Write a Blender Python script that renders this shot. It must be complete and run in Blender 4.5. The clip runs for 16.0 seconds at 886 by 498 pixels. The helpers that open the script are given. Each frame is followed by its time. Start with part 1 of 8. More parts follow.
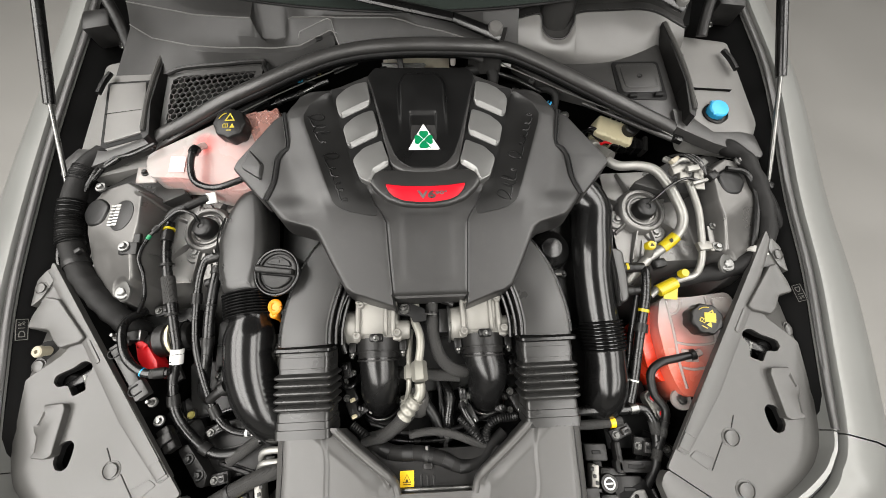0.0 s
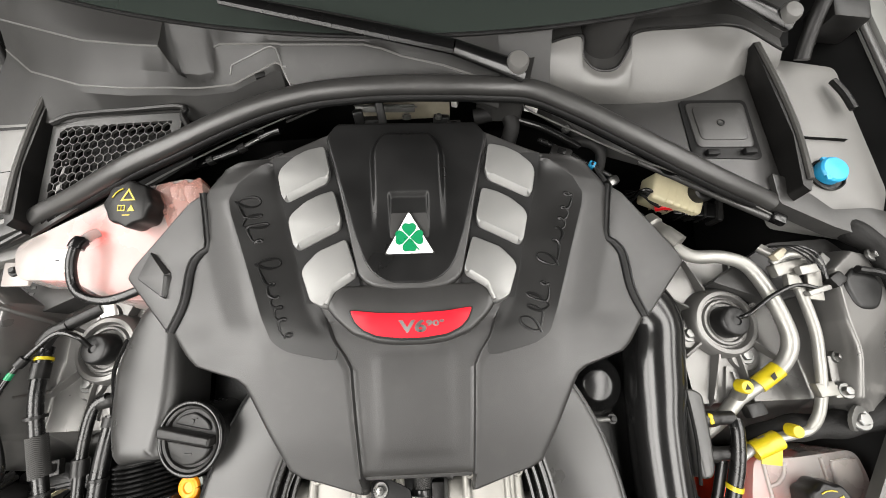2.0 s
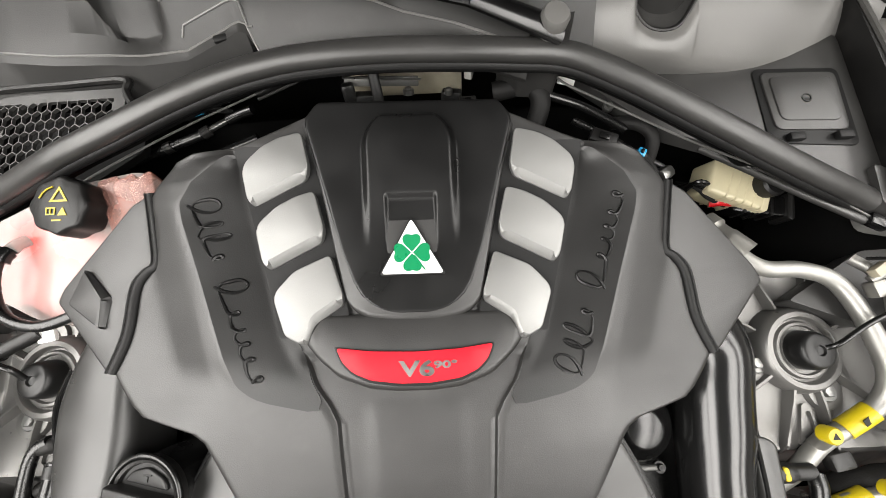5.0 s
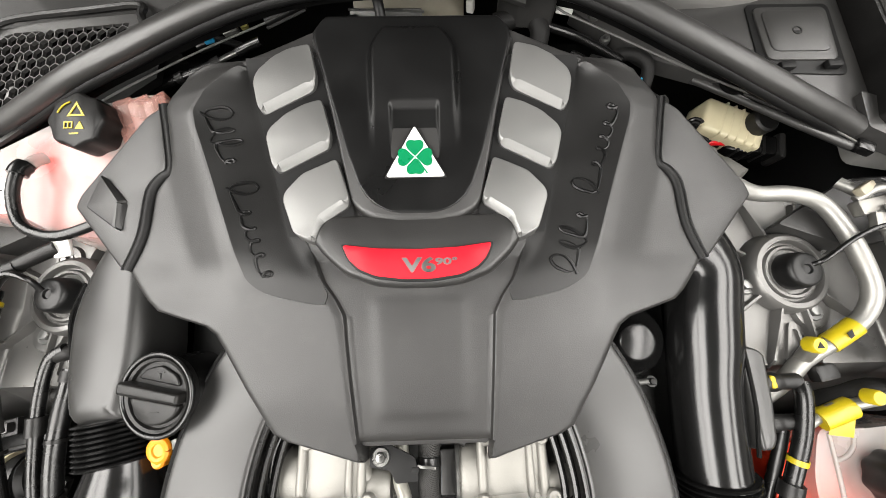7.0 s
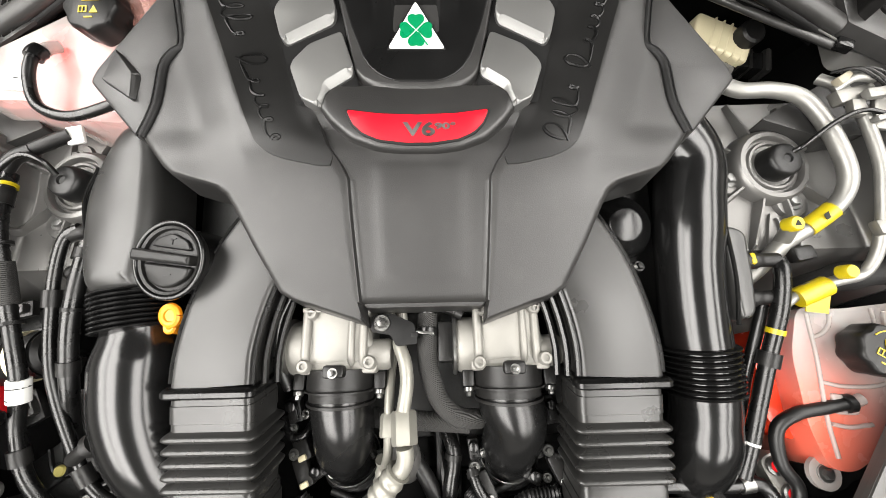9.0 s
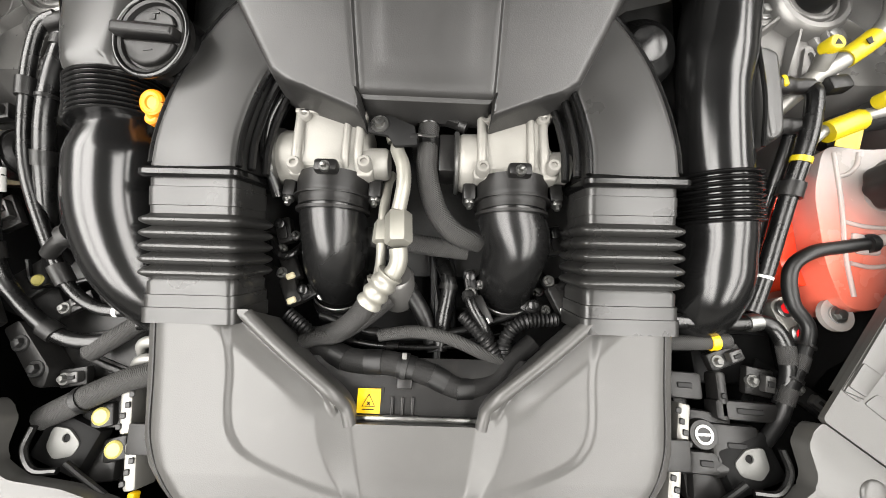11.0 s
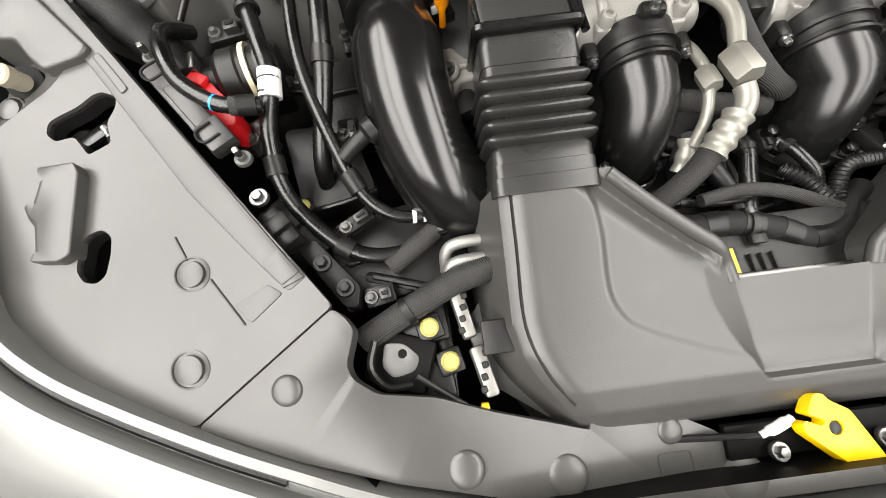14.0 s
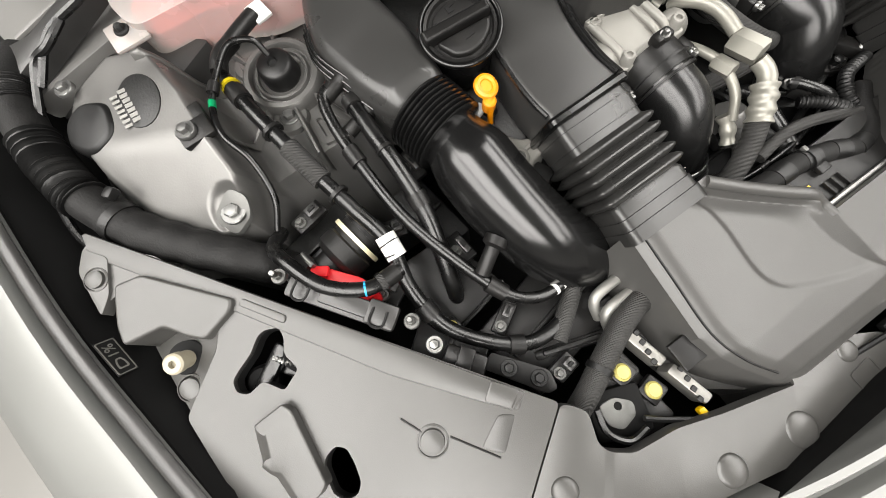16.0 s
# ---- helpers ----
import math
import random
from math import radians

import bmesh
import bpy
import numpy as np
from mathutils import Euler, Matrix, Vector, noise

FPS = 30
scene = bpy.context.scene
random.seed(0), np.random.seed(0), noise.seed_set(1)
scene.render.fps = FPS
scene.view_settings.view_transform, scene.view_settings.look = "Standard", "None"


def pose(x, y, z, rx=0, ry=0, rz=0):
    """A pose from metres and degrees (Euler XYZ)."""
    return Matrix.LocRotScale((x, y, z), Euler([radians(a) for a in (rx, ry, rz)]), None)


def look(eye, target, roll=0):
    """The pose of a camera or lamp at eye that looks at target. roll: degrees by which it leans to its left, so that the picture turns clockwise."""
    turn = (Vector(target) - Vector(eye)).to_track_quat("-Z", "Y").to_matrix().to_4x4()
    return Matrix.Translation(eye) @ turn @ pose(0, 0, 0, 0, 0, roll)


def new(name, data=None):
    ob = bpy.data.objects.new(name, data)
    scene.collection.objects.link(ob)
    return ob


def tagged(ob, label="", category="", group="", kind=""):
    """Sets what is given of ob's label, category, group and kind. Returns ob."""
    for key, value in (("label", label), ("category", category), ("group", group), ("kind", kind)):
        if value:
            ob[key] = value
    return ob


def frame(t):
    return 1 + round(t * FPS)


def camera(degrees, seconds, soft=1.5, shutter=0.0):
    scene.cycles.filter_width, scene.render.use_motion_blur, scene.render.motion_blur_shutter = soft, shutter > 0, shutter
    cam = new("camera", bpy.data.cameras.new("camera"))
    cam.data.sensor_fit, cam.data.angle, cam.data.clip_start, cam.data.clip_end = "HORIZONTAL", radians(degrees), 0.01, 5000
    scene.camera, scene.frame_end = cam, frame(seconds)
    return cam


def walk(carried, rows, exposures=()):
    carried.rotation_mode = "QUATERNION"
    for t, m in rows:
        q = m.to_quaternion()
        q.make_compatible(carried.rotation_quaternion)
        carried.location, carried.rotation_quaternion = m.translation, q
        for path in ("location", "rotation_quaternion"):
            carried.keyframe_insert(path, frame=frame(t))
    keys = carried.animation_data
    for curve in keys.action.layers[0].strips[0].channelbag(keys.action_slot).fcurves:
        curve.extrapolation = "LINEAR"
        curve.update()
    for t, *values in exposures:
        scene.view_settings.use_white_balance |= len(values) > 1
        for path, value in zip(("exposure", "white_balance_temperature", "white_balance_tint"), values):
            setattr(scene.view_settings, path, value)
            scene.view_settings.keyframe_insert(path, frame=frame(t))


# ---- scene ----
cam = camera(100.1, 16.0, 0.9)
PATH = [  # seconds, eye, target, roll
    (0, (0.0188, -0.0070, 1.5342), (0.0280, 0.2524, 0.9933), -0.74),
    (0.5, (0.0291, 0.0597, 1.5180), (0.0360, 0.3135, 0.9744), -1.11),
    (1, (0.0348, 0.1331, 1.4905), (0.0391, 0.3823, 0.9448), -1.59),
    (1.5, (0.0410, 0.2063, 1.4550), (0.0435, 0.4551, 0.9090), -2.02),
    (2, (0.0427, 0.2746, 1.4127), (0.0437, 0.5172, 0.8639), -2.26),
    (2.5, (0.0400, 0.3236, 1.3861), (0.0404, 0.5548, 0.8324), -2.31),
    (3, (0.0373, 0.3564, 1.3699), (0.0373, 0.5749, 0.8111), -2.33),
    (3.5, (0.0384, 0.3773, 1.3527), (0.0354, 0.5845, 0.7896), -3.05),
    (3.7, (0.0373, 0.3776, 1.3506), (0.0336, 0.5855, 0.7878), -3.26),
    (6, (0.0368, 0.3123, 1.3170), (0.0269, 0.5191, 0.7539), -5.04),
    (6.5, (0.0334, 0.2882, 1.3128), (0.0239, 0.4944, 0.7494), -4.72),
    (7, (0.0328, 0.2607, 1.3164), (0.0239, 0.4671, 0.7531), -4.30),
    (7.5, (0.0285, 0.2267, 1.3140), (0.0196, 0.4357, 0.7516), -4.10),
    (8, (0.0284, 0.1970, 1.3072), (0.0189, 0.4053, 0.7446), -4.15),
    (8.2, (0.0282, 0.1846, 1.3042), (0.0201, 0.3923, 0.7414), -3.81),
    (10.3, (0.0295, 0.0219, 1.2459), (0.0229, 0.2031, 0.6740), -2.74),
    (10.5, (0.0303, 0.0046, 1.2349), (0.0231, 0.1817, 0.6617), -2.58),
    (11, (0.0268, -0.0404, 1.2057), (0.0200, 0.1303, 0.6305), -0.77),
    (11.5, (0.0185, -0.0759, 1.1827), (0.0084, 0.0918, 0.6067), 1.05),
    (12, (-0.0010, -0.1036, 1.1668), (-0.0166, 0.0641, 0.5909), 2.58),
    (12.5, (-0.0396, -0.1184, 1.1504), (-0.0638, 0.0540, 0.5762), 3.61),
    (13, (-0.1151, -0.1207, 1.1401), (-0.1351, 0.0505, 0.5654), 3.32),
    (13.5, (-0.2455, -0.1536, 1.1333), (-0.2449, 0.0180, 0.5583), 2.23),
    (14, (-0.3169, -0.1458, 1.1379), (-0.3100, 0.0356, 0.5660), -5.06),
    (14.5, (-0.3404, -0.0943, 1.1573), (-0.3239, 0.0851, 0.5850), -11.10),
    (15, (-0.3421, -0.0737, 1.1844), (-0.3159, 0.1046, 0.6121), -16.20),
    (15.5, (-0.3946, -0.0539, 1.2019), (-0.3561, 0.1245, 0.6303), -19.10),
    (16, (-0.4474, -0.0138, 1.2099), (-0.3968, 0.1607, 0.6380), -19.75),
]
EXPOSURES = [(0.0, 0.0), (1.5, 0.2), (3.5, 0.40), (7.0, 0.38), (8.0, 0.40), (10.5, 0.60), (11.0, 0.58), (12.0, 0.46), (13.0, 0.44), (14.0, 0.28), (14.5, 0.36), (16.0, 0.20)]
walk(cam, [(t, look(eye, target, roll)) for t, eye, target, roll in PATH], EXPOSURES)

# ---- light: a closed showroom with bright ceiling panels ----
world = bpy.data.worlds.new("world")
scene.world = world
world.use_nodes = True
world.node_tree.nodes["Background"].inputs[0].default_value = (0.9, 0.95, 1.0, 1)
world.node_tree.nodes["Background"].inputs[1].default_value = 0.05
scene.view_settings.exposure = 0.0


def area_lamp(x, y, z, sx, sy, watts, colour=(1.0, 0.970, 0.928)):
    data = bpy.data.lights.new("panel_lamp", "AREA")
    data.shape, data.size, data.size_y, data.energy, data.color = "RECTANGLE", sx, sy, watts, colour
    ob = new("panel_lamp", data)
    ob.matrix_basis = pose(x, y, z)
    return ob


for lx, wide, watts in ((-2.80, 1.6, 370), (-1.30, 1.1, 290), (1.45, 1.2, 275), (3.3, 1.2, 230)):
    area_lamp(lx, -0.9, 3.1, wide, 6.2, watts * 0.80)

# ---- materials ----
def material(name, colour, rough=0.5, metal=0.0, vary=0.15, scale=14.0, grain=0.0, grain_scale=900.0, coat=0.0, spec=0.5, rough_vary=0.08, dust=0.0):
    m = bpy.data.materials.new(name)
    m.use_nodes = True
    nt = m.node_tree
    b = nt.nodes["Principled BSDF"]
    b.inputs["Metallic"].default_value = metal
    b.inputs["Coat Weight"].default_value = coat
    b.inputs["Coat Roughness"].default_value = 0.08
    b.inputs["Specular IOR Level"].default_value = spec
    tc = nt.nodes.new("ShaderNodeTexCoord")
    n1 = nt.nodes.new("ShaderNodeTexNoise")
    n1.inputs["Scale"].default_value, n1.inputs["Detail"].default_value = scale, 6.0
    nt.links.new(tc.outputs["Object"], n1.inputs["Vector"])
    ramp = nt.nodes.new("ShaderNodeMapRange")
    ramp.inputs["From Min"].default_value, ramp.inputs["From Max"].default_value = 0.3, 0.7
    ramp.inputs["To Min"].default_value, ramp.inputs["To Max"].default_value = 1 - vary, 1 + vary
    nt.links.new(n1.outputs["Fac"], ramp.inputs["Value"])
    mul = nt.nodes.new("ShaderNodeVectorMath")
    mul.operation = "SCALE"
    mul.inputs[0].default_value = colour
    nt.links.new(ramp.outputs["Result"], mul.inputs["Scale"])
    last = mul.outputs[0]
    n2 = nt.nodes.new("ShaderNodeTexNoise")
    n2.inputs["Scale"].default_value, n2.inputs["Detail"].default_value = grain_scale, 2.0
    nt.links.new(tc.outputs["Object"], n2.inputs["Vector"])
    if dust:
        n3 = nt.nodes.new("ShaderNodeTexNoise")
        n3.inputs["Scale"].default_value, n3.inputs["Detail"].default_value = 45.0, 8.0
        nt.links.new(tc.outputs["Object"], n3.inputs["Vector"])
        dr = nt.nodes.new("ShaderNodeMapRange")
        dr.interpolation_type = "SMOOTHSTEP"
        dr.inputs["From Min"].default_value, dr.inputs["From Max"].default_value = 0.5, 0.8
        dr.inputs["To Min"].default_value, dr.inputs["To Max"].default_value = 0.0, dust
        nt.links.new(n3.outputs["Fac"], dr.inputs["Value"])
        mx = nt.nodes.new("ShaderNodeMix")
        mx.data_type = "RGBA"
        nt.links.new(dr.outputs["Result"], mx.inputs["Factor"])
        nt.links.new(last, mx.inputs[6])
        mx.inputs[7].default_value = (0.32, 0.30, 0.27, 1)
        last = mx.outputs[2]
    nt.links.new(last, b.inputs["Base Color"])
    rr = nt.nodes.new("ShaderNodeMapRange")
    rr.inputs["From Min"].default_value, rr.inputs["From Max"].default_value = 0.3, 0.7
    rr.inputs["To Min"].default_value, rr.inputs["To Max"].default_value = max(0.02, rough - rough_vary), min(1.0, rough + rough_vary)
    nt.links.new(n1.outputs["Fac"], rr.inputs["Value"])
    nt.links.new(rr.outputs["Result"], b.inputs["Roughness"])
    if grain:
        bump = nt.nodes.new("ShaderNodeBump")
        bump.inputs["Strength"].default_value, bump.inputs["Distance"].default_value = grain, 0.0006
        nt.links.new(n2.outputs["Fac"], bump.inputs["Height"])
        nt.links.new(bump.outputs["Normal"], b.inputs["Normal"])
    return m


def see_through(name, colour, clear, rough=0.25):
    """Milky moulded plastic: part of the light passes straight through."""
    m = material(name, colour, rough, vary=0.05, scale=20, grain=0.15, grain_scale=120)
    nt = m.node_tree
    out, b = nt.nodes["Material Output"], nt.nodes["Principled BSDF"]
    b.inputs["Subsurface Weight"].default_value = 0.12
    b.inputs["Subsurface Radius"].default_value = (0.006, 0.004, 0.003)
    t = nt.nodes.new("ShaderNodeBsdfTransparent")
    t.inputs["Color"].default_value = (0.98, 0.93, 0.9, 1)
    mx = nt.nodes.new("ShaderNodeMixShader")
    mx.inputs[0].default_value = clear
    nt.links.new(b.outputs[0], mx.inputs[1])
    nt.links.new(t.outputs[0], mx.inputs[2])
    nt.links.new(mx.outputs[0], out.inputs["Surface"])
    return m


def braided(name, colour, scale=260):
    """Woven sleeve: crossing bands in relief."""
    m = material(name, colour, 0.6, vary=0.2, scale=40, spec=0.35)
    nt = m.node_tree
    b = nt.nodes["Principled BSDF"]
    tc = nt.nodes.new("ShaderNodeTexCoord")
    w = nt.nodes.new("ShaderNodeTexWave")
    w.bands_direction = "DIAGONAL"
    w.inputs["Scale"].default_value, w.inputs["Distortion"].default_value = scale, 0.6
    nt.links.new(tc.outputs["Object"], w.inputs["Vector"])
    bump = nt.nodes.new("ShaderNodeBump")
    bump.inputs["Strength"].default_value, bump.inputs["Distance"].default_value = 0.7, 0.001
    nt.links.new(w.outputs["Fac"], bump.inputs["Height"])
    nt.links.new(bump.outputs["Normal"], b.inputs["Normal"])
    return m


PLASTIC = material("grained_black_plastic", (0.007, 0.0068, 0.0066), 0.38, vary=0.10, grain=0.2, dust=0.02, spec=0.28)
COVER = material("cover_grey_plastic", (0.017, 0.0166, 0.0162), 0.40, vary=0.06, grain=0.2, dust=0.015)
PLATE = material("satin_black_plate", (0.004, 0.004, 0.004), 0.34, vary=0.08, grain=0.06, spec=0.28)
INLAY = material("inlay_plastic", (0.007, 0.0069, 0.0067), 0.38, vary=0.08, grain=0.15, spec=0.35)
PANEL = material("panel_plastic", (0.046, 0.045, 0.0425), 0.36, vary=0.05, scale=6, grain=0.12, dust=0.015)
GLOSS = material("gloss_black_plastic", (0.003, 0.003, 0.003), 0.25, vary=0.2, grain=0.04, grain_scale=60, rough_vary=0.05)
SHELL_GREY = material("airbox_plastic", (0.045, 0.044, 0.042), 0.37, vary=0.05, scale=6, grain=0.14, dust=0.015)
BELLOWS = material("bellows_rubber", (0.016, 0.0158, 0.0152), 0.30, vary=0.08, dust=0.01)
DUCT = material("duct_black_plastic", (0.022, 0.0217, 0.021), 0.34, vary=0.06, grain=0.05)
# near-black for hidden parts; the bay's deep shade is put into this colour
DARK = material("shade_black", (0.0025, 0.0025, 0.0025), 0.6, vary=0.3, spec=0.12)
IRON = material("dark_casting", (0.007, 0.007, 0.0068), 0.46, metal=0.2, vary=0.35, scale=30, grain=0.5, grain_scale=300)
RUBBER = material("black_rubber", (0.004, 0.004, 0.004), 0.42, vary=0.2, scale=30, grain=0.12, dust=0.012, spec=0.35)
HOSE = material("hose_rubber", (0.003, 0.003, 0.003), 0.28, vary=0.2, scale=40, grain=0.06, dust=0.01)
SLEEVE = braided("braided_sleeve", (0.026, 0.0255, 0.0245))
TAPE = material("cloth_tape", (0.0075, 0.0073, 0.0071), 0.62, vary=0.3, scale=60, grain=0.6, grain_scale=500, spec=0.2)
SILVER = material("silver_paint", (0.198, 0.198, 0.193), 0.46, metal=0.8, vary=0.03, grain=0.2, grain_scale=1500)
ALU = material("cast_aluminium", (0.21, 0.205, 0.19), 0.48, metal=0.8, vary=0.10, scale=25, grain=0.22, grain_scale=500)
TOWER = material("tower_casting", (0.120, 0.1175, 0.113), 0.34, metal=0.6, vary=0.12, scale=16, grain=0.14, grain_scale=420)
NUT = material("dull_zinc", (0.17, 0.17, 0.165), 0.36, metal=0.85, vary=0.15, scale=60)
CAST = material("warm_cast_alloy", (0.205, 0.199, 0.182), 0.52, metal=0.4, vary=0.10, scale=25, grain=0.22, grain_scale=400)
BARE = material("pale_oxidised_alloy", (0.23, 0.224, 0.197), 0.44, metal=0.5, vary=0.08, scale=40, grain=0.15)
PIPE = material("drawn_aluminium", (0.235, 0.232, 0.218), 0.46, metal=0.7, vary=0.08, scale=40, grain=0.15)
STEEL = material("zinc_steel", (0.19, 0.19, 0.183), 0.34, metal=0.95, vary=0.15, scale=60)
WHITE = material("white_plastic", (0.60, 0.59, 0.56), 0.45, vary=0.06)
CREAM = material("cream_plastic", (0.50, 0.45, 0.30), 0.45, vary=0.08, scale=30)
YELLOW = material("yellow_plastic", (0.75, 0.46, 0.0), 0.42, vary=0.06)
LIME = material("yellow_tag", (0.36, 0.28, 0.004), 0.4, vary=0.06)
ORANGE = material("orange_plastic", (0.62, 0.20, 0.0), 0.42, vary=0.05)
RED = material("red_plastic", (0.55, 0.008, 0.012), 0.38, vary=0.08)
ENAMEL = material("red_enamel", (0.44, 0.005, 0.014), 0.42, vary=0.03, spec=0.2)
BLUE = material("blue_plastic", (0.02, 0.27, 0.50), 0.4, vary=0.05)
GREEN = material("green_enamel", (0.0, 0.155, 0.055), 0.3, vary=0.04)
BADGE = material("white_enamel", (0.66, 0.66, 0.64), 0.25, vary=0.02)
PAINT = material("pearl_paint", (0.140, 0.142, 0.135), 0.40, metal=0.3, vary=0.03, scale=4, coat=0.2)
MILKY = see_through("milky_tank", (0.35, 0.325, 0.31), 0.40)


def tinted(m, centre, reach, tint):
    """A soft round tint about a point: fluid glowing through the wall, put into colour."""
    nt = m.node_tree
    b = nt.nodes["Principled BSDF"]
    base = b.inputs["Base Color"].links[0].from_socket
    geo = nt.nodes.new("ShaderNodeNewGeometry")
    far = nt.nodes.new("ShaderNodeVectorMath")
    far.operation = "DISTANCE"
    far.inputs[1].default_value = centre
    nt.links.new(geo.outputs["Position"], far.inputs[0])
    mr = nt.nodes.new("ShaderNodeMapRange")
    mr.interpolation_type = "SMOOTHSTEP"
    mr.inputs["From Min"].default_value, mr.inputs["From Max"].default_value = reach * 0.25, reach
    mr.inputs["To Min"].default_value, mr.inputs["To Max"].default_value = 0.85, 0.0
    nt.links.new(far.outputs["Value"], mr.inputs["Value"])
    mx = nt.nodes.new("ShaderNodeMix")
    mx.data_type = "RGBA"
    nt.links.new(mr.outputs["Result"], mx.inputs["Factor"])
    nt.links.new(base, mx.inputs[6])
    mx.inputs[7].default_value = (*tint, 1)
    nt.links.new(mx.outputs[2], b.inputs["Base Color"])
    return m


MILKY_LEFT = tinted(see_through("milky_coolant_tank", (0.35, 0.325, 0.31), 0.40), (-0.440, 0.530, 0.955), 0.030, (0.75, 0.10, 0.09))
MILKY_RIGHT = tinted(see_through("milky_expansion_tank", (0.35, 0.325, 0.31), 0.40), (0.440, 0.055, 0.795), 0.135, (0.72, 0.12, 0.06))
MILKY_RED = see_through("milky_red_tank", (0.30, 0.150, 0.125), 0.45)
FLUID = material("red_coolant", (0.80, 0.055, 0.02), 0.25, vary=0.06)
PINK = material("pink_coolant", (0.75, 0.16, 0.14), 0.3, vary=0.06)
PAPER = material("paper_label", (0.60, 0.60, 0.58), 0.5, vary=0.03)
# lit tone of the cowl plastic: the right side's sheen is put into the colour
COWL_LIT = material("cowl_plastic_lit", (0.098, 0.096, 0.092), 0.38, vary=0.06, scale=8, grain=0.25, dust=0.03)
TRAY = material("tray_plastic", (0.125, 0.1225, 0.117), 0.40, vary=0.06, scale=8, grain=0.25, dust=0.03)
TRIM = material("trim_plastic", (0.023, 0.0225, 0.0218), 0.38, vary=0.08, grain=0.2, dust=0.02)
# dim tone of the same cowl plastic: weaker light is put into the colour
COWL_DIM = material("cowl_plastic_dim", (0.021, 0.0206, 0.020), 0.44, vary=0.07, scale=8, grain=0.25, dust=0.02, spec=0.28)
SATIN = material("satin_black_pipe", (0.005, 0.005, 0.005), 0.19, vary=0.12, rough_vary=0.02, spec=0.55)
ELBOW = material("elbow_rubber", (0.005, 0.005, 0.005), 0.25, vary=0.12, grain=0.06, grain_scale=80, rough_vary=0.04)
DULL = material("dull_steel", (0.11, 0.11, 0.105), 0.5, metal=0.6, vary=0.2, scale=40, grain=0.2)
PALE = material("pale_yellow_plastic", (0.33, 0.29, 0.085), 0.45, vary=0.08, scale=60)
BEIGE = material("beige_plastic", (0.26, 0.235, 0.175), 0.45, vary=0.1, scale=60)
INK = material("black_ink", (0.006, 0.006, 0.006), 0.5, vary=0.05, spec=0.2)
FLOOR = material("showroom_floor", (0.165, 0.161, 0.152), 0.36, vary=0.05, scale=2.0)
WALLS = material("grey_wall", (0.28, 0.275, 0.265), 0.8, vary=0.02, scale=1.0)


def glass_material(name):
    m = material(name, (0.02, 0.025, 0.022), 0.03, vary=0.02, rough_vary=0.0)
    return m


GLASS = glass_material("dark_windscreen")


# ---- mesh helpers ----
def world_of(ob):
    m = Matrix.Identity(4)
    while ob:
        m = ob.matrix_parent_inverse @ ob.matrix_basis @ m
        ob = ob.parent
    return m


def thing(name, at, label, category, group="", kind=""):
    ob = new(name)
    ob.empty_display_size = 0.02
    ob.location = at
    return tagged(ob, label, category, group, kind)


def part(name, bm, mat, parent=None, label="", sharp=38, flat=None):
    me = bpy.data.meshes.new(name)
    bmesh.ops.recalc_face_normals(bm, faces=bm.faces[:])
    bm.to_mesh(me)
    bm.free()
    me.materials.append(mat)
    me.polygons.foreach_set("use_smooth", [True] * len(me.polygons))
    if flat:
        up = Vector(flat).normalized()
        me.polygons.foreach_set("use_smooth", [p.normal.dot(up) < 0.9994 for p in me.polygons])
    me.set_sharp_from_angle(angle=radians(sharp))
    ob = new(name, me)
    if parent:
        ob.parent = parent
        ob.matrix_parent_inverse = world_of(parent).inverted()
    return tagged(ob, label)


def flip(bm, s):
    """Mirror in x for the other side of the car."""
    if s < 0:
        bmesh.ops.scale(bm, vec=(-1, 1, 1), verts=bm.verts[:])
    return bm


def join(*bms):
    out = bms[0]
    for b in bms[1:]:
        me = bpy.data.meshes.new("tmp")
        b.to_mesh(me)
        b.free()
        out.from_mesh(me)
        bpy.data.meshes.remove(me)
    return out


def rounded(pts, r, n=4):
    """Round the corners of a closed outline."""
    out, k = [], len(pts)
    for i in range(k):
        a, b, c = Vector(pts[i - 1]), Vector(pts[i]), Vector(pts[(i + 1) % k])
        u, v = a - b, c - b
        d = min(r, u.length * 0.45, v.length * 0.45)
        p, q = b + u.normalized() * d, b + v.normalized() * d
        for j in range(n + 1):
            t = j / n
            out.append(tuple(p * (1 - t) ** 2 + b * 2 * t * (1 - t) + q * t * t))
    return out


def slope(a, b=0.0, c=0.0):
    return lambda x, y: a + b * y + c * x


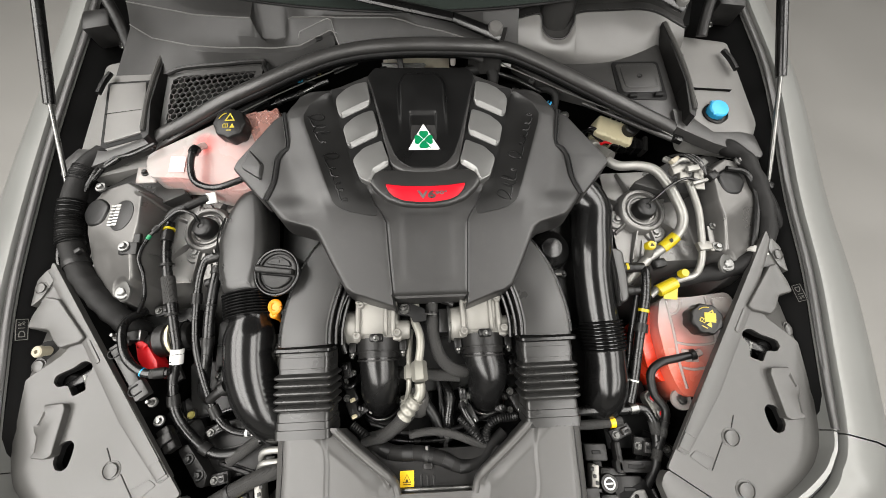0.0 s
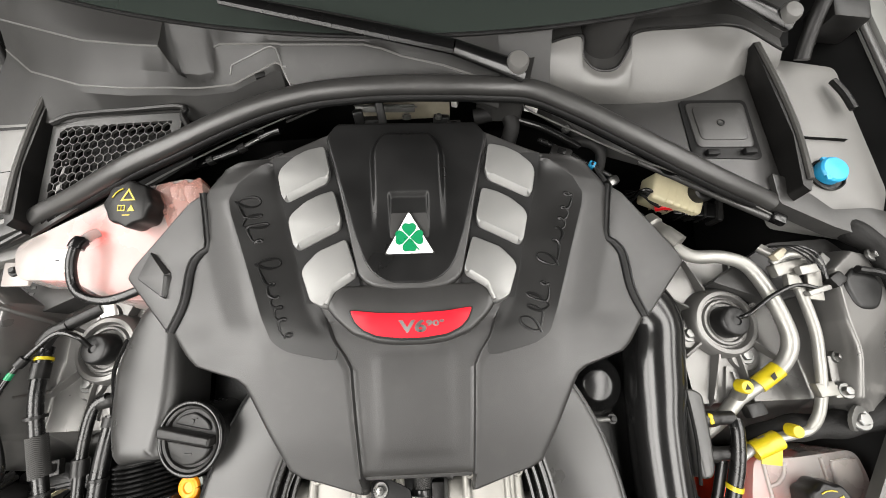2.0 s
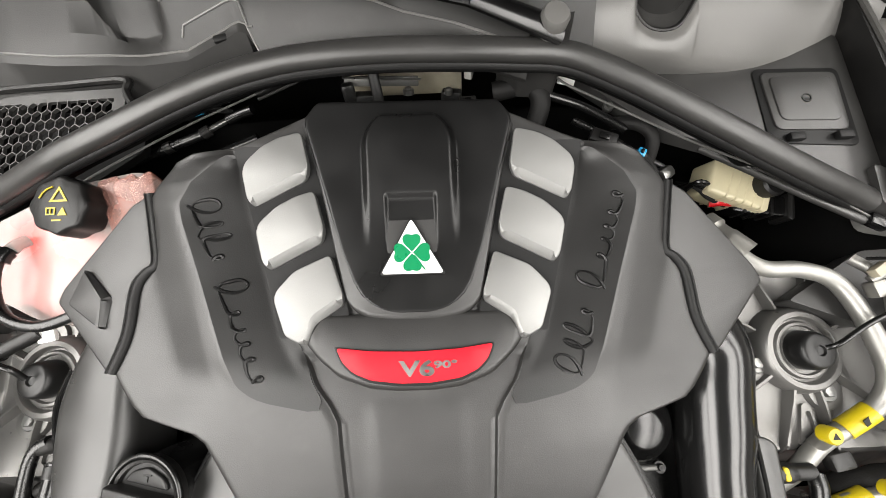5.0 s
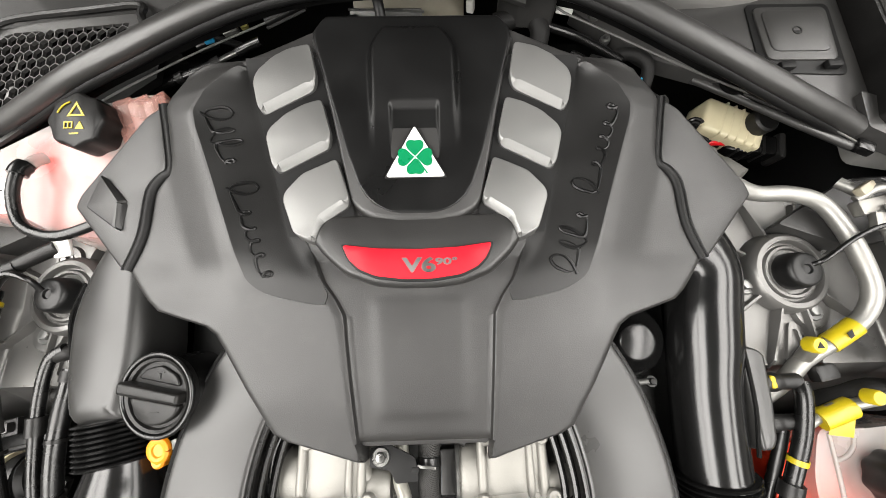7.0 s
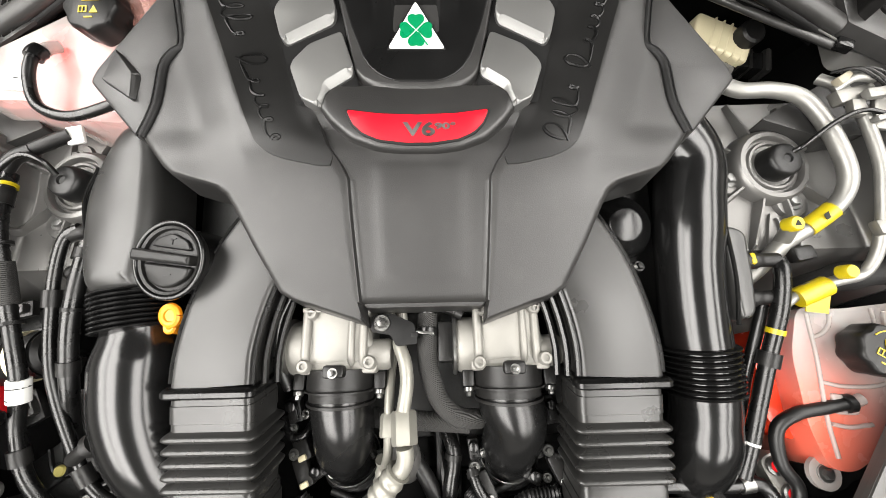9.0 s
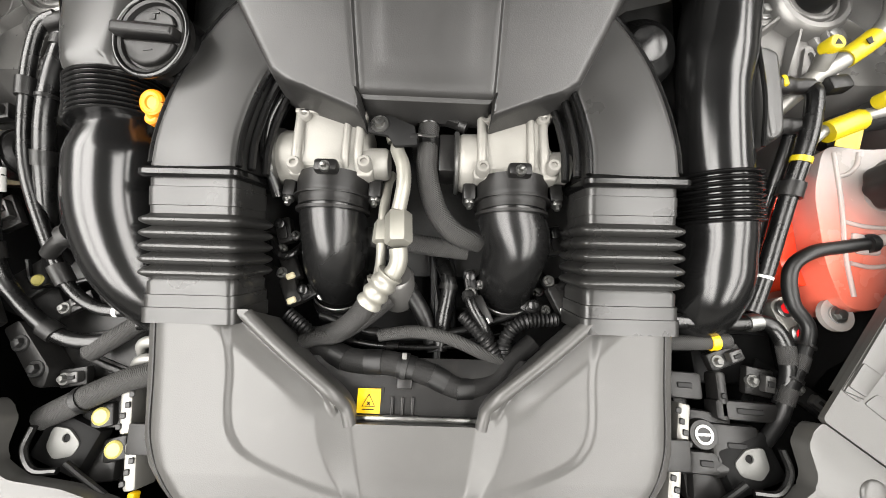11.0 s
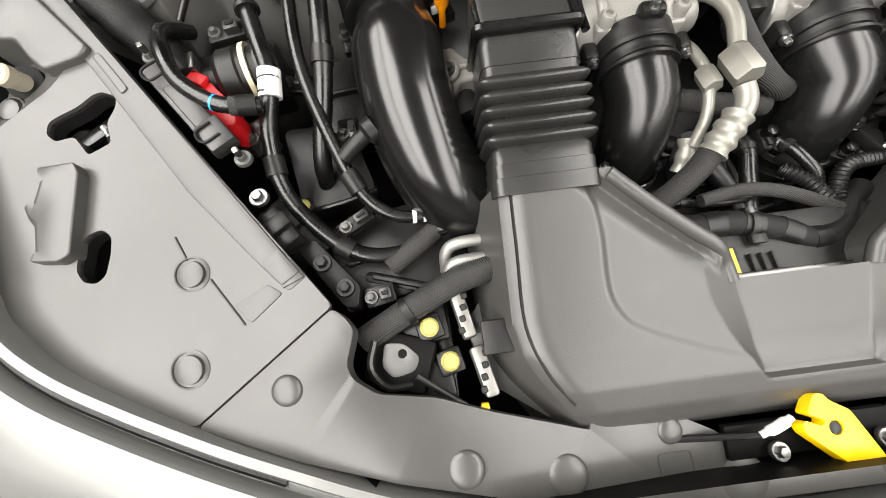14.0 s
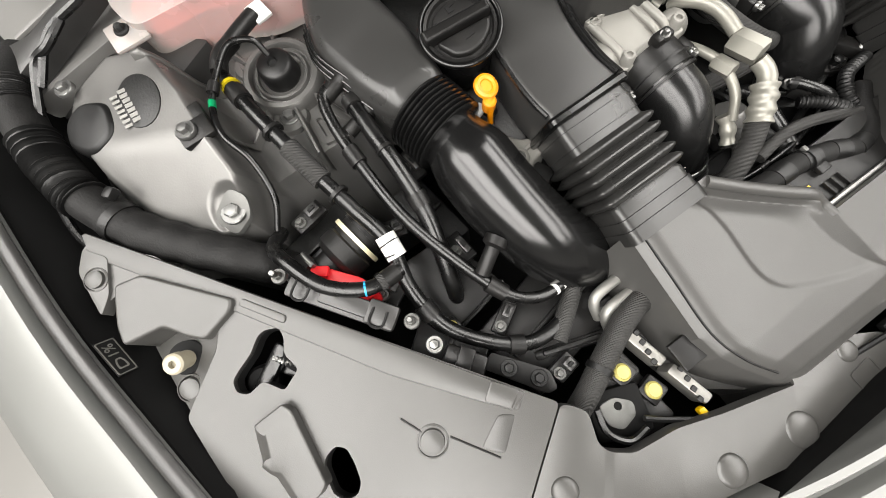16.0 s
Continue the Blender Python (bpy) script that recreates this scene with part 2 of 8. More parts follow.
def slab(outline, top, depth, bevel=0.0, holes=(), seg=2, draft=0.0):
    """A plate of that outline under the surface top(x, y), with holes right through it and rounded upper edges."""
    bm = bmesh.new()
    edges = []
    cx = sum(p[0] for p in outline) / len(outline)
    cy = sum(p[1] for p in outline) / len(outline)
    for loop in (outline, *holes):
        vs = [bm.verts.new((x, y, top(x, y))) for x, y in loop]
        edges += [bm.edges.new((vs[i - 1], vs[i])) for i in range(len(vs))]
    bmesh.ops.triangle_fill(bm, use_beauty=True, use_dissolve=False, edges=edges)
    upper = bm.faces[:]
    ext = bmesh.ops.extrude_face_region(bm, geom=upper)
    low = [g for g in ext["geom"] if isinstance(g, bmesh.types.BMVert)]
    for v in low:
        v.co.z -= depth
        v.co.x += (v.co.x - cx) * draft
        v.co.y += (v.co.y - cy) * draft
    bm.normal_update()
    if bevel:
        lowset = set(low)
        rim = []
        for e in bm.edges:
            if len(e.link_faces) == 2 and not (e.verts[0] in lowset or e.verts[1] in lowset):
                side = [f for f in e.link_faces if any(v in lowset for v in f.verts)]
                if len(side) == 1:
                    rim.append(e)
        bmesh.ops.bevel(bm, geom=rim, offset=bevel, segments=seg, profile=0.5, affect="EDGES", clamp_overlap=True)
    return bm


def pad(outline, top, depth, side=0.003, face=(0, -1), lip=0.0, fall=0.5, seg=3):
    """A moulded block of that outline with rounded sides and a wider sloping face on one side."""
    n = len(outline)
    area = sum(outline[i - 1][0] * outline[i][1] - outline[i][0] * outline[i - 1][1] for i in range(n))
    norms = []
    for i in range(n):
        (ax, ay), (bx, by) = outline[i - 1], outline[(i + 1) % n]
        v = Vector((by - ay, ax - bx)).normalized() * (1 if area > 0 else -1)
        norms.append(v)
    f = Vector(face).normalized()
    rings = [[(x, y, top(x, y) - depth) for x, y in outline]]
    for j in range(seg + 1):
        a = math.pi / 2 * j / seg
        row = []
        for (x, y), v in zip(outline, norms):
            w = max(0.0, v.dot(f)) ** 4
            ins = side * (1 - math.cos(a)) + lip * w * j / seg
            down = side * (1 - math.sin(a)) + lip * fall * w * (1 - j / seg)
            px, py = x - v.x * ins, y - v.y * ins
            row.append((px, py, top(px, py) - down))
        rings.append(row)
    bm = bmesh.new()
    vs = [[bm.verts.new(p) for p in r] for r in rings]
    for a, b in zip(vs, vs[1:]):
        for i in range(n):
            bm.faces.new((a[i - 1], a[i], b[i], b[i - 1]))
    edges = [bm.edges.get((vs[-1][i - 1], vs[-1][i])) for i in range(n)]
    bmesh.ops.triangle_fill(bm, use_beauty=True, use_dissolve=False, edges=edges)
    return bm


def block(sx, sy, sz, m, bevel=0.002, seg=2):
    bm = bmesh.new()
    bmesh.ops.create_cube(bm, size=1.0)
    bmesh.ops.scale(bm, vec=(sx, sy, sz), verts=bm.verts[:])
    if bevel:
        bmesh.ops.bevel(bm, geom=bm.edges[:], offset=min(bevel, 0.45 * min(sx, sy, sz)), segments=seg, profile=0.5, affect="EDGES")
    bm.transform(m)
    return bm


def lathe(profile, m, seg=24, cap=True):
    """Turn (radius, height) pairs about the local z axis."""
    bm = bmesh.new()
    rings = []
    for r, z in profile:
        rings.append([bm.verts.new((r * math.cos(2 * math.pi * i / seg), r * math.sin(2 * math.pi * i / seg), z)) for i in range(seg)])
    for a, b in zip(rings, rings[1:]):
        for i in range(seg):
            bm.faces.new((a[i - 1], a[i], b[i], b[i - 1]))
    if cap:
        bm.faces.new(rings[0])
        bm.faces.new(rings[-1])
    bm.transform(m)
    return bm


def glide(pts, steps):
    """A smooth run through the points."""
    P = [Vector(p) for p in pts]
    P = [2 * P[0] - P[1]] + P + [2 * P[-1] - P[-2]]
    out = []
    for i in range(1, len(P) - 2):
        a, b, c, d = P[i - 1:i + 3]
        for j in range(steps):
            t = j / steps
            out.append(0.5 * (2 * b + (c - a) * t + (2 * a - 5 * b + 4 * c - d) * t * t + (3 * b - a - 3 * c + d) * t ** 3))
    out.append(P[-2])
    return out


def frames_of(path):
    tang = [(path[min(i + 1, len(path) - 1)] - path[max(i - 1, 0)]).normalized() for i in range(len(path))]
    up = Vector((0, 0, 1)) if abs(tang[0].z) < 0.9 else Vector((0, 1, 0))
    side = tang[0].cross(up).normalized()
    out = []
    for t in tang:
        side = (side - t * side.dot(t)).normalized()
        out.append((t, side, side.cross(t).normalized()))
    return out


def tube(pts, r, seg=10, steps=8, cap=True, squash=1.0):
    """A hose through the points; r is a radius or a function of the share of its length."""
    path = glide(pts, steps)
    L = [0.0]
    for a, b in zip(path, path[1:]):
        L.append(L[-1] + (b - a).length)
    bm = bmesh.new()
    rings = []
    for p, (t, s, u), l in zip(path, frames_of(path), L):
        q = r(l / L[-1]) if callable(r) else r
        rings.append([bm.verts.new(p + q * (s * math.cos(2 * math.pi * i / seg) + squash * u * math.sin(2 * math.pi * i / seg))) for i in range(seg)])
    for a, b in zip(rings, rings[1:]):
        for i in range(seg):
            bm.faces.new((a[i - 1], a[i], b[i], b[i - 1]))
    if cap:
        bm.faces.new(rings[0])
        bm.faces.new(rings[-1])
    return bm


def length_of(pts):
    p = glide(pts, 8)
    return sum((b - a).length for a, b in zip(p, p[1:]))


def ribbed(pts, r, pitch=0.005, depth=0.0012, seg=10):
    """Corrugated conduit."""
    n = length_of(pts) / pitch
    steps = max(6, int(4 * n / (len(pts) - 1)))
    return tube(pts, lambda u: r + depth * math.cos(2 * math.pi * u * n), seg, steps)


def loft(rings, cap=True):
    bm = bmesh.new()
    vs = [[bm.verts.new(p) for p in ring] for ring in rings]
    for a, b in zip(vs, vs[1:]):
        for i in range(len(a)):
            bm.faces.new((a[i - 1], a[i], b[i], b[i - 1]))
    if cap:
        bm.faces.new(vs[0])
        bm.faces.new(vs[-1])
    return bm


def strip(rows):
    """An open sheet through rows of points."""
    bm = bmesh.new()
    vs = [[bm.verts.new(p) for p in row] for row in rows]
    for a, b in zip(vs, vs[1:]):
        for i in range(1, len(a)):
            bm.faces.new((a[i - 1], a[i], b[i], b[i - 1]))
    return bm


def rect_ring(c, side, up, w, h, r, n=4):
    """A rounded rectangle about c, as a ring for loft()."""
    pts = rounded([(-w / 2, -h / 2), (w / 2, -h / 2), (w / 2, h / 2), (-w / 2, h / 2)], r, n)
    return [c + side * x + up * y for x, y in pts]


def sheet_grid(x0, x1, y0, y1, nx, ny, top):
    return strip([[(x0(y) + (x1(y) - x0(y)) * i / nx, y, top(x0(y) + (x1(y) - x0(y)) * i / nx, y)) for i in range(nx + 1)] for y in [y0 + (y1 - y0) * j / ny for j in range(ny + 1)]])


def bolt(name, at, parent, r=0.007, mat=None, tilt=(0, 0)):
    m = pose(*at, tilt[0], tilt[1], 0)
    b = lathe([(r * 1.7, -0.003), (r * 1.7, 0.0), (r * 1.55, 0.0012), (r * 1.1, 0.0012)], m, 16)
    h = lathe([(r * 1.02, 0.0), (r, 0.0045), (r * 0.84, 0.0058), (r * 0.3, 0.0062), (0.0004, 0.0063)], m, 6)
    return part(name, join(b, h), mat or STEEL, parent)


def writing(text, size, m, mat, parent, name="lettering", depth=0.0004, bold=0.0):
    cu = bpy.data.curves.new(name, "FONT")
    cu.offset = bold
    cu.body, cu.size, cu.extrude, cu.align_x, cu.align_y = text, size, depth, "CENTER", "CENTER"
    ob = bpy.data.objects.new(name, cu)
    scene.collection.objects.link(ob)
    dg = bpy.context.evaluated_depsgraph_get()
    me = bpy.data.meshes.new_from_object(ob.evaluated_get(dg))
    bpy.data.objects.remove(ob)
    bm = bmesh.new()
    bm.from_mesh(me)
    bpy.data.meshes.remove(me)
    bm.transform(m)
    return part(name, bm, mat, parent, sharp=20)


def ease(t):
    t = min(1.0, max(0.0, t))
    return t * t * (3 - 2 * t)



# ---- the showroom ----
def plane(name, sx, sy, m, mat, label, category, thick=0.1):
    b = block(sx, sy, thick, m @ pose(0, 0, -thick / 2), 0)
    return tagged(part(name, b, mat), label, category, kind="structure")


plane("floor", 12, 12, pose(0, 0, 0), FLOOR, "pale grey polished showroom floor", "floor")
plane("ceiling", 12, 12, pose(0, 0, 3.2, 180), WALLS, "plain grey showroom ceiling", "ceiling")
plane("wall_north", 12, 3.2, pose(0, 6, 1.6, 90), WALLS, "plain grey showroom wall", "wall")
plane("wall_south", 12, 3.2, pose(0, -6, 1.6, -90), WALLS, "plain grey showroom wall", "wall")
plane("wall_west", 3.2, 12, pose(-6, 0, 1.6, 0, 90), WALLS, "plain grey showroom wall", "wall")
plane("wall_east", 3.2, 12, pose(6, 0, 1.6, 0, -90), WALLS, "plain grey showroom wall", "wall")

# ---- the car's body ----
EDGE = [  # x, y of the opening's rim on one side, from the windscreen to the middle of the nose
    (0.775, 1.30), (0.772, 1.05), (0.768, 0.86), (0.768, 0.64), (0.762, 0.45), (0.747, 0.25), (0.720, 0.10), (0.690, -0.04),
    (0.665, -0.080), (0.630, -0.112), (0.580, -0.142), (0.510, -0.178), (0.450, -0.205), (0.370, -0.237), (0.250, -0.272), (0.120, -0.293), (0.0, -0.30)]


def rim_height(y):
    return 0.868 + 0.13 * y if y > -0.05 else 0.8615 + 0.30 * (y + 0.05)


def body_profile(w, drop):
    """Across the panel from the rim outwards: away, down."""
    return [(0.0, 0.055), (0.0, 0.004), (0.002, 0.0), (0.009, 0.0), (0.011, 0.003), (0.012, 0.016), (0.021, 0.016), (0.022, 0.002), (0.025, -0.002),
            (0.07 * w / 0.2, 0.001), (0.11 * w / 0.2, 0.022 * drop), (0.155 * w / 0.2, 0.07 * drop), (0.185 * w / 0.2, 0.15 * drop), (w, 0.26), (w + 0.006, 0.38), (w - 0.01, 0.55)]


def body_rows(points, widths):
    path = glide([(x, y, rim_height(y)) for x, y in points], 5)
    rows = []
    for i, p in enumerate(path):
        t = path[min(i + 1, len(path) - 1)] - path[max(i - 1, 0)]
        n = Vector((-t.y, t.x, 0)).normalized()
        k = i / (len(path) - 1) * (len(widths) - 1)
        a = int(min(k, len(widths) - 2))
        w = widths[a] + (widths[a + 1] - widths[a]) * (k - a)
        rows.append([p + n * u + Vector((0, 0, -d)) for u, d in body_profile(w, 1.0)])
    return rows


def seat(bm, s=1):
    """Mirror for the left side; on the right the body stands a little nearer to the engine, towards the nose."""
    flip(bm, s)
    for v in bm.verts:
        v.co.x -= (0.033 * ease((v.co.x - 0.10) / 0.35) + 0.016 * ease((v.co.x - 0.65) / 0.06)) * ease((0.75 - v.co.y) / 0.45)
    return bm


SKIN = body_rows(EDGE, [0.17, 0.165, 0.165, 0.17, 0.18, 0.19, 0.20, 0.20, 0.19, 0.18, 0.17, 0.17, 0.18, 0.19, 0.20, 0.20, 0.20])
car = thing("car_body", (0, 0.5, 0), "silver-white car body with open bonnet", "car body", kind="")
for s in (1, -1):
    part("fender", seat(strip(SKIN[:36]), s), PAINT, car, "glossy silver-white fender")
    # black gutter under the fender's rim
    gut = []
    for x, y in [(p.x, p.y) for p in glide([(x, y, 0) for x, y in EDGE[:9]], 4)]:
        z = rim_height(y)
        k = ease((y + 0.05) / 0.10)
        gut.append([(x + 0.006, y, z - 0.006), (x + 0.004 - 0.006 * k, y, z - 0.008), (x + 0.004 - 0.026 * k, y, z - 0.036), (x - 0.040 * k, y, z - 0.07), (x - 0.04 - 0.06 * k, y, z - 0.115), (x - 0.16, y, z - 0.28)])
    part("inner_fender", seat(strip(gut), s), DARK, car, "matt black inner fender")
    # rubber bead in the groove of the rim
    part("rim_seal", seat(tube([(x + 0.0165 if i < 8 else x + 0.010, y if i < 8 else y - 0.0125, rim_height(y) - 0.0135) for i, (x, y) in enumerate(EDGE[:13])], 0.0038, 8, 5), s), RUBBER, car, "black rubber seal")
    part("lip_seal", seat(tube([(x + 0.0055, y, rim_height(y) + 0.0005) for x, y in EDGE[:8]], 0.0078, 10, 5, True, 0.55), s), TRIM, car, "grey-black rubber lip seal")
nose = [[a + (b - a) * 0.12 for a, b in zip(SKIN[35], SKIN[36])]] + SKIN[36:]
left = [[Vector((-p.x, p.y, p.z)) for p in row] for row in nose]
part("front_bumper", seat(strip(nose + left[-2::-1])), PAINT, car, "glossy silver-white bumper skin")
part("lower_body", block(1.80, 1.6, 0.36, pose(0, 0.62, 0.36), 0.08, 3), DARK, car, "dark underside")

# tub of the engine bay, with its deep shade put into the colour
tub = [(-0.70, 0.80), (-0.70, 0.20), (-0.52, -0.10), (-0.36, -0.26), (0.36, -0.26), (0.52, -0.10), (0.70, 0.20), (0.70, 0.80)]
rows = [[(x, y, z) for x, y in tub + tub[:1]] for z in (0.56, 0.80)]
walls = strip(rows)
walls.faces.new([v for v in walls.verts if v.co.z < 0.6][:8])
part("bay_tub", walls, DARK, car, "engine bay tub, near-black for its deep shade")
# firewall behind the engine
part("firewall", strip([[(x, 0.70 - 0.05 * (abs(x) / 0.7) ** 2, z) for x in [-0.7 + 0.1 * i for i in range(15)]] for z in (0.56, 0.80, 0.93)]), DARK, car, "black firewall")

# added sheet that keeps light out of the gap behind the firewall
part("gap_blackout", strip([[(x, 0.790, z) for x in (-0.40, -0.20, 0.0, 0.20, 0.40)] for z in (0.54, 0.80, 1.015)]), DARK, car, "black sheet added to keep the gap behind the firewall dark")

# the open bonnet, hinged behind the cowl
bon = thing("bonnet", (0, 0.98, 1.08), "open silver-white car bonnet held up by gas struts", "bonnet")
hood = pose(0, 0.98, 1.09, -59, 0, 0)
shape = rounded([(-0.74, 0.0), (0.74, 0.0), (0.70, -0.75), (0.52, -1.12), (0.0, -1.24), (-0.52, -1.12), (-0.70, -0.75)], 0.12, 5)
b = slab(shape, slope(0), 0.02, 0.004)
b.transform(hood)
part("skin", b, PAINT, bon, "silver-white painted skin")
b = slab([(x * 0.94, y * 0.94 - 0.03) for x, y in shape], slope(-0.022), 0.02, 0.0)
b.transform(hood)
part("inner_panel", b, PAINT, bon, "silver-white painted inner panel")
b = slab(rounded([(-0.66, -0.10), (0.66, -0.10), (0.62, -0.72), (0.46, -1.04), (0.0, -1.14), (-0.46, -1.04), (-0.62, -0.72)], 0.06, 4), slope(-0.046), 0.012, 0.0)
b.transform(hood)
part("felt_lining", b, TAPE, bon, "black felt lining")


def gas_strut(s):
    """Black cylinder over a steel rod, from the fender to the bonnet."""
    a, b, c = Vector((0.708 * s, 0.408, 0.893)), Vector((0.733 * s, 0.612, 1.006)), Vector((0.722 * s, 0.915, 1.195))
    g = thing("gas_strut", a, "black bonnet gas strut with a bright steel rod", "gas strut", group="bonnet struts")
    part("rod", tube([a, (a + b) / 2, b], 0.0042, 10, 2), STEEL, g, "bright steel rod")
    part("cylinder", tube([b, b + (c - b) * 0.01, b + (c - b) * 0.5, c], lambda u: 0.0078 if u < 0.02 else 0.0098, 14, 4), GLOSS, g, "black cylinder")
    part("end_collar", tube([b - (b - a) * 0.02, b, b + (c - b) * 0.03], 0.0085, 14, 2), RUBBER, g)
    part("ball_socket", lathe([(0.004, -0.014), (0.010, -0.010), (0.011, 0.0), (0.008, 0.010), (0.003, 0.013)], pose(a.x, a.y, a.z), 14), RUBBER, g)
    part("fender_bracket", block(0.035, 0.05, 0.012, pose(a.x + 0.012 * s, a.y, a.z - 0.015, 0, 20 * s), 0.003), DARK, g)


gas_strut(1)
gas_strut(-1)


# ---- plastic headlamp covers and the front cover ----
def panel_height(x, y):
    return 0.845 + 0.20 * y


def headlamp_cover(s):
    c = thing("headlamp_cover", (0.58 * s, 0.05, 0.84), "grey-black moulded plastic headlamp cover panel", "headlamp cover", group="headlamp covers")
    out = rounded([(0.700, 0.290), (0.688, 0.2945), (0.412, -0.0850), (0.531, -0.1675), (0.560, -0.1550), (0.609, -0.1262), (0.6466, -0.1018), (0.678, -0.072), (0.696, -0.044), (0.702, -0.018), (0.698, 0.015), (0.699, 0.063), (0.699, 0.100), (0.646, 0.136), (0.618, 0.172), (0.660, 0.235), (0.712, 0.232), (0.704, 0.288)], 0.005, 3)
    slot = rounded([(0.6028, 0.003), (0.595, -0.0045), (0.5961, -0.0196), (0.6005, -0.0366), (0.6086, -0.0429), (0.62, -0.0405), (0.626, -0.0299), (0.6217, -0.0074), (0.615, -0.0001)], 0.004, 3)
    tee = rounded([(0.5998, 0.1264), (0.5877, 0.1205), (0.5885, 0.1106), (0.5966, 0.0971), (0.5929, 0.0787), (0.6136, 0.0696), (0.6257, 0.0879), (0.6428, 0.0855), (0.6508, 0.0932), (0.6486, 0.1037), (0.6406, 0.108), (0.6222, 0.1152), (0.6082, 0.1252)], 0.004, 4)
    part("panel", seat(slab(out, panel_height, 0.006, 0.0, [slot, tee]), s), PANEL, c, flat=(0, -0.2, 1))
    for hole in (tee, slot):
        part("hole_wall", seat(loft([[(x, y, panel_height(x, y) - 0.003 - 0.014 * k) for x, y in hole] for k in (0, 1)], False), s), INK, c, "black wall of the opening")
    shelf = [(0.694, 0.1045), (0.670, 0.1195), (0.647, 0.1365), (0.632, 0.1535), (0.619, 0.1725), (0.636, 0.195), (0.668, 0.205), (0.714, 0.205), (0.704, 0.150)]
    part("shelf", seat(slab(shelf, lambda x, y: panel_height(x, y) - 0.0005 - 0.42 * max(0.0, ((x - 0.619) * 0.68 + (y - 0.1725) * 0.73)), 0.02, 0.0), s), PANEL, c)
    # raised strip along the inner edge, with a fine step beside it
    st = [(0.6945, 0.3010), (0.6905, 0.3005), (0.4330, -0.0590), (0.4510, -0.0660), (0.4770, -0.0355), (0.5267, 0.0255), (0.585, 0.114), (0.6138, 0.158), (0.698, 0.279)]
    part("edge_strip", seat(slab(st, lambda x, y: panel_height(x, y) + 0.0024, 0.016, 0.0012), s), PANEL, c, flat=(0, -0.2, 1))
    st = [(0.606, 0.158), (0.600, 0.162), (0.574, 0.124), (0.580, 0.119)]
    part("strip_tab", seat(slab(rounded(st, 0.003, 2), lambda x, y: panel_height(x, y) + 0.0040, 0.006, 0.001), s), PANEL, c)
    for st in ([(0.4647, -0.0610), (0.4521, -0.0698), (0.4798, -0.0912), (0.4940, -0.0754)], [(0.4465, -0.0387), (0.4317, -0.0584), (0.4469, -0.0689), (0.4635, -0.0522)]):
        part("flat_field", seat(slab(rounded(st, 0.003, 2), lambda x, y: panel_height(x, y) + 0.0009, 0.004, 0.0005), s), SHELL_GREY, c, flat=(0, -0.2, 1))
    # raised boss beside the slot
    boss = rounded([(0.6174, 0.0592), (0.6134, 0.05), (0.6218, -0.0191), (0.6317, -0.0241), (0.6541, -0.0217), (0.6569, -0.0163), (0.6578, 0.013), (0.6632, 0.0271), (0.6554, 0.0532), (0.6495, 0.0582)], 0.003, 3)
    part("raised_boss", seat(pad(boss, lambda x, y: panel_height(x, y) + 0.0105, 0.016, 0.0016, (1, 0.45), 0.013, 0.70, 4), s), PANEL, c)
    # raised deck at the rear, with a small flap behind it
    deck = rounded([(0.706, 0.2044), (0.690, 0.238), (0.6645, 0.2330), (0.6055, 0.1649), (0.6125, 0.1567), (0.6462, 0.1476), (0.6581, 0.1593), (0.6719, 0.1795), (0.7098, 0.1849)], 0.005, 4)
    part("rear_deck", seat(pad(deck, lambda x, y: panel_height(x, y) + 0.008, 0.040, 0.003), s), PANEL, c)
    flap = rounded([(0.700, 0.288), (0.684, 0.268), (0.700, 0.236), (0.716, 0.222), (0.714, 0.270)], 0.005, 3)
    part("rear_flap", seat(slab(flap, lambda x, y: panel_height(x, y) + 0.003, 0.012, 0.002), s), PANEL, c)
    for x, y, r in ((0.5277, -0.0446, 0.0118), (0.685, 0.122, 0.010), (0.533, -0.122, 0.0125), (0.703, 0.255, 0.009)):
        z = panel_height(x, y) + (0.003 if y > 0.2 else -0.004 if y > 0.1 else 0)
        pl = lathe([(r * 1.30, -0.004), (r * 1.30, 0.0006), (r * 1.16, 0.0012), (r * 1.06, -0.004), (r * 0.98, -0.001), (r * 0.93, 0.003), (r * 0.6, 0.0042), (0.001, 0.0046)], pose(x, y, z, 11), 28)
        part("push_plug", seat(pl, s), PANEL, c, "grey push plug")
    for pts in ([(0.5405, -0.0119), (0.5312, -0.0325)], [(0.5122, -0.0508), (0.4853, -0.0919)]):
        pts = [(x, y, panel_height(x, y) + 0.0003) for x, y in pts]
        pts.insert(1, tuple((a + b) / 2 for a, b in zip(*pts)))
        part("moulded_line", seat(tube(pts, 0.0010, 6, 4), s), PLASTIC, c)
    end = rounded([(0.452, -0.0330), (0.436, -0.0545), (0.4515, -0.0640), (0.468, -0.0440)], 0.002, 2)
    part("flat_pad", seat(slab(end, lambda x, y: panel_height(x, y) + 0.0036, 0.006, 0.0006), s), PANEL, c)
    # adjuster stud and the clips under the openings
    if s < 0:
        st = thing("adjuster_stud", (0.675 * s, 0.150, 0.868), "pale plastic headlamp adjuster stud on the cover", "stud", group="adjuster studs")
        part("stud", seat(lathe([(0.012, -0.006), (0.012, 0.003), (0.0085, 0.004), (0.0085, 0.016), (0.0098, 0.017), (0.0098, 0.024), (0.008, 0.0255), (0.0035, 0.0255), (0.0035, 0.021)], pose(0.675, 0.149, 0.864, 16, 4), 20), s), BEIGE, st)
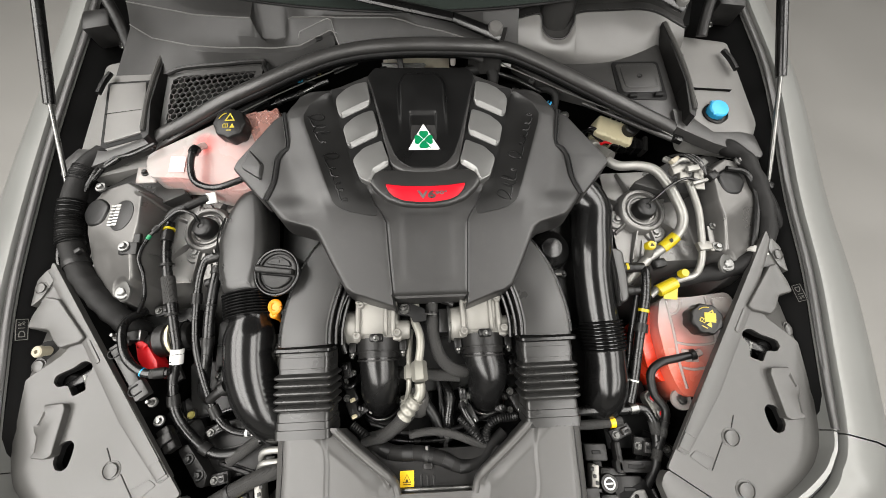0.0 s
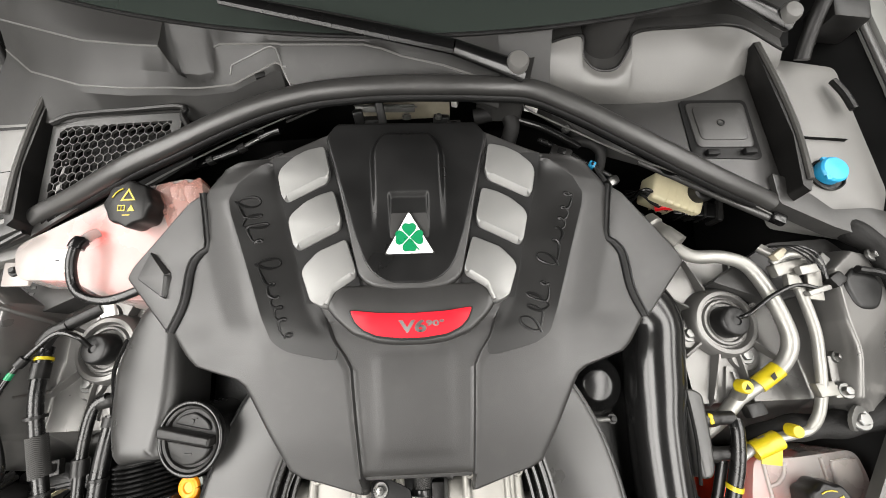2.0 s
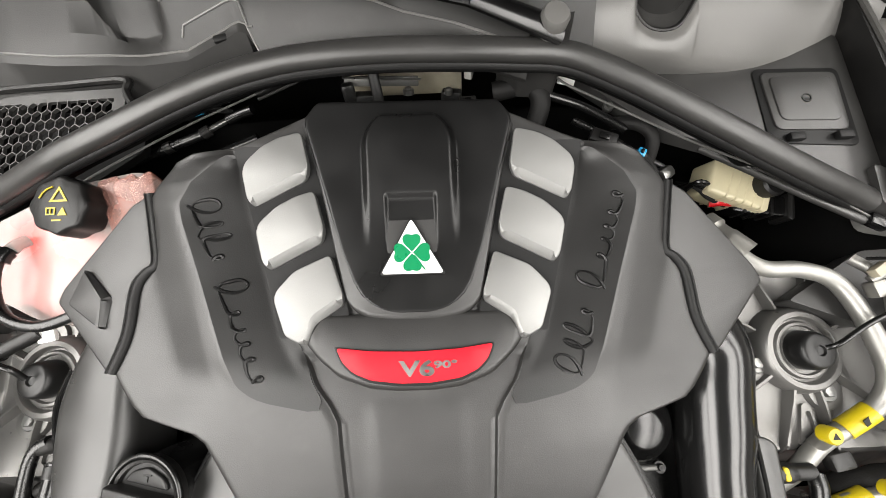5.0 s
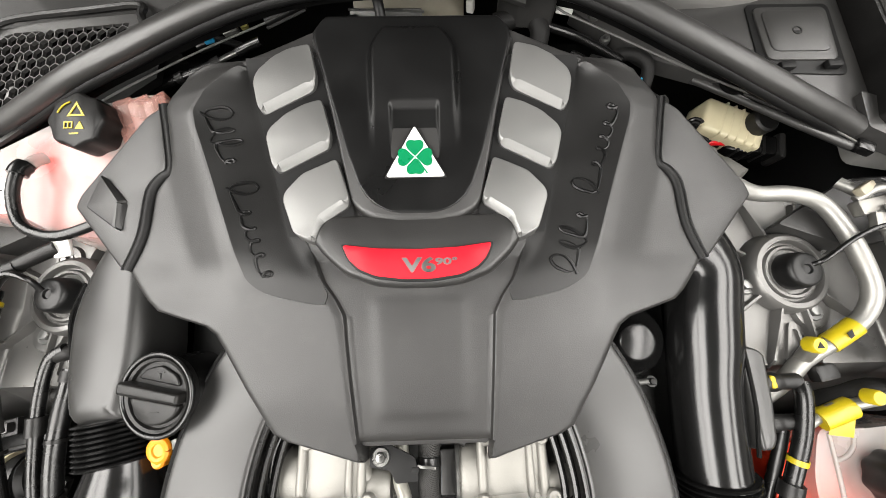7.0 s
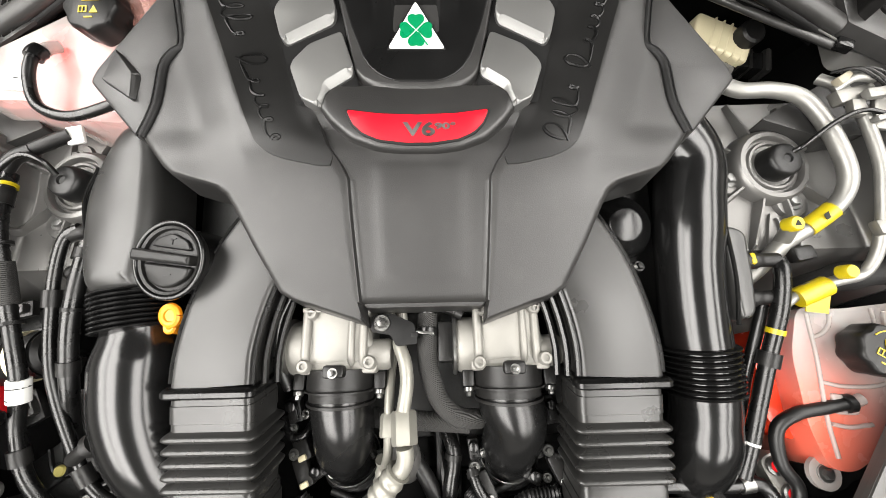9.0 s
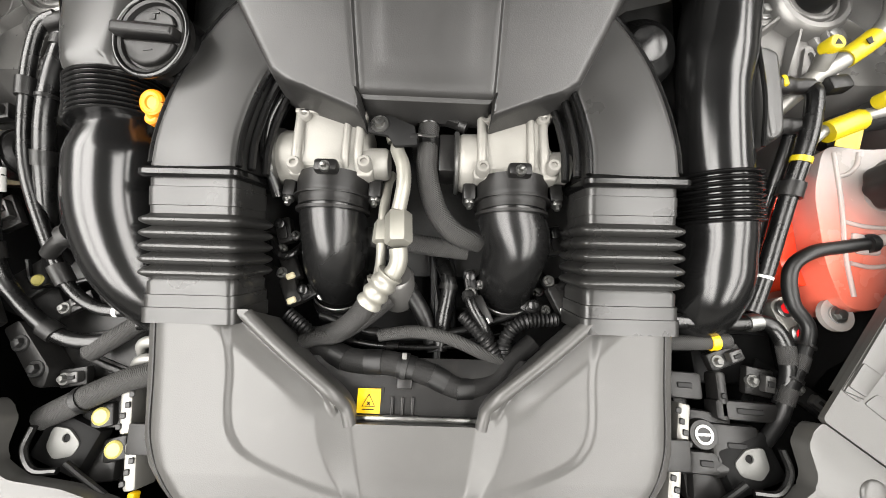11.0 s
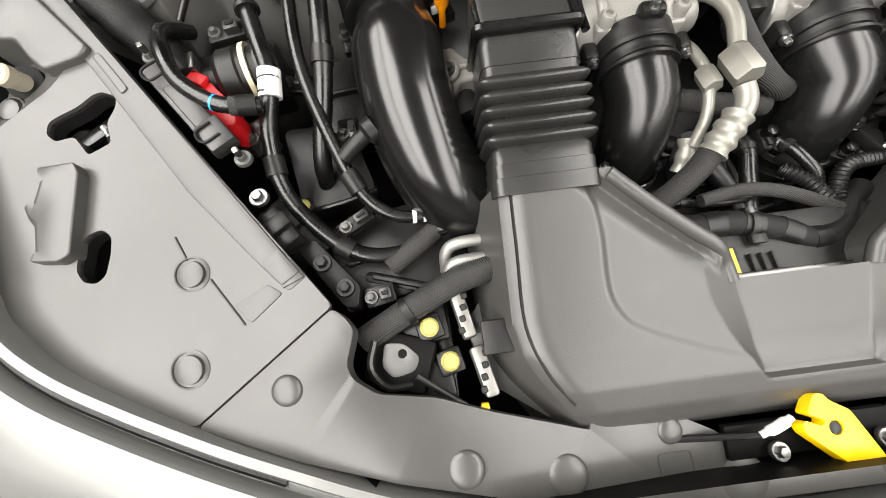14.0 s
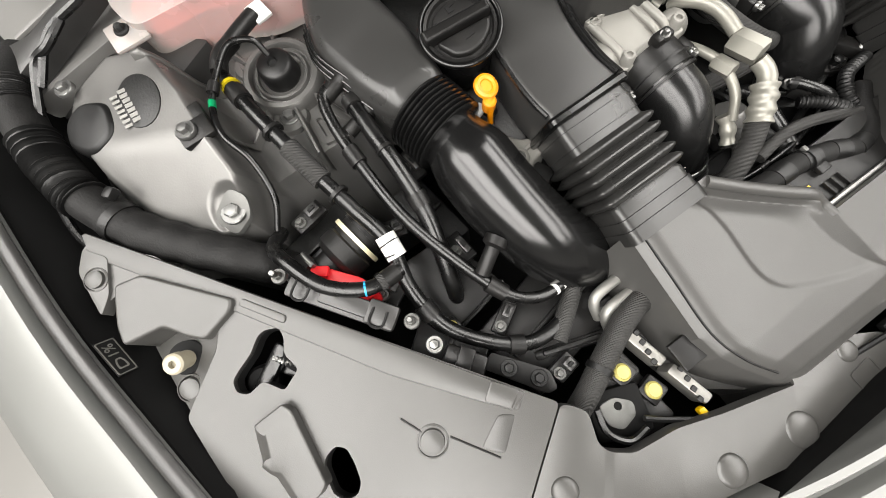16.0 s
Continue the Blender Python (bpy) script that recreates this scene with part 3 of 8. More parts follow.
        part("socket", seat(lathe([(0.016, -0.003), (0.016, 0.0015), (0.0145, 0.002)], pose(0.675, 0.149, 0.8685, 16, -8), 24), s), DARK, st)
    lk = thing("headlamp_latch", (0.61 * s, 0.09, 0.82), "black latch mechanism under the cover's opening", "latch", group="headlamp latches")
    part("latch_body", seat(block(0.045, 0.030, 0.020, pose(0.600, 0.092, 0.832, 0, 0, 50), 0.003), s), GLOSS, lk)
    part("latch_arm", seat(block(0.050, 0.016, 0.010, pose(0.620, 0.098, 0.846, 0, 6, -30), 0.003), s), GLOSS, lk)
    part("latch_lever", seat(tube([(0.588, 0.112, 0.850), (0.602, 0.094, 0.852), (0.594, 0.076, 0.848)], 0.004, 8, 5), s), DARK, lk)
    part("latch_spring", seat(ribbed([(0.612, 0.104, 0.850), (0.602, 0.092, 0.853), (0.592, 0.082, 0.849)], 0.003, 0.004, 0.0008, 8), s), STEEL, lk)
    part("lamp_cup", seat(lathe([(0.016, -0.02), (0.016, 0.0), (0.013, 0.003), (0.008, 0.003)], pose(0.636, 0.094, 0.842, 11), 20), s), DARK, lk)
    # warning sticker on the gutter's wall
    sk = thing("headlamp_sticker", (0.716 * s, 0.180, 0.87), "small black headlamp sticker with white writing", "sticker", group="headlamp stickers")
    dx = -0.046 if s > 0 else 0.0
    upv = Vector((0.42 * s, 0, 0.91)).normalized()
    ex = (Vector((0, -1, 0)) if s > 0 else Vector((0, 1, 0)))
    ez = ex.cross(upv)
    m = Matrix.Translation((0.7240 * s + dx, 0.184, 0.8830)) @ Matrix((ex, upv, ez)).transposed().to_4x4() @ Matrix.Scale(0.74 if s < 0 else 0.62, 4)
    if s < 0:
        m = m @ pose(0, 0, 0, 0, 0, 16)
    part("sticker_back", block(0.052, 0.024, 0.001, m, 0.0003, 1), INK, sk)
    fr = slab(rounded([(-0.025, -0.011), (0.025, -0.011), (0.025, 0.011), (-0.025, 0.011)], 0.002, 2), slope(0.0012), 0.0006, 0, [rounded([(-0.0238, -0.0098), (0.0238, -0.0098), (0.0238, 0.0098), (-0.0238, 0.0098)], 0.002, 2)])
    fr.transform(m)
    part("sticker_border", fr, ALU, sk)
    writing("1%", 0.017, m @ pose(0.0095, 0, 0.0009), ALU, sk)
    lamp = slab(rounded([(-0.018, -0.006), (-0.010, -0.006), (-0.003, -0.003), (-0.003, 0.003), (-0.010, 0.006), (-0.018, 0.006)], 0.002, 3), slope(0.0012), 0.0006, 0, [rounded([(-0.0162, -0.0042), (-0.010, -0.0042), (-0.005, -0.002), (-0.005, 0.002), (-0.010, 0.0042), (-0.0162, 0.0042)], 0.002, 3)])
    lamp.transform(m)
    part("lamp_symbol", lamp, ALU, sk)


headlamp_cover(1)
headlamp_cover(-1)

front = thing("front_cover", (0, -0.24, 0.79), "grey-black plastic cover over the bonnet slam panel", "front cover")


def front_height(x, y):
    return panel_height(x, y) if abs(x) > 0.40 else 0.789 + 0.0375 * max(0.0, (abs(x) - 0.12) / 0.28) + 0.20 * (y + 0.10)


inner = [(0.4125, -0.0875), (0.4050, -0.0930), (0.3953, -0.1064), (0.4050, -0.1345), (0.4010, -0.1455), (0.3822, -0.1600), (0.334, -0.1690), (0.287, -0.187), (0.205, -0.213), (0.204, -0.206), (0.150, -0.205), (0.118, -0.214), (0.085, -0.232)]
outer = [(0.530, -0.1690), (0.450, -0.2035), (0.370, -0.231), (0.250, -0.266), (0.120, -0.287), (0.085, -0.290)]
for s in (1, -1):
    out = rounded(inner + outer[::-1], 0.006, 3)
    part("panel", seat(slab(out, front_height, 0.02, 0.003), s), PANEL, front)
    for x, y, r in ((0.455, -0.148, 0.013), (0.317, -0.228, 0.016), (0.232, -0.246, 0.018), (0.132, -0.224, 0.012)):
        z = front_height(x, y)
        part("push_plug", seat(lathe([(r * 1.04, -0.004), (r, 0.0), (r * 0.92, 0.0018), (r * 0.72, 0.0030), (r * 0.4, 0.0036), (0.001, 0.0038)], pose(x, y, z, 11), 28), s), PANEL, front)
    sq = rounded([(0.148, -0.242), (0.115, -0.242), (0.113, -0.272), (0.146, -0.272)], 0.004, 2)
    hole = rounded([(0.1465, -0.2435), (0.1165, -0.2435), (0.1145, -0.2705), (0.1445, -0.2705)], 0.003, 2)
    part("moulded_frame", seat(slab(sq, lambda x, y: front_height(x, y) + 0.0012, 0.003, 0, [hole]), s), PANEL, front)
    part("round_dome", seat(lathe([(0.022, -0.003), (0.021, 0.001), (0.014, 0.004), (0.001, 0.005)], pose(0.072, -0.272, front_height(0.075, -0.262) - 0.003, 11), 24), s), PANEL, front)
part("bridge", slab(rounded([(0.086, -0.262), (-0.086, -0.262), (-0.086, -0.291), (0.086, -0.291)], 0.004, 2), lambda x, y: front_height(0.1, y), 0.02, 0.002), PANEL, front)

# bonnet latch with its yellow lever
latch = thing("bonnet_latch", (0.0, -0.235, 0.78), "steel bonnet latch with a bright yellow plastic lever", "latch")
part("latch_plate", block(0.150, 0.030, 0.008, pose(-0.01, -0.240, 0.762, 11), 0.002), DARK, latch)
lever = [(-0.0167, -0.2048), (-0.0087, -0.2058), (-0.0058, -0.2111), (0.0101, -0.2207), (0.0318, -0.2633), (0.0011, -0.2643), (-0.0314, -0.2350), (-0.0329, -0.2282), (-0.0289, -0.2250), (-0.0161, -0.2311), (-0.0121, -0.2266), (-0.0267, -0.2201)]
eye = [(-0.0050 + 0.0062 * math.cos(a), -0.2333 + 0.0062 * math.sin(a)) for a in [i * math.pi / 5 for i in range(10)]]
part("lever", slab(rounded(lever, 0.003, 3), slope(0.823, 0.15), 0.012, 0.002, [eye]), YELLOW, latch, "bright yellow lever")
part("pivot", lathe([(0.0052, -0.012), (0.0052, 0.002), (0.003, 0.003)], pose(-0.0050, -0.2333, 0.785), 12), IRON, latch)
part("cable_end", tube([(-0.062, -0.234, 0.778), (-0.050, -0.229, 0.782), (-0.036, -0.222, 0.785)], lambda u: 0.0045 if 0.25 < u < 0.8 else 0.003, 10, 5), WHITE, latch, "white cable end")
part("cable", tube([(-0.20, -0.225, 0.755), (-0.13, -0.232, 0.762), (-0.062, -0.234, 0.777)], 0.003, 8, 6), RUBBER, latch)
for x in (-0.045, 0.05):
    bolt("bolt", (x, -0.250, 0.771), latch, 0.005)

# ---- engine cover ----
LID = [(0.10, 0.850), (0.18, 0.893), (0.21, 0.908), (0.26, 0.935), (0.31, 0.957), (0.35, 0.968), (0.40, 0.979), (0.45, 0.988), (0.50, 0.999), (0.55, 1.012), (0.63, 1.036), (0.72, 1.06)]


def run_of(table, v):
    if v <= table[0][0]:
        return table[0][1]
    for (a, p), (b, q) in zip(table, table[1:]):
        if v <= b:
            return p + (q - p) * (v - a) / (b - a)
    return table[-1][1]


def lid(x, y):
    """The cover's domed upper surface."""
    z = sum(run_of(LID, y + d) for d in (-0.016, -0.008, 0.0, 0.008, 0.016)) / 5
    e = max(0.0, abs(x) - 0.20)
    return z - 0.45 * e * e


OUTER = [(0.187, 0.062), (0.195, 0.085), (0.206, 0.118), (0.212, 0.138), (0.220, 0.1505), (0.260, 0.171), (0.300, 0.190), (0.312, 0.197), (0.320, 0.208), (0.329, 0.236), (0.336, 0.256), (0.345, 0.266), (0.378, 0.291), (0.420, 0.283), (0.458, 0.274), (0.466, 0.269), (0.478, 0.257), (0.486, 0.254), (0.520, 0.257), (0.540, 0.262), (0.550, 0.257), (0.572, 0.237), (0.578, 0.220), (0.582, 0.180), (0.590, 0.158), (0.612, 0.105)]
TONGUE = [(0.187, 0.0655), (0.209, 0.0665), (0.325, 0.0725), (0.340, 0.080), (0.357, 0.092), (0.40, 0.11)]
SHOULDER = [(0.20, 0.150), (0.345, 0.176), (0.365, 0.185), (0.54, 0.235), (0.62, 0.24)]
RIDGE = [(0.334, 0.092), (0.343, 0.135), (0.348, 0.150), (0.353, 0.158), (0.360, 0.166), (0.510, 0.2195), (0.5263, 0.2225), (0.5465, 0.2115), (0.5728, 0.1785)]  # fold along the inlay's outer edge
GROOVE = [(0.334, 0.086), (0.355, 0.096), (0.375, 0.115), (0.4015, 0.128), (0.4447, 0.139), (0.5153, 0.1585), (0.573, 0.174)]  # valley beside the ribs


def shell_height(x, y):
    ax = abs(x)
    z = lid(x, y)
    # sunk middle of the tongue
    z -= 0.0058 * ease((run_of(TONGUE, y) - ax + 0.0012) / 0.0026) * ease((0.392 - y) / 0.012)
    # dished centre
    z += 0.0010 * ease((0.050 - ax) / 0.010) * ease((0.345 - y) / 0.010) * ease((y - 0.226) / 0.012)
    # fold along the inlay, which falls towards the ribs
    if y > 0.334:
        g, r = run_of(GROOVE, y), run_of(RIDGE, y)
        k = ease((y - 0.352) / 0.035) * ease((0.585 - y) / 0.02)
        if ax <= r:
            u = max(0.0, (ax - g) / max(0.004, r - g))
            z += k * (-0.003 + 0.0105 * u)
        else:
            z += k * max(-0.004, 0.0075 - 0.22 * (ax - r))
    # flanks fall away outside the shoulder line
    k = max(0.0, ax - run_of(SHOULDER, y))
    z -= 0.10 * min(k, 0.05) * ease((y - 0.30) / 0.05)
    d = min(max(0.0, run_of(OUTER, y) - ax), max(0.0, y - 0.208) + (0.02 if ax > 0.066 else 0.0))
    r = 0.008
    if d < r:
        z -= r - math.sqrt(max(0.0, r * r - (r - d) ** 2))
    return z


cover = thing("engine_cover", (0, 0.40, 0.90), "matt grey-black plastic engine cover with silver ribs", "engine cover")


def cover_part(name, bm, mat, parent=None, label="", sharp=38, s=1):
    """A part of the cover, which lies a little lower on the right."""
    flip(bm, s)
    for v in bm.verts:
        v.co.z -= 0.036 * v.co.x
        v.co.x += 0.003
    return part(name, bm, mat, parent or cover, label, sharp)


STEPS = [0.0, 0.06, 0.12, 0.18, 0.24, 0.28, 0.30, 0.32, 0.34, 0.36, 0.38, 0.40, 0.42, 0.44, 0.46, 0.48, 0.50, 0.52, 0.54, 0.57, 0.60, 0.64, 0.68, 0.72, 0.76, 0.80, 0.84, 0.88, 0.91, 0.935, 0.955, 0.97, 0.98, 0.988, 0.994, 0.998, 1.0]


def cover_rows(y, x0):
    w = run_of(OUTER, y)
    t = min(run_of(TONGUE, y), w - 0.012)
    if x0 > 0:
        return [(x0 + (w - x0) * k, y, shell_height(x0 + (w - x0) * k, y)) for k in STEPS]
    xs = [t * i / 12 * 0.97 for i in range(12)] + [t - 0.0016, t - 0.0008, t, t + 0.0008, t + 0.0016]
    rest = [t + 0.002 + (w - t - 0.002) * k for k in STEPS[1:]]
    if 0.345 < y < 0.575:
        # a column of points on the fold itself
        r = run_of(RIDGE, y)
        near = min(range(len(rest)), key=lambda i: abs(rest[i] - r))
        rest[near] = r
        rest.sort()
    return [(x, y, shell_height(x, y)) for x in xs + rest]


ys = sorted({round(0.208 + 0.0032 * i, 4) for i in range(127)} | {p[0] for p in OUTER if p[0] > 0.209} | {0.209, 0.2105, 0.6115})
full = []
for y in ys:
    r = cover_rows(y, 0.0)
    full.append([(-x, yy, z) for x, yy, z in r[:0:-1]] + r)
shell = strip(full)
for s in (1, -1):
    tip = []
    for i in range(9):
        y = 0.188 + 0.020 * i / 8
        tip.append([(s * x, yy, z) for x, yy, z in cover_rows(y, min(0.064 + 0.002 * i / 8, run_of(OUTER, y) - 0.001))])
    shell = join(shell, strip(tip))
bmesh.ops.remove_doubles(shell, verts=shell.verts[:], dist=0.0002)
ext = bmesh.ops.extrude_edge_only(shell, edges=[e for e in shell.edges if len(e.link_faces) == 1])
for g in ext["geom"]:
    if isinstance(g, bmesh.types.BMVert):
        g.co.z -= 0.045
cover_part("shell", shell, COVER, sharp=45)
RIBS = [
    [(0.104, 0.590), (0.0977, 0.557), (0.1013, 0.5464), (0.153, 0.5228), (0.158, 0.5305), (0.163, 0.5545), (0.1595, 0.5645), (0.143, 0.578), (0.1258, 0.5857)],
    [(0.0925, 0.534), (0.0834, 0.4987), (0.0855, 0.487), (0.136, 0.462), (0.1415, 0.4695), (0.1485, 0.4975), (0.1453, 0.506), (0.129, 0.520), (0.1105, 0.529)],
    [(0.0773, 0.4735), (0.065, 0.435), (0.066, 0.428), (0.0913, 0.4114), (0.0978, 0.3936), (0.1036, 0.3934), (0.1177, 0.4005), (0.1296, 0.4338), (0.127, 0.442), (0.111, 0.459)]]
# raised flourish along the inlay: strokes of several heights, run on from one to the next
STROKES = ((0.0, 1.5, 1.5), (0.10, 1.25, 0.7), (0.17, 1.5, 0.8), (0.26, 0.7, 1.0), (0.44, 1.5, 1.4), (0.56, 0.65, 1.0), (0.65, 0.62, 0.8), (0.72, 0.62, 0.8), (0.80, 0.62, 0.9), (0.90, 0.68, 1.1))
for s in (1, -1):
    wing = [(0.268, 0.545), (0.284, 0.536), (0.352, 0.458), (0.3575, 0.445), (0.2985, 0.379), (0.291, 0.376), (0.277, 0.408), (0.274, 0.455), (0.263, 0.470), (0.2535, 0.4765), (0.258, 0.50)]
    cover_part("wing", pad(rounded(wing, 0.004, 3), lambda x, y: lid(x, y) - 0.010, 0.04, 0.003), COVER, s=s)
    edge = [(0.264, 0.545), (0.257, 0.505), (0.2535, 0.477), (0.263, 0.469), (0.273, 0.453), (0.277, 0.41), (0.290, 0.376)]
    cover_part("wing_lip", tube([(x - 0.002, y, lid(x, y) - 0.009) for x, y in edge], 0.0048, 10, 5), INK, s=s)
    cover_part("wing_bead", tube([(x + 0.0035, y, lid(x, y) - 0.0075) for x, y in edge], 0.0014, 8, 5), PLATE, s=s)
    inner_edge = [(0.336, 0.0900), (0.345, 0.0870), (0.3617, 0.0960), (0.380, 0.1020), (0.394, 0.108), (0.4015, 0.116), (0.4447, 0.128), (0.5153, 0.147), (0.573, 0.163)]
    grid = sheet_grid(lambda y: run_of(inner_edge, y), lambda y: max(run_of(RIDGE, y) - 0.0012, run_of(inner_edge, y) + 0.002), 0.336, 0.572, 18, 64, lambda x, y: shell_height(x, y) + 0.0012)
    ext = bmesh.ops.extrude_edge_only(grid, edges=[e for e in grid.edges if len(e.link_faces) == 1])
    for g in ext["geom"]:
        if isinstance(g, bmesh.types.BMVert):
            g.co.z -= 0.004
    cover_part("side_inlay", grid, INLAY, None, "darker inlaid panel", s=s)
    bed = sheet_grid(lambda y: 0.058 + 0.19 * (y - 0.40), lambda y: run_of(GROOVE, y) - 0.003, 0.400, 0.580, 10, 40, lambda x, y: shell_height(x, y) + 0.0052)
    cover_part("rib_bed", bed, INK, None, "black bed between the ribs", s=s)
    for word in (STROKES[:4], STROKES[4:]):
        pts = []
        for u0, high, wide in word:
            for j in range(8):
                a = 2 * math.pi * j / 8
                u = u0 + 0.028 + 0.030 * wide * math.sin(a) * (1 if high > 1 else 0.8) + 0.070 * j / 8 * (0.6 if high > 1 else 1.0)
                v = 0.0125 * high * (1 - math.cos(a)) / 1.55 - (0.004 if j in (0, 7) and high > 1.4 else 0.0)
                u += 0.55 * (v - 0.006)
                w = u if s < 0 else 1 - u
                x, y = 0.2115 - 0.063 * w - 0.94 * v, 0.529 - 0.173 * w + 0.342 * v
                pts.append((x, y, shell_height(x, y) + 0.0016))
        cover_part("raised_flourish", tube(pts, lambda q: 0.0014 + 0.0004 * math.sin(40 * q), 6, 3), PLATE, s=s)
    if s < 0:
        tab = [(0.324, 0.474), (0.338, 0.441), (0.301, 0.415), (0.297, 0.445)]
        cover_part("square_tab", pad(rounded(tab, 0.003, 2), lambda x, y: lid(x, y) - 0.004, 0.012, 0.0015, (-1, 0.25), 0.006, 1.0), COVER, s=s)
    for rib in RIBS:
        (x1, y1), (x2, y2) = rib[2], rib[3]
        face = (y2 - y1, -(x2 - x1))
        hump = lambda x, y: lid(x, y) + 0.0108 - 0.8 * max(0.0, x - 0.10) ** 2
        cover_part("rib", pad(rounded(rib, 0.005, 3), hump, 0.024, 0.0013, face, 0.0056, 0.85, 4), SILVER, None, "satin silver rib", 13, s)

# raised middle plate
plate_top = lambda x, y: lid(x, y) + 0.0080
PLATE_HALF = [(0.418, 0.006), (0.4195, 0.020), (0.4225, 0.031), (0.428, 0.041), (0.4355, 0.0495), (0.448, 0.0575), (0.479, 0.0690), (0.590, 0.1000), (0.598, 0.1020), (0.606, 0.1010), (0.616, 0.0930), (0.6205, 0.0870)]


def plate_height(x, y):
    """Middle plate with its raised arch, hollow above the badge, and rounded edges."""
    ax = abs(x)
    w = 0.0475
    if y > 0.572:
        w = 0.018 + 0.0295 * math.sqrt(max(0.0, 1 - ((y - 0.572) / 0.033) ** 2)) if y < 0.605 else -0.02
    k = ease((w - ax) / 0.0085) * ease((0.607 - y) / 0.009)
    inner = ease((0.0255 - ax) / 0.0035) * ease((0.529 - y) / 0.0045)
    z = plate_top(x, y) + 0.0105 * k * ease((y - 0.475) / 0.11) * (1 - 0.7 * inner) - 0.0012 * inner * ease((y - 0.47) / 0.02)
    d = min(max(0.0, run_of(PLATE_HALF, y) - ax), max(0.0, y - 0.418), max(0.0, 0.6205 - y))
    return z - (0.003 - math.sqrt(max(0.0, 0.003 ** 2 - (0.003 - d) ** 2)) if d < 0.003 else 0.0)


FINE = [-1.0, -0.995, -0.985, -0.97, -0.95] + [-0.92 + 0.016 * i for i in range(116)] + [0.95, 0.97, 0.985, 0.995, 1.0]
rows = []
for y in [0.418, 0.4184, 0.419, 0.420, 0.4215, 0.4235, 0.426] + [0.428 + 0.0020 * i for i in range(95)] + [0.6175, 0.6190, 0.6198, 0.6205]:
    rows.append([(run_of(PLATE_HALF, y) * t, y, plate_height(run_of(PLATE_HALF, y) * t, y)) for t in FINE])
plate = strip(rows)
ext = bmesh.ops.extrude_edge_only(plate, edges=[e for e in plate.edges if len(e.link_faces) == 1])
for g in ext["geom"]:
    if isinstance(g, bmesh.types.BMVert):
        g.co.z -= 0.036
cover_part("middle_plate", plate, PLATE, None, "satin black middle plate", 50)
skirt = [(-0.1045, 0.600), (-0.0945, 0.5686), (-0.0835, 0.520), (-0.0650, 0.434), (-0.0565, 0.4225), (-0.0425, 0.4150), (-0.020, 0.4115)]
skirt = skirt + [(-x, y) for x, y in skirt[::-1]]
cover_part("plate_skirt", pad(rounded(skirt, 0.006, 3), lambda x, y: lid(x, y) + 0.0070, 0.03, 0.003, (0, -1), 0.003, 0.5), COVER)
badge = rounded([(0.0, 0.5045), (-0.0298, 0.4535), (0.0298, 0.4535)], 0.004, 3)
badge_top = lambda x, y: plate_top(0, y) + 0.0026 + 0.04 * (y - 0.4535)
cover_part("badge_edge", slab([(x * 1.07, 0.4705 + (y - 0.4705) * 1.07) for x, y in badge], lambda x, y: badge_top(x, y) - 0.0006, 0.006, 0.0005), INK)
tri_badge = cover_part("badge", slab(badge, badge_top, 0.004, 0.0006), BADGE, None, "white enamel triangle badge")
for a in (0, 90, 180, 270):
    u, v = math.cos(radians(a)), math.sin(radians(a))
    half = [(0.0009, 0.0), (0.0050, 0.0041), (0.0085, 0.0074), (0.0118, 0.0086), (0.0148, 0.0080), (0.0166, 0.0058), (0.0169, 0.0030), (0.0160, 0.0)]
    heart = [(q.x, q.y) for q in glide([(px, py, 0) for px, py in half], 3)]
    heart += [(px, -py) for px, py in heart[-2:0:-1]]
    leaf = [(px * u - py * v, 0.4725 + px * v + py * u) for px, py in heart]
    cover_part("green_disc", slab(leaf, lambda x, y: badge_top(x, y) + 0.0007, 0.001, 0), GREEN, tri_badge, "green enamel disc")
cover_part("green_stem", slab([(0.0012, 0.4705), (0.0030, 0.4700), (0.0125, 0.4566), (0.0112, 0.4563)], lambda x, y: badge_top(x, y) + 0.0007, 0.001, 0), GREEN, tri_badge)

# collar below the plate with the red plaque
cres = [(-0.088, 0.420), (-0.0985, 0.402), (-0.1007, 0.394), (-0.0895, 0.380), (-0.0707, 0.3634), (-0.0428, 0.3533), (-0.018, 0.3505)]
cres = cres + [(-x, y) for x, y in cres[::-1]]
red_top = lambda x, y: lid(x, y) + 0.0062 - 0.10 * (0.375 - y)
cover_part("collar", pad(rounded(cres, 0.006, 3), lambda x, y: red_top(x, y) - 0.0014 - 0.30 * max(0.0, y - 0.402), 0.02, 0.005), COVER)
red = [(-0.0725, 0.3895), (-0.040, 0.3855), (0.0, 0.384), (0.040, 0.3855), (0.0725, 0.3895), (0.0665, 0.376), (0.0570, 0.367), (0.0410, 0.3602), (0.0140, 0.3568), (-0.0140, 0.3568), (-0.0410, 0.3602), (-0.0570, 0.367), (-0.0665, 0.376)]
cover_part("plaque_rim", slab([(x * 1.025, 0.373 + (y - 0.373) * 1.10 - 0.0008) for x, y in rounded(red, 0.004, 3)], lambda x, y: red_top(x, y) - 0.0004, 0.006, 0.0005), INK)
plaque = cover_part("plaque", slab(rounded(red, 0.004, 3), red_top, 0.006, 0.0006), ENAMEL, None, "red enamel plaque")
mp = Matrix.Translation((0.003, 0.3715, red_top(0, 0.3715) + 0.0005)) @ pose(0, 0, 0, 17, 2)
writing("V6", 0.0190, mp @ pose(0.0015, -0.0030, 0) @ Matrix.Diagonal((1.5, 1, 1, 1)), STEEL, plaque, bold=0.0006)
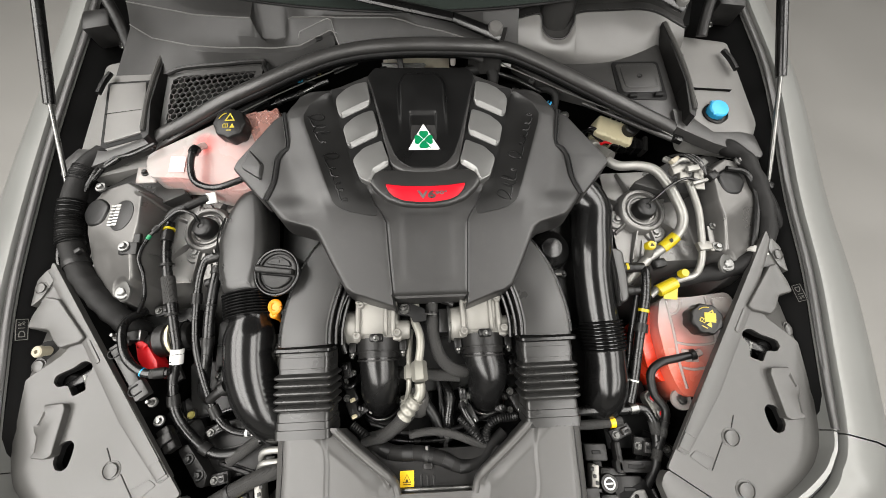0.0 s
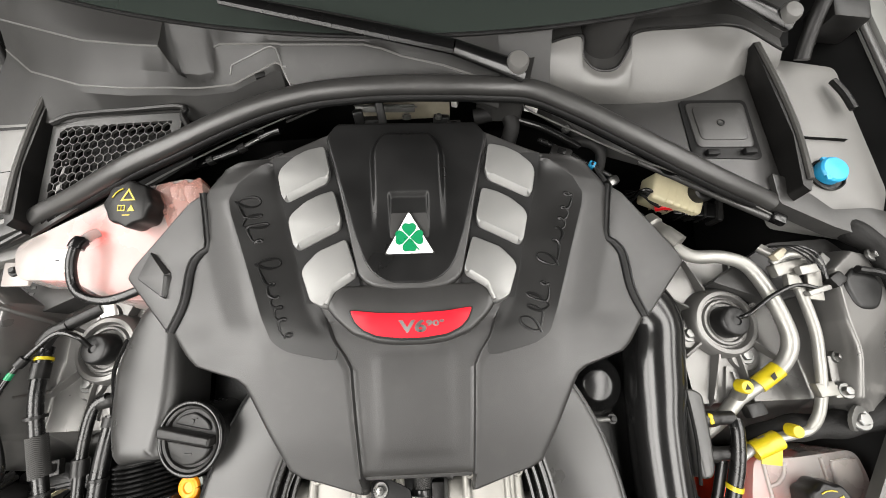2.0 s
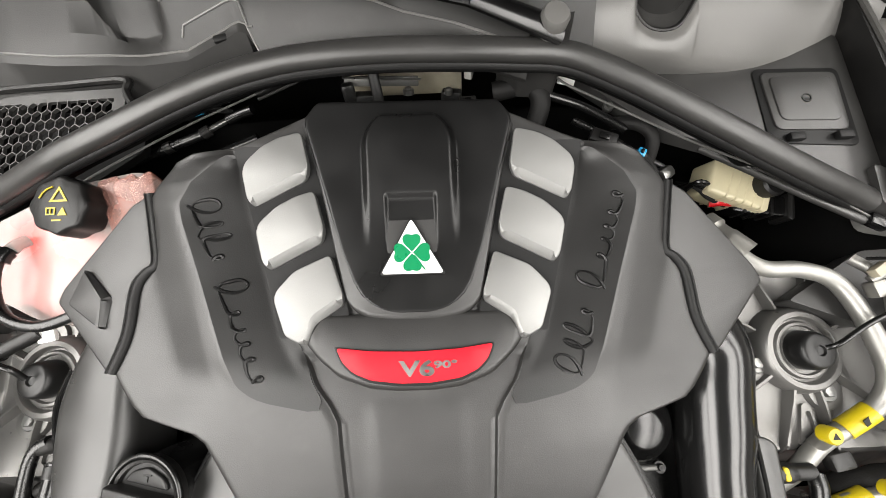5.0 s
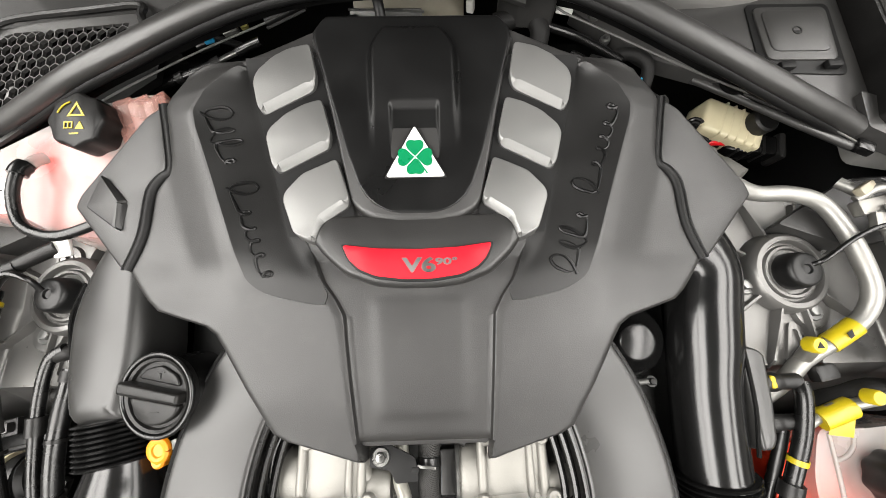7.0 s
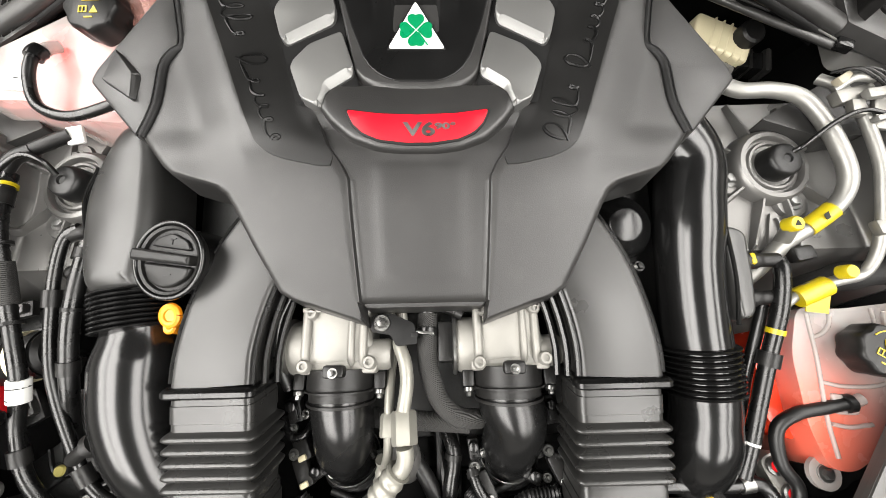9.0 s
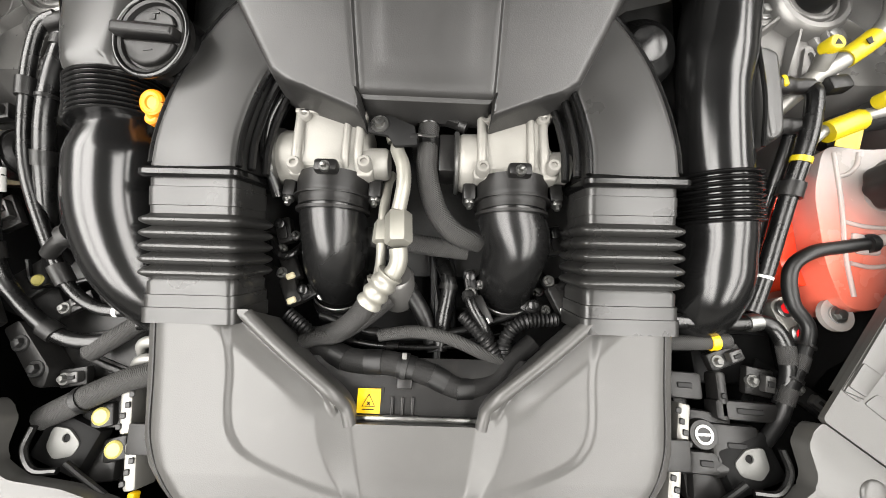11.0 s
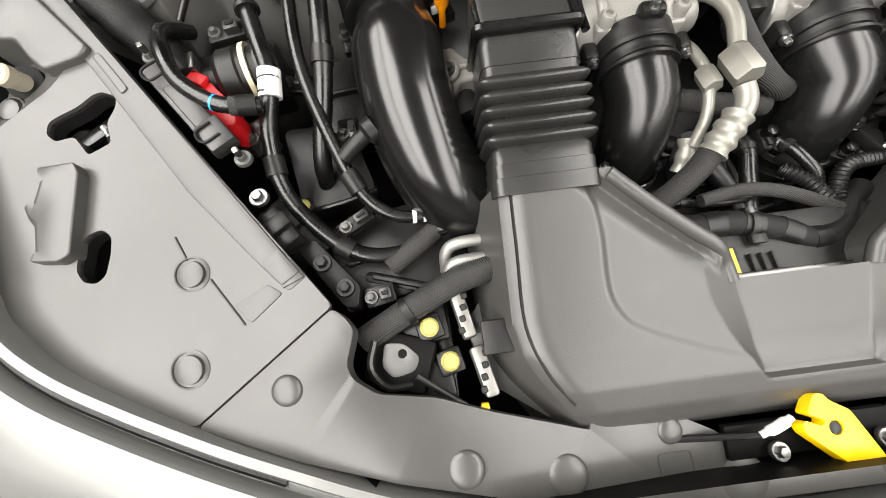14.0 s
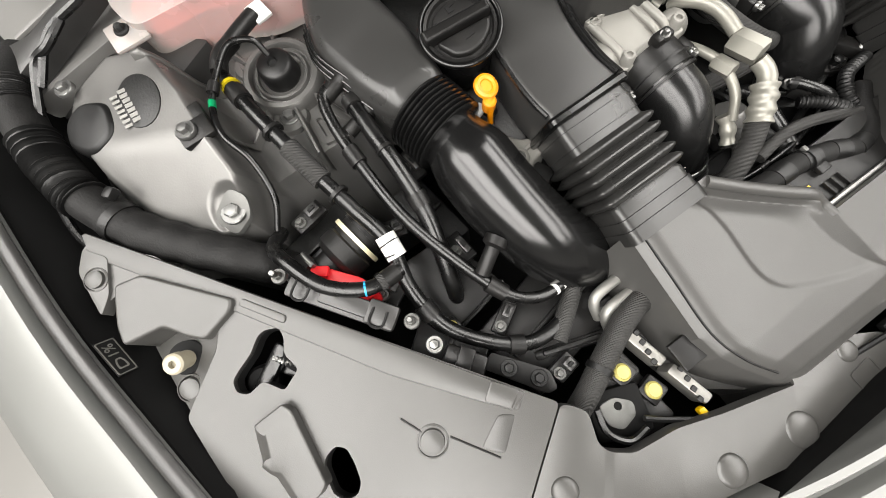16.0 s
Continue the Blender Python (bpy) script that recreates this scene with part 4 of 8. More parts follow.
writing("90°", 0.0088, mp @ pose(0.0275, 0.0004, 0) @ Matrix.Diagonal((1.8, 1, 1, 1)), STEEL, plaque, bold=0.0003)
cover_part("front_skirt", slab(rounded([(-0.068, 0.214), (0.068, 0.214), (0.064, 0.2045), (-0.064, 0.2045)], 0.004, 3), lambda x, y: lid(x, y) - 0.012, 0.035, 0.005, (), 3), COVER)

# ---- engine block and what lies under the cover ----
eng = thing("engine", (0, 0.25, 0.60), "dark cast engine block below the cover", "engine")
part("block", slab(rounded([(-0.24, 0.58), (0.24, 0.58), (0.27, 0.20), (0.20, 0.06), (-0.20, 0.06), (-0.27, 0.20)], 0.04, 4), slope(0.735, 0.12), 0.18, 0.02, (), 3), IRON, eng)
for s in (1, -1):
    part("cylinder_head", block(0.11, 0.36, 0.10, pose(0.245 * s, 0.34, 0.795, 8, 14 * s), 0.012), IRON, eng)
    for k in range(5):
        part("head_rib", block(0.012, 0.34, 0.012, pose((0.205 + 0.018 * k) * s, 0.34, 0.842 - 0.004 * k, 8, 14 * s), 0.003), IRON, eng)
    if s < 0:
        continue
    # round housing beside the right duct
    part("round_housing", lathe([(0.030, -0.05), (0.040, -0.028), (0.0425, -0.008), (0.041, 0.006), (0.034, 0.017), (0.024, 0.022), (0.022, 0.026), (0.018, 0.028), (0.001, 0.029)], pose(0.244 * s, 0.306, 0.852, 12), 36), GLOSS, eng)
    part("clamp_rod", tube([(0.226, 0.262, 0.838), (0.246, 0.258, 0.842), (0.266, 0.258, 0.842)], 0.0038, 10, 4), DULL, eng)
    bolt("clamp_bolt", (0.268, 0.258, 0.842), eng, 0.0042, IRON)


# ---- intake runners, bellows and airbox ----
def intake_duct(s):
    d = thing("intake_duct", (0.21 * s, 0.13, 0.85), "black plastic intake duct with a ribbed rubber bellows", "intake duct", group="intake ducts")
    line = [(0.2175, 0.130, 0.860), (0.2185, 0.165, 0.862), (0.212, 0.210, 0.864), (0.198, 0.255, 0.866), (0.172, 0.300, 0.868), (0.135, 0.335, 0.870)]
    dx = -0.015 if s > 0 else 0.0
    path = [q + Vector((dx, 0, 0)) for q in glide(line, 5)]
    rings, lip = [], []
    for p, (t, sd, u) in zip(path, frames_of(path)):
        rings.append(rect_ring(p, sd, u, 0.084, 0.064, 0.007, 3))
        lip.append(p)
    part("runner", flip(loft(rings), s), DUCT, d)
    for off, up, r in ((-0.044, 0.030, 0.0032), (-0.052, 0.022, 0.0040), (-0.060, 0.010, 0.0040)):
        pts = [p + sd * off + u * up for p, (t, sd, u) in list(zip(path, frames_of(path)))[0:-3:3]]
        part("seam_flange", flip(tube(pts, r, 8, 4), s), GLOSS, d)
    pts = [p + sd * 0.0415 + u * 0.029 for p, (t, sd, u) in list(zip(path, frames_of(path)))[1:-3:3]]
    part("outer_seam", flip(tube(pts, 0.0028, 8, 4), s), GLOSS, d)
    X, Yv, Zv = Vector((1, 0, 0)), Vector((0, 1, 0)), Vector((0, -0.30, 1)).normalized()
    ax = Vector((0, -1, -0.30)).normalized()
    # gasket collar
    c0 = Vector((0.2175 + dx, 0.137, 0.862))
    part("collar", flip(loft([rect_ring(c0 + ax * a, X, Zv, w, h, 0.008, 3) for a, w, h in ((0, 0.088, 0.066), (0.0008, 0.0930, 0.0730), (0.0035, 0.0970, 0.0775), (0.0080, 0.0970, 0.0775), (0.0105, 0.0930, 0.0730), (0.011, 0.088, 0.066))]), s), GLOSS, d, "glossy black gasket collar")
    # rubber bellows: flat collars, five folds, flat collars
    prof = [(0.006, 0.086), (0.016, 0.086), (0.0165, 0.0875), (0.034, 0.0875), (0.0345, 0.086), (0.042, 0.086)]
    for k in range(5):
        a = 0.0425 + 0.0125 * k
        prof += [(a + 0.0116 * q / 10, 0.0835 + 0.0150 * math.sin(math.pi * q / 10) ** 0.8) for q in range(1, 10)] + [(a + 0.0117, 0.0838)]
    prof += [(0.108, 0.088), (0.119, 0.088), (0.1195, 0.0905), (0.131, 0.0905), (0.1315, 0.093), (0.146, 0.093)]
    c1 = Vector((0.2175 + 1.15 * dx, 0.135, 0.860))
    part("bellows", flip(loft([rect_ring(c1 + ax * a, X, Zv, w, w - 0.022, 0.009, 4) for a, w in prof]), s), BELLOWS, d, "ribbed black rubber bellows")


intake_duct(1)
intake_duct(-1)

AIRBOX = [(0.0, 0.8545), (-0.05, 0.8395), (-0.10, 0.8255), (-0.15, 0.8115), (-0.18, 0.8015), (-0.20, 0.790), (-0.213, 0.776), (-0.222, 0.752)]


CREASE = [(0.192, 0.03), (0.188, -0.007), (0.182, -0.037), (0.180, -0.057), (0.181, -0.088), (0.179, -0.108), (0.172, -0.123), (0.158, -0.136), (0.123, -0.152), (0.083, -0.166), (0.04, -0.178)]
CREASE_LINE = [(p.x, p.y) for p in glide([(x, y, 0) for x, y in CREASE], 5)]
NOTCH = [(-0.104, 0.060), (-0.087, 0.064), (-0.078, 0.070), (-0.070, 0.078), (-0.053, 0.100), (-0.032, 0.126), (-0.004, 0.158), (0.010, 0.172)]


def beside(x, y, line):
    """How far a point lies from an open line, and on which side (plus: towards the engine's middle)."""
    best, side = 9.0, 1.0
    for (x1, y1), (x2, y2) in zip(line, line[1:]):
        t = min(1.0, max(0.0, ((x - x1) * (x2 - x1) + (y - y1) * (y2 - y1)) / ((x2 - x1) ** 2 + (y2 - y1) ** 2)))
        d = math.hypot(x - x1 - t * (x2 - x1), y - y1 - t * (y2 - y1))
        if d < best:
            best, side = d, 1.0 if (x2 - x1) * (y - y1) - (y2 - y1) * (x - x1) < 0 else -1.0
    return best * side


def notch(y):
    return run_of(NOTCH, y)


def box_height(x, y):
    a = AIRBOX[0][1]
    for (y0, z0), (y1, z1) in zip(AIRBOX, AIRBOX[1:]):
        if y <= y0:
            a = z0 + (z1 - z0) * min(1.0, (y0 - y) / (y0 - y1))
    ax = abs(x) if x < 0 else x * 1.068
    # the outer body stands a little prouder than the inner shoulder
    d = beside(ax, y, CREASE_LINE)
    a -= 0.0030 * ease((d + 0.001) / 0.0085) * ease((y + 0.185) / 0.03)
    # lip along the notch, and the hollow behind it
    if y > -0.1035:
        w = (ax - notch(y) * (1.068 if x > 0 else 1)) * 0.72
        a -= 0.0095 * ease((0.040 - w) / 0.028) * ease((w - 0.0100) / 0.0055) * ease((y + 0.1035) / 0.034)
    # shoulders and flat triangular middle
    wo, wi = run_of(FLANK, y), 0.0625 + 0.15 * min(0.0, y + 0.104)
    a -= 0.0085 * min(1.0, max(0.0, (wo - ax) / max(0.004, wo - wi))) * ease((y + 0.189) / 0.007) * ease((-0.085 - y) / 0.012 if ax > 0.075 else 1.0)
    e = max(0.0, ax - outer_x(y) + 0.026)
    return a - 14.0 * e * e


FLANK = [(-0.190, 0.0515), (-0.168, 0.066), (-0.146, 0.0805), (-0.121, 0.091), (-0.104, 0.094), (0.0, 0.094)]
OUTLINE = [(-0.222, 0.205), (-0.205, 0.216), (-0.185, 0.231), (-0.165, 0.246), (-0.145, 0.257), (-0.120, 0.262), (0.0, 0.260)]


def outer_x(y):
    return run_of(OUTLINE, y)


box = thing("airbox", (0, -0.1, 0.75), "large grey-black plastic airbox with a deep notch", "airbox")
legs = []
for s in (1, -1):
    legs.append(sheet_grid(lambda y: s * notch(y), lambda y: s * outer_x(y) - (0.017 if s > 0 else 0), 0.0, -0.103, 110, 60, box_height))
body = sheet_grid(lambda y: -outer_x(y), lambda y: outer_x(y) - 0.017, -0.103, -0.222, 230, 56, box_height)
shell = join(body, *legs)
bmesh.ops.remove_doubles(shell, verts=shell.verts[:], dist=0.0009)
rim = [e for e in shell.edges if len(e.link_faces) == 1]
ext = bmesh.ops.extrude_edge_only(shell, edges=rim)
for g in ext["geom"]:
    if isinstance(g, bmesh.types.BMVert):
        g.co.z -= 0.075
        if abs(g.co.x) > 0.2 and abs(g.co.x) > outer_x(g.co.y) - 0.022:
            g.co.x += math.copysign(0.026, g.co.x)
        if g.co.y < -0.215:
            g.co.y -= 0.012
part("shell", shell, SHELL_GREY, box, sharp=35)
for s in (1, -1):
    dx = 0.017 if s > 0 else 0.0
    # rounded bead along the notch
    bead = []
    for y in (-0.001, -0.015, -0.030, -0.045, -0.060, -0.072, -0.084, -0.094, -0.1035):
        d = Vector((notch(y + 0.002) - notch(y - 0.002), 0.004)).normalized()
        x, yy = notch(y) + 0.0042 * d.y, y - 0.0042 * d.x
        bead.append((x, yy, box_height(s * notch(y) * 1.01, max(y, -0.1034)) - 0.0026))
    part("notch_bead", flip(tube(bead, 0.0066, 14, 6), s), SHELL_GREY, box)
    part("side_seam", flip(tube([(outer_x(y) - 0.010 - dx, y, box_height((outer_x(y) - 0.010 - dx) * s, y) + 0.0003) for y in (-0.005, -0.06, -0.12, -0.16, -0.19)], 0.0014, 6, 5), s), PLASTIC, box)
    skirt = [(0.252 - dx, -0.055), (0.300 - dx, -0.105), (0.285 - dx, -0.165), (0.228 - dx, -0.206), (0.220 - dx, -0.150)]
    part("lower_skirt", flip(slab(rounded(skirt, 0.006, 3), slope(0.768, 0.12), 0.02, 0.003), s), SHELL_GREY, box)
    part("side_tab", flip(block(0.032, 0.030, 0.006, pose(0.272 - dx, -0.125, 0.796, 8), 0.002), s), PLASTIC, box)


# ---- throttle bodies and elbow hoses ----
def throttle(cx, disc):
    g = thing("throttle_body", (cx, 0.17, 0.80), "bare cast aluminium throttle body", "throttle body", group="throttle bodies")
    top = slope(0.858, 0.06)
    out = rounded([(cx - 0.040, 0.142), (cx + 0.046, 0.142), (cx + 0.046, 0.170), (cx + 0.038, 0.175), (cx + 0.036, 0.214), (cx - 0.036, 0.214), (cx - 0.040, 0.180)], 0.006, 3)
    part("housing", pad(out, lambda x, y: top(x, y) + 0.002 - 6.0 * (x - cx) ** 2, 0.055, 0.006, (0, -1), 0.006, 0.6), CAST, g)
    part("rear_flange", block(0.080, 0.006, 0.020, pose(cx, 0.2085, 0.8620), 0.002), CAST, g)
    for dx, r in ((-0.0345, 0.0052), (0.0165, 0.0040), (0.0300, 0.0048)):
        part("cast_ridge", tube([(cx + dx, 0.2085, 0.8665), (cx + dx, 0.185, 0.8655), (cx + dx, 0.160, 0.8640), (cx + dx, 0.147, 0.8560)], r, 12, 4), CAST, g)
    part("front_flange", pad(rounded([(cx - 0.043, 0.139), (cx + 0.044, 0.139), (cx + 0.047, 0.150), (cx + 0.020, 0.1545), (cx - 0.020, 0.1545), (cx - 0.044, 0.151)], 0.004, 3), slope(0.8600), 0.030, 0.003), CAST, g)
    part("barrel", lathe([(0.0165, -0.020), (0.0175, -0.016), (0.0175, 0.010), (0.015, 0.014), (0.009, 0.0145)], pose(cx + 0.046, 0.160, 0.846, 0, 90, 0), 28), CAST, g)
    part("motor_drum", lathe([(0.030, -0.020), (0.032, -0.016), (0.032, 0.006), (0.029, 0.012), (0.024, 0.014)], pose(cx - 0.048, 0.170, 0.834, 0, -90, 0), 28), CAST, g)
    part("motor_rim", lathe([(0.033, 0.0), (0.0345, 0.001), (0.0345, 0.004), (0.033, 0.005)], pose(cx - 0.058, 0.170, 0.834, 0, -90, 0), 28), STEEL, g)
    if disc:
        part("connector", block(0.020, 0.045, 0.034, pose(cx - 0.070, 0.172, 0.838), 0.003), PLASTIC, g)
    for x, y in ((cx - 0.034, 0.147), (cx + 0.038, 0.150), (cx + 0.030, 0.205), (cx - 0.030, 0.205)):
        part("boss", lathe([(0.0075, -0.02), (0.0075, 0.004), (0.006, 0.006), (0.0035, 0.006), (0.0035, 0.003)], pose(x, y, 0.866), 14), CAST, g)
    # elbow with its clamp ring
    e = thing("elbow_hose", (cx, 0.05, 0.76), "satin black rubber elbow hose with a clamp collar", "elbow hose", group="elbow hoses")
    ex = cx - 0.002 if cx < 0 else cx + 0.004
    run = [(cx, 0.132, 0.832), (cx, 0.107, 0.829), (ex + 0.004, 0.083, 0.819), (ex, 0.062, 0.797), (ex, 0.049, 0.771), (ex, 0.038, 0.746), (ex, 0.028, 0.722)]
    part("hose", tube(run, lambda u: 0.0340 + 0.0012 * math.sin(u * 6), 28, 7), ELBOW, e)
    part("collar", tube([(cx, 0.147, 0.834), (cx, 0.132, 0.832), (cx, 0.112, 0.830)], lambda u: 0.0395 if u < 0.75 else 0.037, 28, 5), PLASTIC, e)
    part("collar_ring", tube([(cx, 0.126, 0.8315), (cx, 0.1235, 0.831), (cx, 0.121, 0.8308)], 0.0420, 28, 2), PLASTIC, e)
    part("collar_ring", tube([(cx, 0.112, 0.830), (cx, 0.1105, 0.8297), (cx, 0.109, 0.8294)], 0.0390, 28, 2), PLASTIC, e)
    for dx in (-0.046, 0.046):
        part("clamp_ear", block(0.014, 0.020, 0.020, pose(cx + dx, 0.132, 0.836), 0.003), PLASTIC, e)
        bolt("bolt", (cx + dx, 0.118, 0.842), e, 0.0035, STEEL, (80, 0))
    part("front_lug", block(0.024, 0.014, 0.014, pose(cx + 0.002, 0.141, 0.8735), 0.004), PLASTIC, e)
    bolt("bolt", (cx + 0.002, 0.139, 0.8795), e, 0.0035)
    part("lower_clamp", lathe([(0.0355, -0.004), (0.0368, -0.003), (0.0368, 0.003), (0.0355, 0.004)], pose(ex, 0.0425, 0.757, -24), 28, False), STEEL, e, "bright steel wire clamp")
    part("lower_neck", lathe([(0.040, -0.03), (0.040, -0.002), (0.037, 0.0), (0.030, 0.0)], pose(ex, 0.037, 0.744, -24), 28), RUBBER, e)
    bolt("bolt", (ex + 0.038, 0.042, 0.760), e, 0.0045)


throttle(-0.098, False)
throttle(0.095, True)

# ---- middle: air conditioning pipe, hoses, brackets ----
ac = thing("air_conditioning_pipe", (-0.02, 0.10, 0.80), "bare aluminium air conditioning pipe with crimped hose", "pipe")
part("upper_pipe", tube([(-0.030, 0.180, 0.850), (-0.0275, 0.167, 0.862), (-0.0205, 0.148, 0.867), (-0.0185, 0.126, 0.867), (-0.0225, 0.100, 0.863)], 0.0074, 14, 6), BARE, ac)
part("rear_pipe", tube([(-0.052, 0.250, 0.835), (-0.044, 0.215, 0.850), (-0.036, 0.188, 0.846)], 0.0062, 12, 5), BARE, ac)
part("rear_pipe", tube([(-0.034, 0.250, 0.835), (-0.028, 0.215, 0.852), (-0.025, 0.188, 0.848)], 0.0062, 12, 5), BARE, ac)
part("hex_nut", lathe([(0.0120, -0.017), (0.0138, -0.015), (0.0138, 0.015), (0.0120, 0.017)], Matrix.Translation((-0.022, 0.083, 0.858)) @ pose(0, 0, 0, 82, 0, 4), 6), BARE, ac, "hexagonal aluminium fitting")
part("lower_pipe", tube([(-0.022, 0.064, 0.853), (-0.021, 0.054, 0.850), (-0.024, 0.044, 0.846), (-0.032, 0.036, 0.841)], 0.0092, 12, 6), BARE, ac)
fer = [(-0.029, 0.040, 0.843), (-0.040, 0.027, 0.836), (-0.052, 0.013, 0.826)]
part("ferrule", tube(fer, lambda u: 0.0128 + 0.0012 * math.cos(2 * math.pi * 3.0 * u), 18, 14), BARE, ac, "crimped ferrule")
part("hose", tube([(-0.050, 0.016, 0.828), (-0.066, 0.000, 0.812), (-0.090, -0.014, 0.792), (-0.125, -0.020, 0.770), (-0.17, -0.015, 0.745)], 0.0115, 14, 8), SLEEVE, ac, "ribbed black hose")
part("thin_pipe", tube([(-0.040, 0.165, 0.812), (-0.041, 0.145, 0.828), (-0.041, 0.115, 0.840), (-0.041, 0.085, 0.842), (-0.043, 0.055, 0.828), (-0.050, 0.035, 0.806)], 0.0055, 10, 6), BARE, ac)
part("thin_nut", lathe([(0.0085, -0.012), (0.0095, -0.010), (0.0095, 0.010), (0.0085, 0.012)], Matrix.Translation((-0.041, 0.084, 0.842)) @ pose(0, 0, 0, 80, 0, 0), 6), BARE, ac)
part("thin_ferrule", tube([(-0.052, 0.045, 0.805), (-0.053, 0.032, 0.797), (-0.058, 0.018, 0.785)], lambda u: 0.0082 + 0.001 * math.cos(12 * u), 12, 6), BARE, ac)

h = thing("coolant_hose", (0.01, 0.15, 0.80), "braided black coolant hose between the throttle bodies", "hose")
part("hose", tube([(0.004, 0.215, 0.852), (0.003, 0.175, 0.853), (0.004, 0.145, 0.848), (0.015, 0.110, 0.838), (0.036, 0.090, 0.824), (0.062, 0.086, 0.808)], 0.0115, 14, 8), SLEEVE, h)
part("quick_coupling", tube([(0.004, 0.225, 0.852), (0.0035, 0.20, 0.853), (0.003, 0.178, 0.853)], lambda u: 0.0125 if 0.2 < u < 0.45 or u > 0.8 else 0.0105, 14, 10), GLOSS, h)
part("coupling_latch", block(0.022, 0.018, 0.014, pose(0.028, 0.212, 0.858, 0, 0, -20), 0.003), PLASTIC, h)
part("side_fitting", tube([(0.008, 0.214, 0.854), (0.024, 0.212, 0.856), (0.045, 0.202, 0.856)], 0.0075, 12, 5), PLASTIC, h)
h = thing("cross_hose", (-0.02, 0.08, 0.78), "braided black hose crossing behind the elbows", "hose")
part("hose", tube([(-0.075, 0.092, 0.805), (-0.045, 0.088, 0.808), (0.0, 0.084, 0.800), (0.05, 0.080, 0.795)], 0.0115, 12, 6), SLEEVE, h)
h = thing("vacuum_hose", (-0.15, 0.2, 0.83), "thin black vacuum hose curving down beside the duct", "hose")
part("hose", tube([(-0.145, 0.245, 0.875), (-0.152, 0.225, 0.873), (-0.164, 0.195, 0.868), (-0.166, 0.160, 0.858), (-0.158, 0.125, 0.835)], 0.0065, 10, 6), HOSE, h)
part("end_clip", tube([(-0.145, 0.243, 0.8755), (-0.148, 0.236, 0.8745), (-0.151, 0.229, 0.873)], 0.0075, 10, 3), WHITE, h, "white end clip")

bk = thing("sensor_bracket", (-0.03, 0.185, 0.86), "black steel bracket with a bright bolt", "bracket")
part("plate", slab(rounded([(-0.058, 0.200), (-0.036, 0.202), (-0.010, 0.190), (-0.006, 0.168), (-0.030, 0.166), (-0.036, 0.178), (-0.058, 0.182)], 0.003, 3), slope(0.8745), 0.004, 0.001), INK, bk)
bolt("bolt", (-0.046, 0.191, 0.8755), bk, 0.0058)
part("upright", block(0.008, 0.006, 0.05, pose(-0.010, 0.178, 0.850), 0.001), INK, bk)
part("tongue", block(0.020, 0.003, 0.002, pose(0.002, 0.180, 0.872, 0, 0, -6), 0.0005), STEEL, bk)

tv = thing("turbo_pipe_stub", (-0.02, 0.02, 0.78), "cast pipe stub below the air conditioning pipe", "pipe stub")
part("stub", lathe([(0.020, -0.04), (0.020, 0.0), (0.017, 0.004), (0.012, 0.004)], pose(-0.030, 0.048, 0.790, -30, 0, 0), 20), TOWER, tv)
for k, (x, y) in enumerate(((0.008, 0.04), (0.014, -0.005), (0.03, 0.03))):
    part("conduit", tube([(x, y + 0.05, 0.76), (x + 0.004, y + 0.02, 0.762), (x + 0.004, y - 0.04, 0.755)], 0.005, 8, 4), RUBBER, tv)

# ---- turbo intake pipes ----
def turbo_pipe(line, s, radius, corr):
    g = thing("turbo_pipe", line[2], "glossy black plastic turbo intake pipe with a corrugated joint", "intake pipe", group="turbo pipes")
    part("pipe", tube(line, radius, 32, 10), SATIN, g)
    for k in range(9):
        a, b = Vector(corr[0]), Vector(corr[1])
        p, d = a + (b - a) * k / 8, (b - a).normalized()
        part("fold", tube([p - d * 0.0026, p - d * 0.001, p + d * 0.001, p + d * 0.0026], lambda u: corr[2] - 0.006 * (2 * u - 1) ** 2, 32, 2), SATIN, g)
    return g


left_pipe = turbo_pipe([(-0.300, 0.46, 0.905), (-0.352, 0.400, 0.880), (-0.352, 0.330, 0.868), (-0.344, 0.262, 0.862), (-0.336, 0.214, 0.856), (-0.333, 0.160, 0.847), (-0.328, 0.100, 0.832), (-0.312, 0.050, 0.806), (-0.285, 0.018, 0.768), (-0.27, 0.01, 0.72)], -1, lambda u: 0.036 + 0.0095 * ease((u - 0.52) / 0.08) - 0.004 * ease((u - 0.85) / 0.15) - 0.008 * ease((0.44 - u) / 0.10), ((-0.343, 0.238, 0.861), (-0.336, 0.196, 0.854), 0.0465))
duct = rounded([(-0.408, 0.345), (-0.398, 0.385), (-0.374, 0.436), (-0.330, 0.450), (-0.314, 0.400), (-0.304, 0.300), (-0.308, 0.226), (-0.376, 0.224), (-0.396, 0.275)], 0.024, 5)
part("flat_duct", pad(duct, lambda x, y: 0.884 + 0.085 * y + 0.10 * (x + 0.37) - 3.0 * (x + 0.352) ** 2, 0.075, 0.020, (0, -1), 0.006, 0.8, 6), DUCT, left_pipe, "flattened upper duct", 70)
for k in range(3):
    part("duct_rib", tube([(-0.381 - 0.004 * k, 0.258, 0.892 - 0.005 * k), (-0.393 - 0.004 * k, 0.300, 0.896 - 0.005 * k), (-0.404 - 0.003 * k, 0.345, 0.900 - 0.005 * k), (-0.395 - 0.003 * k, 0.385, 0.904 - 0.005 * k)], 0.0014, 8, 5), SATIN, left_pipe)
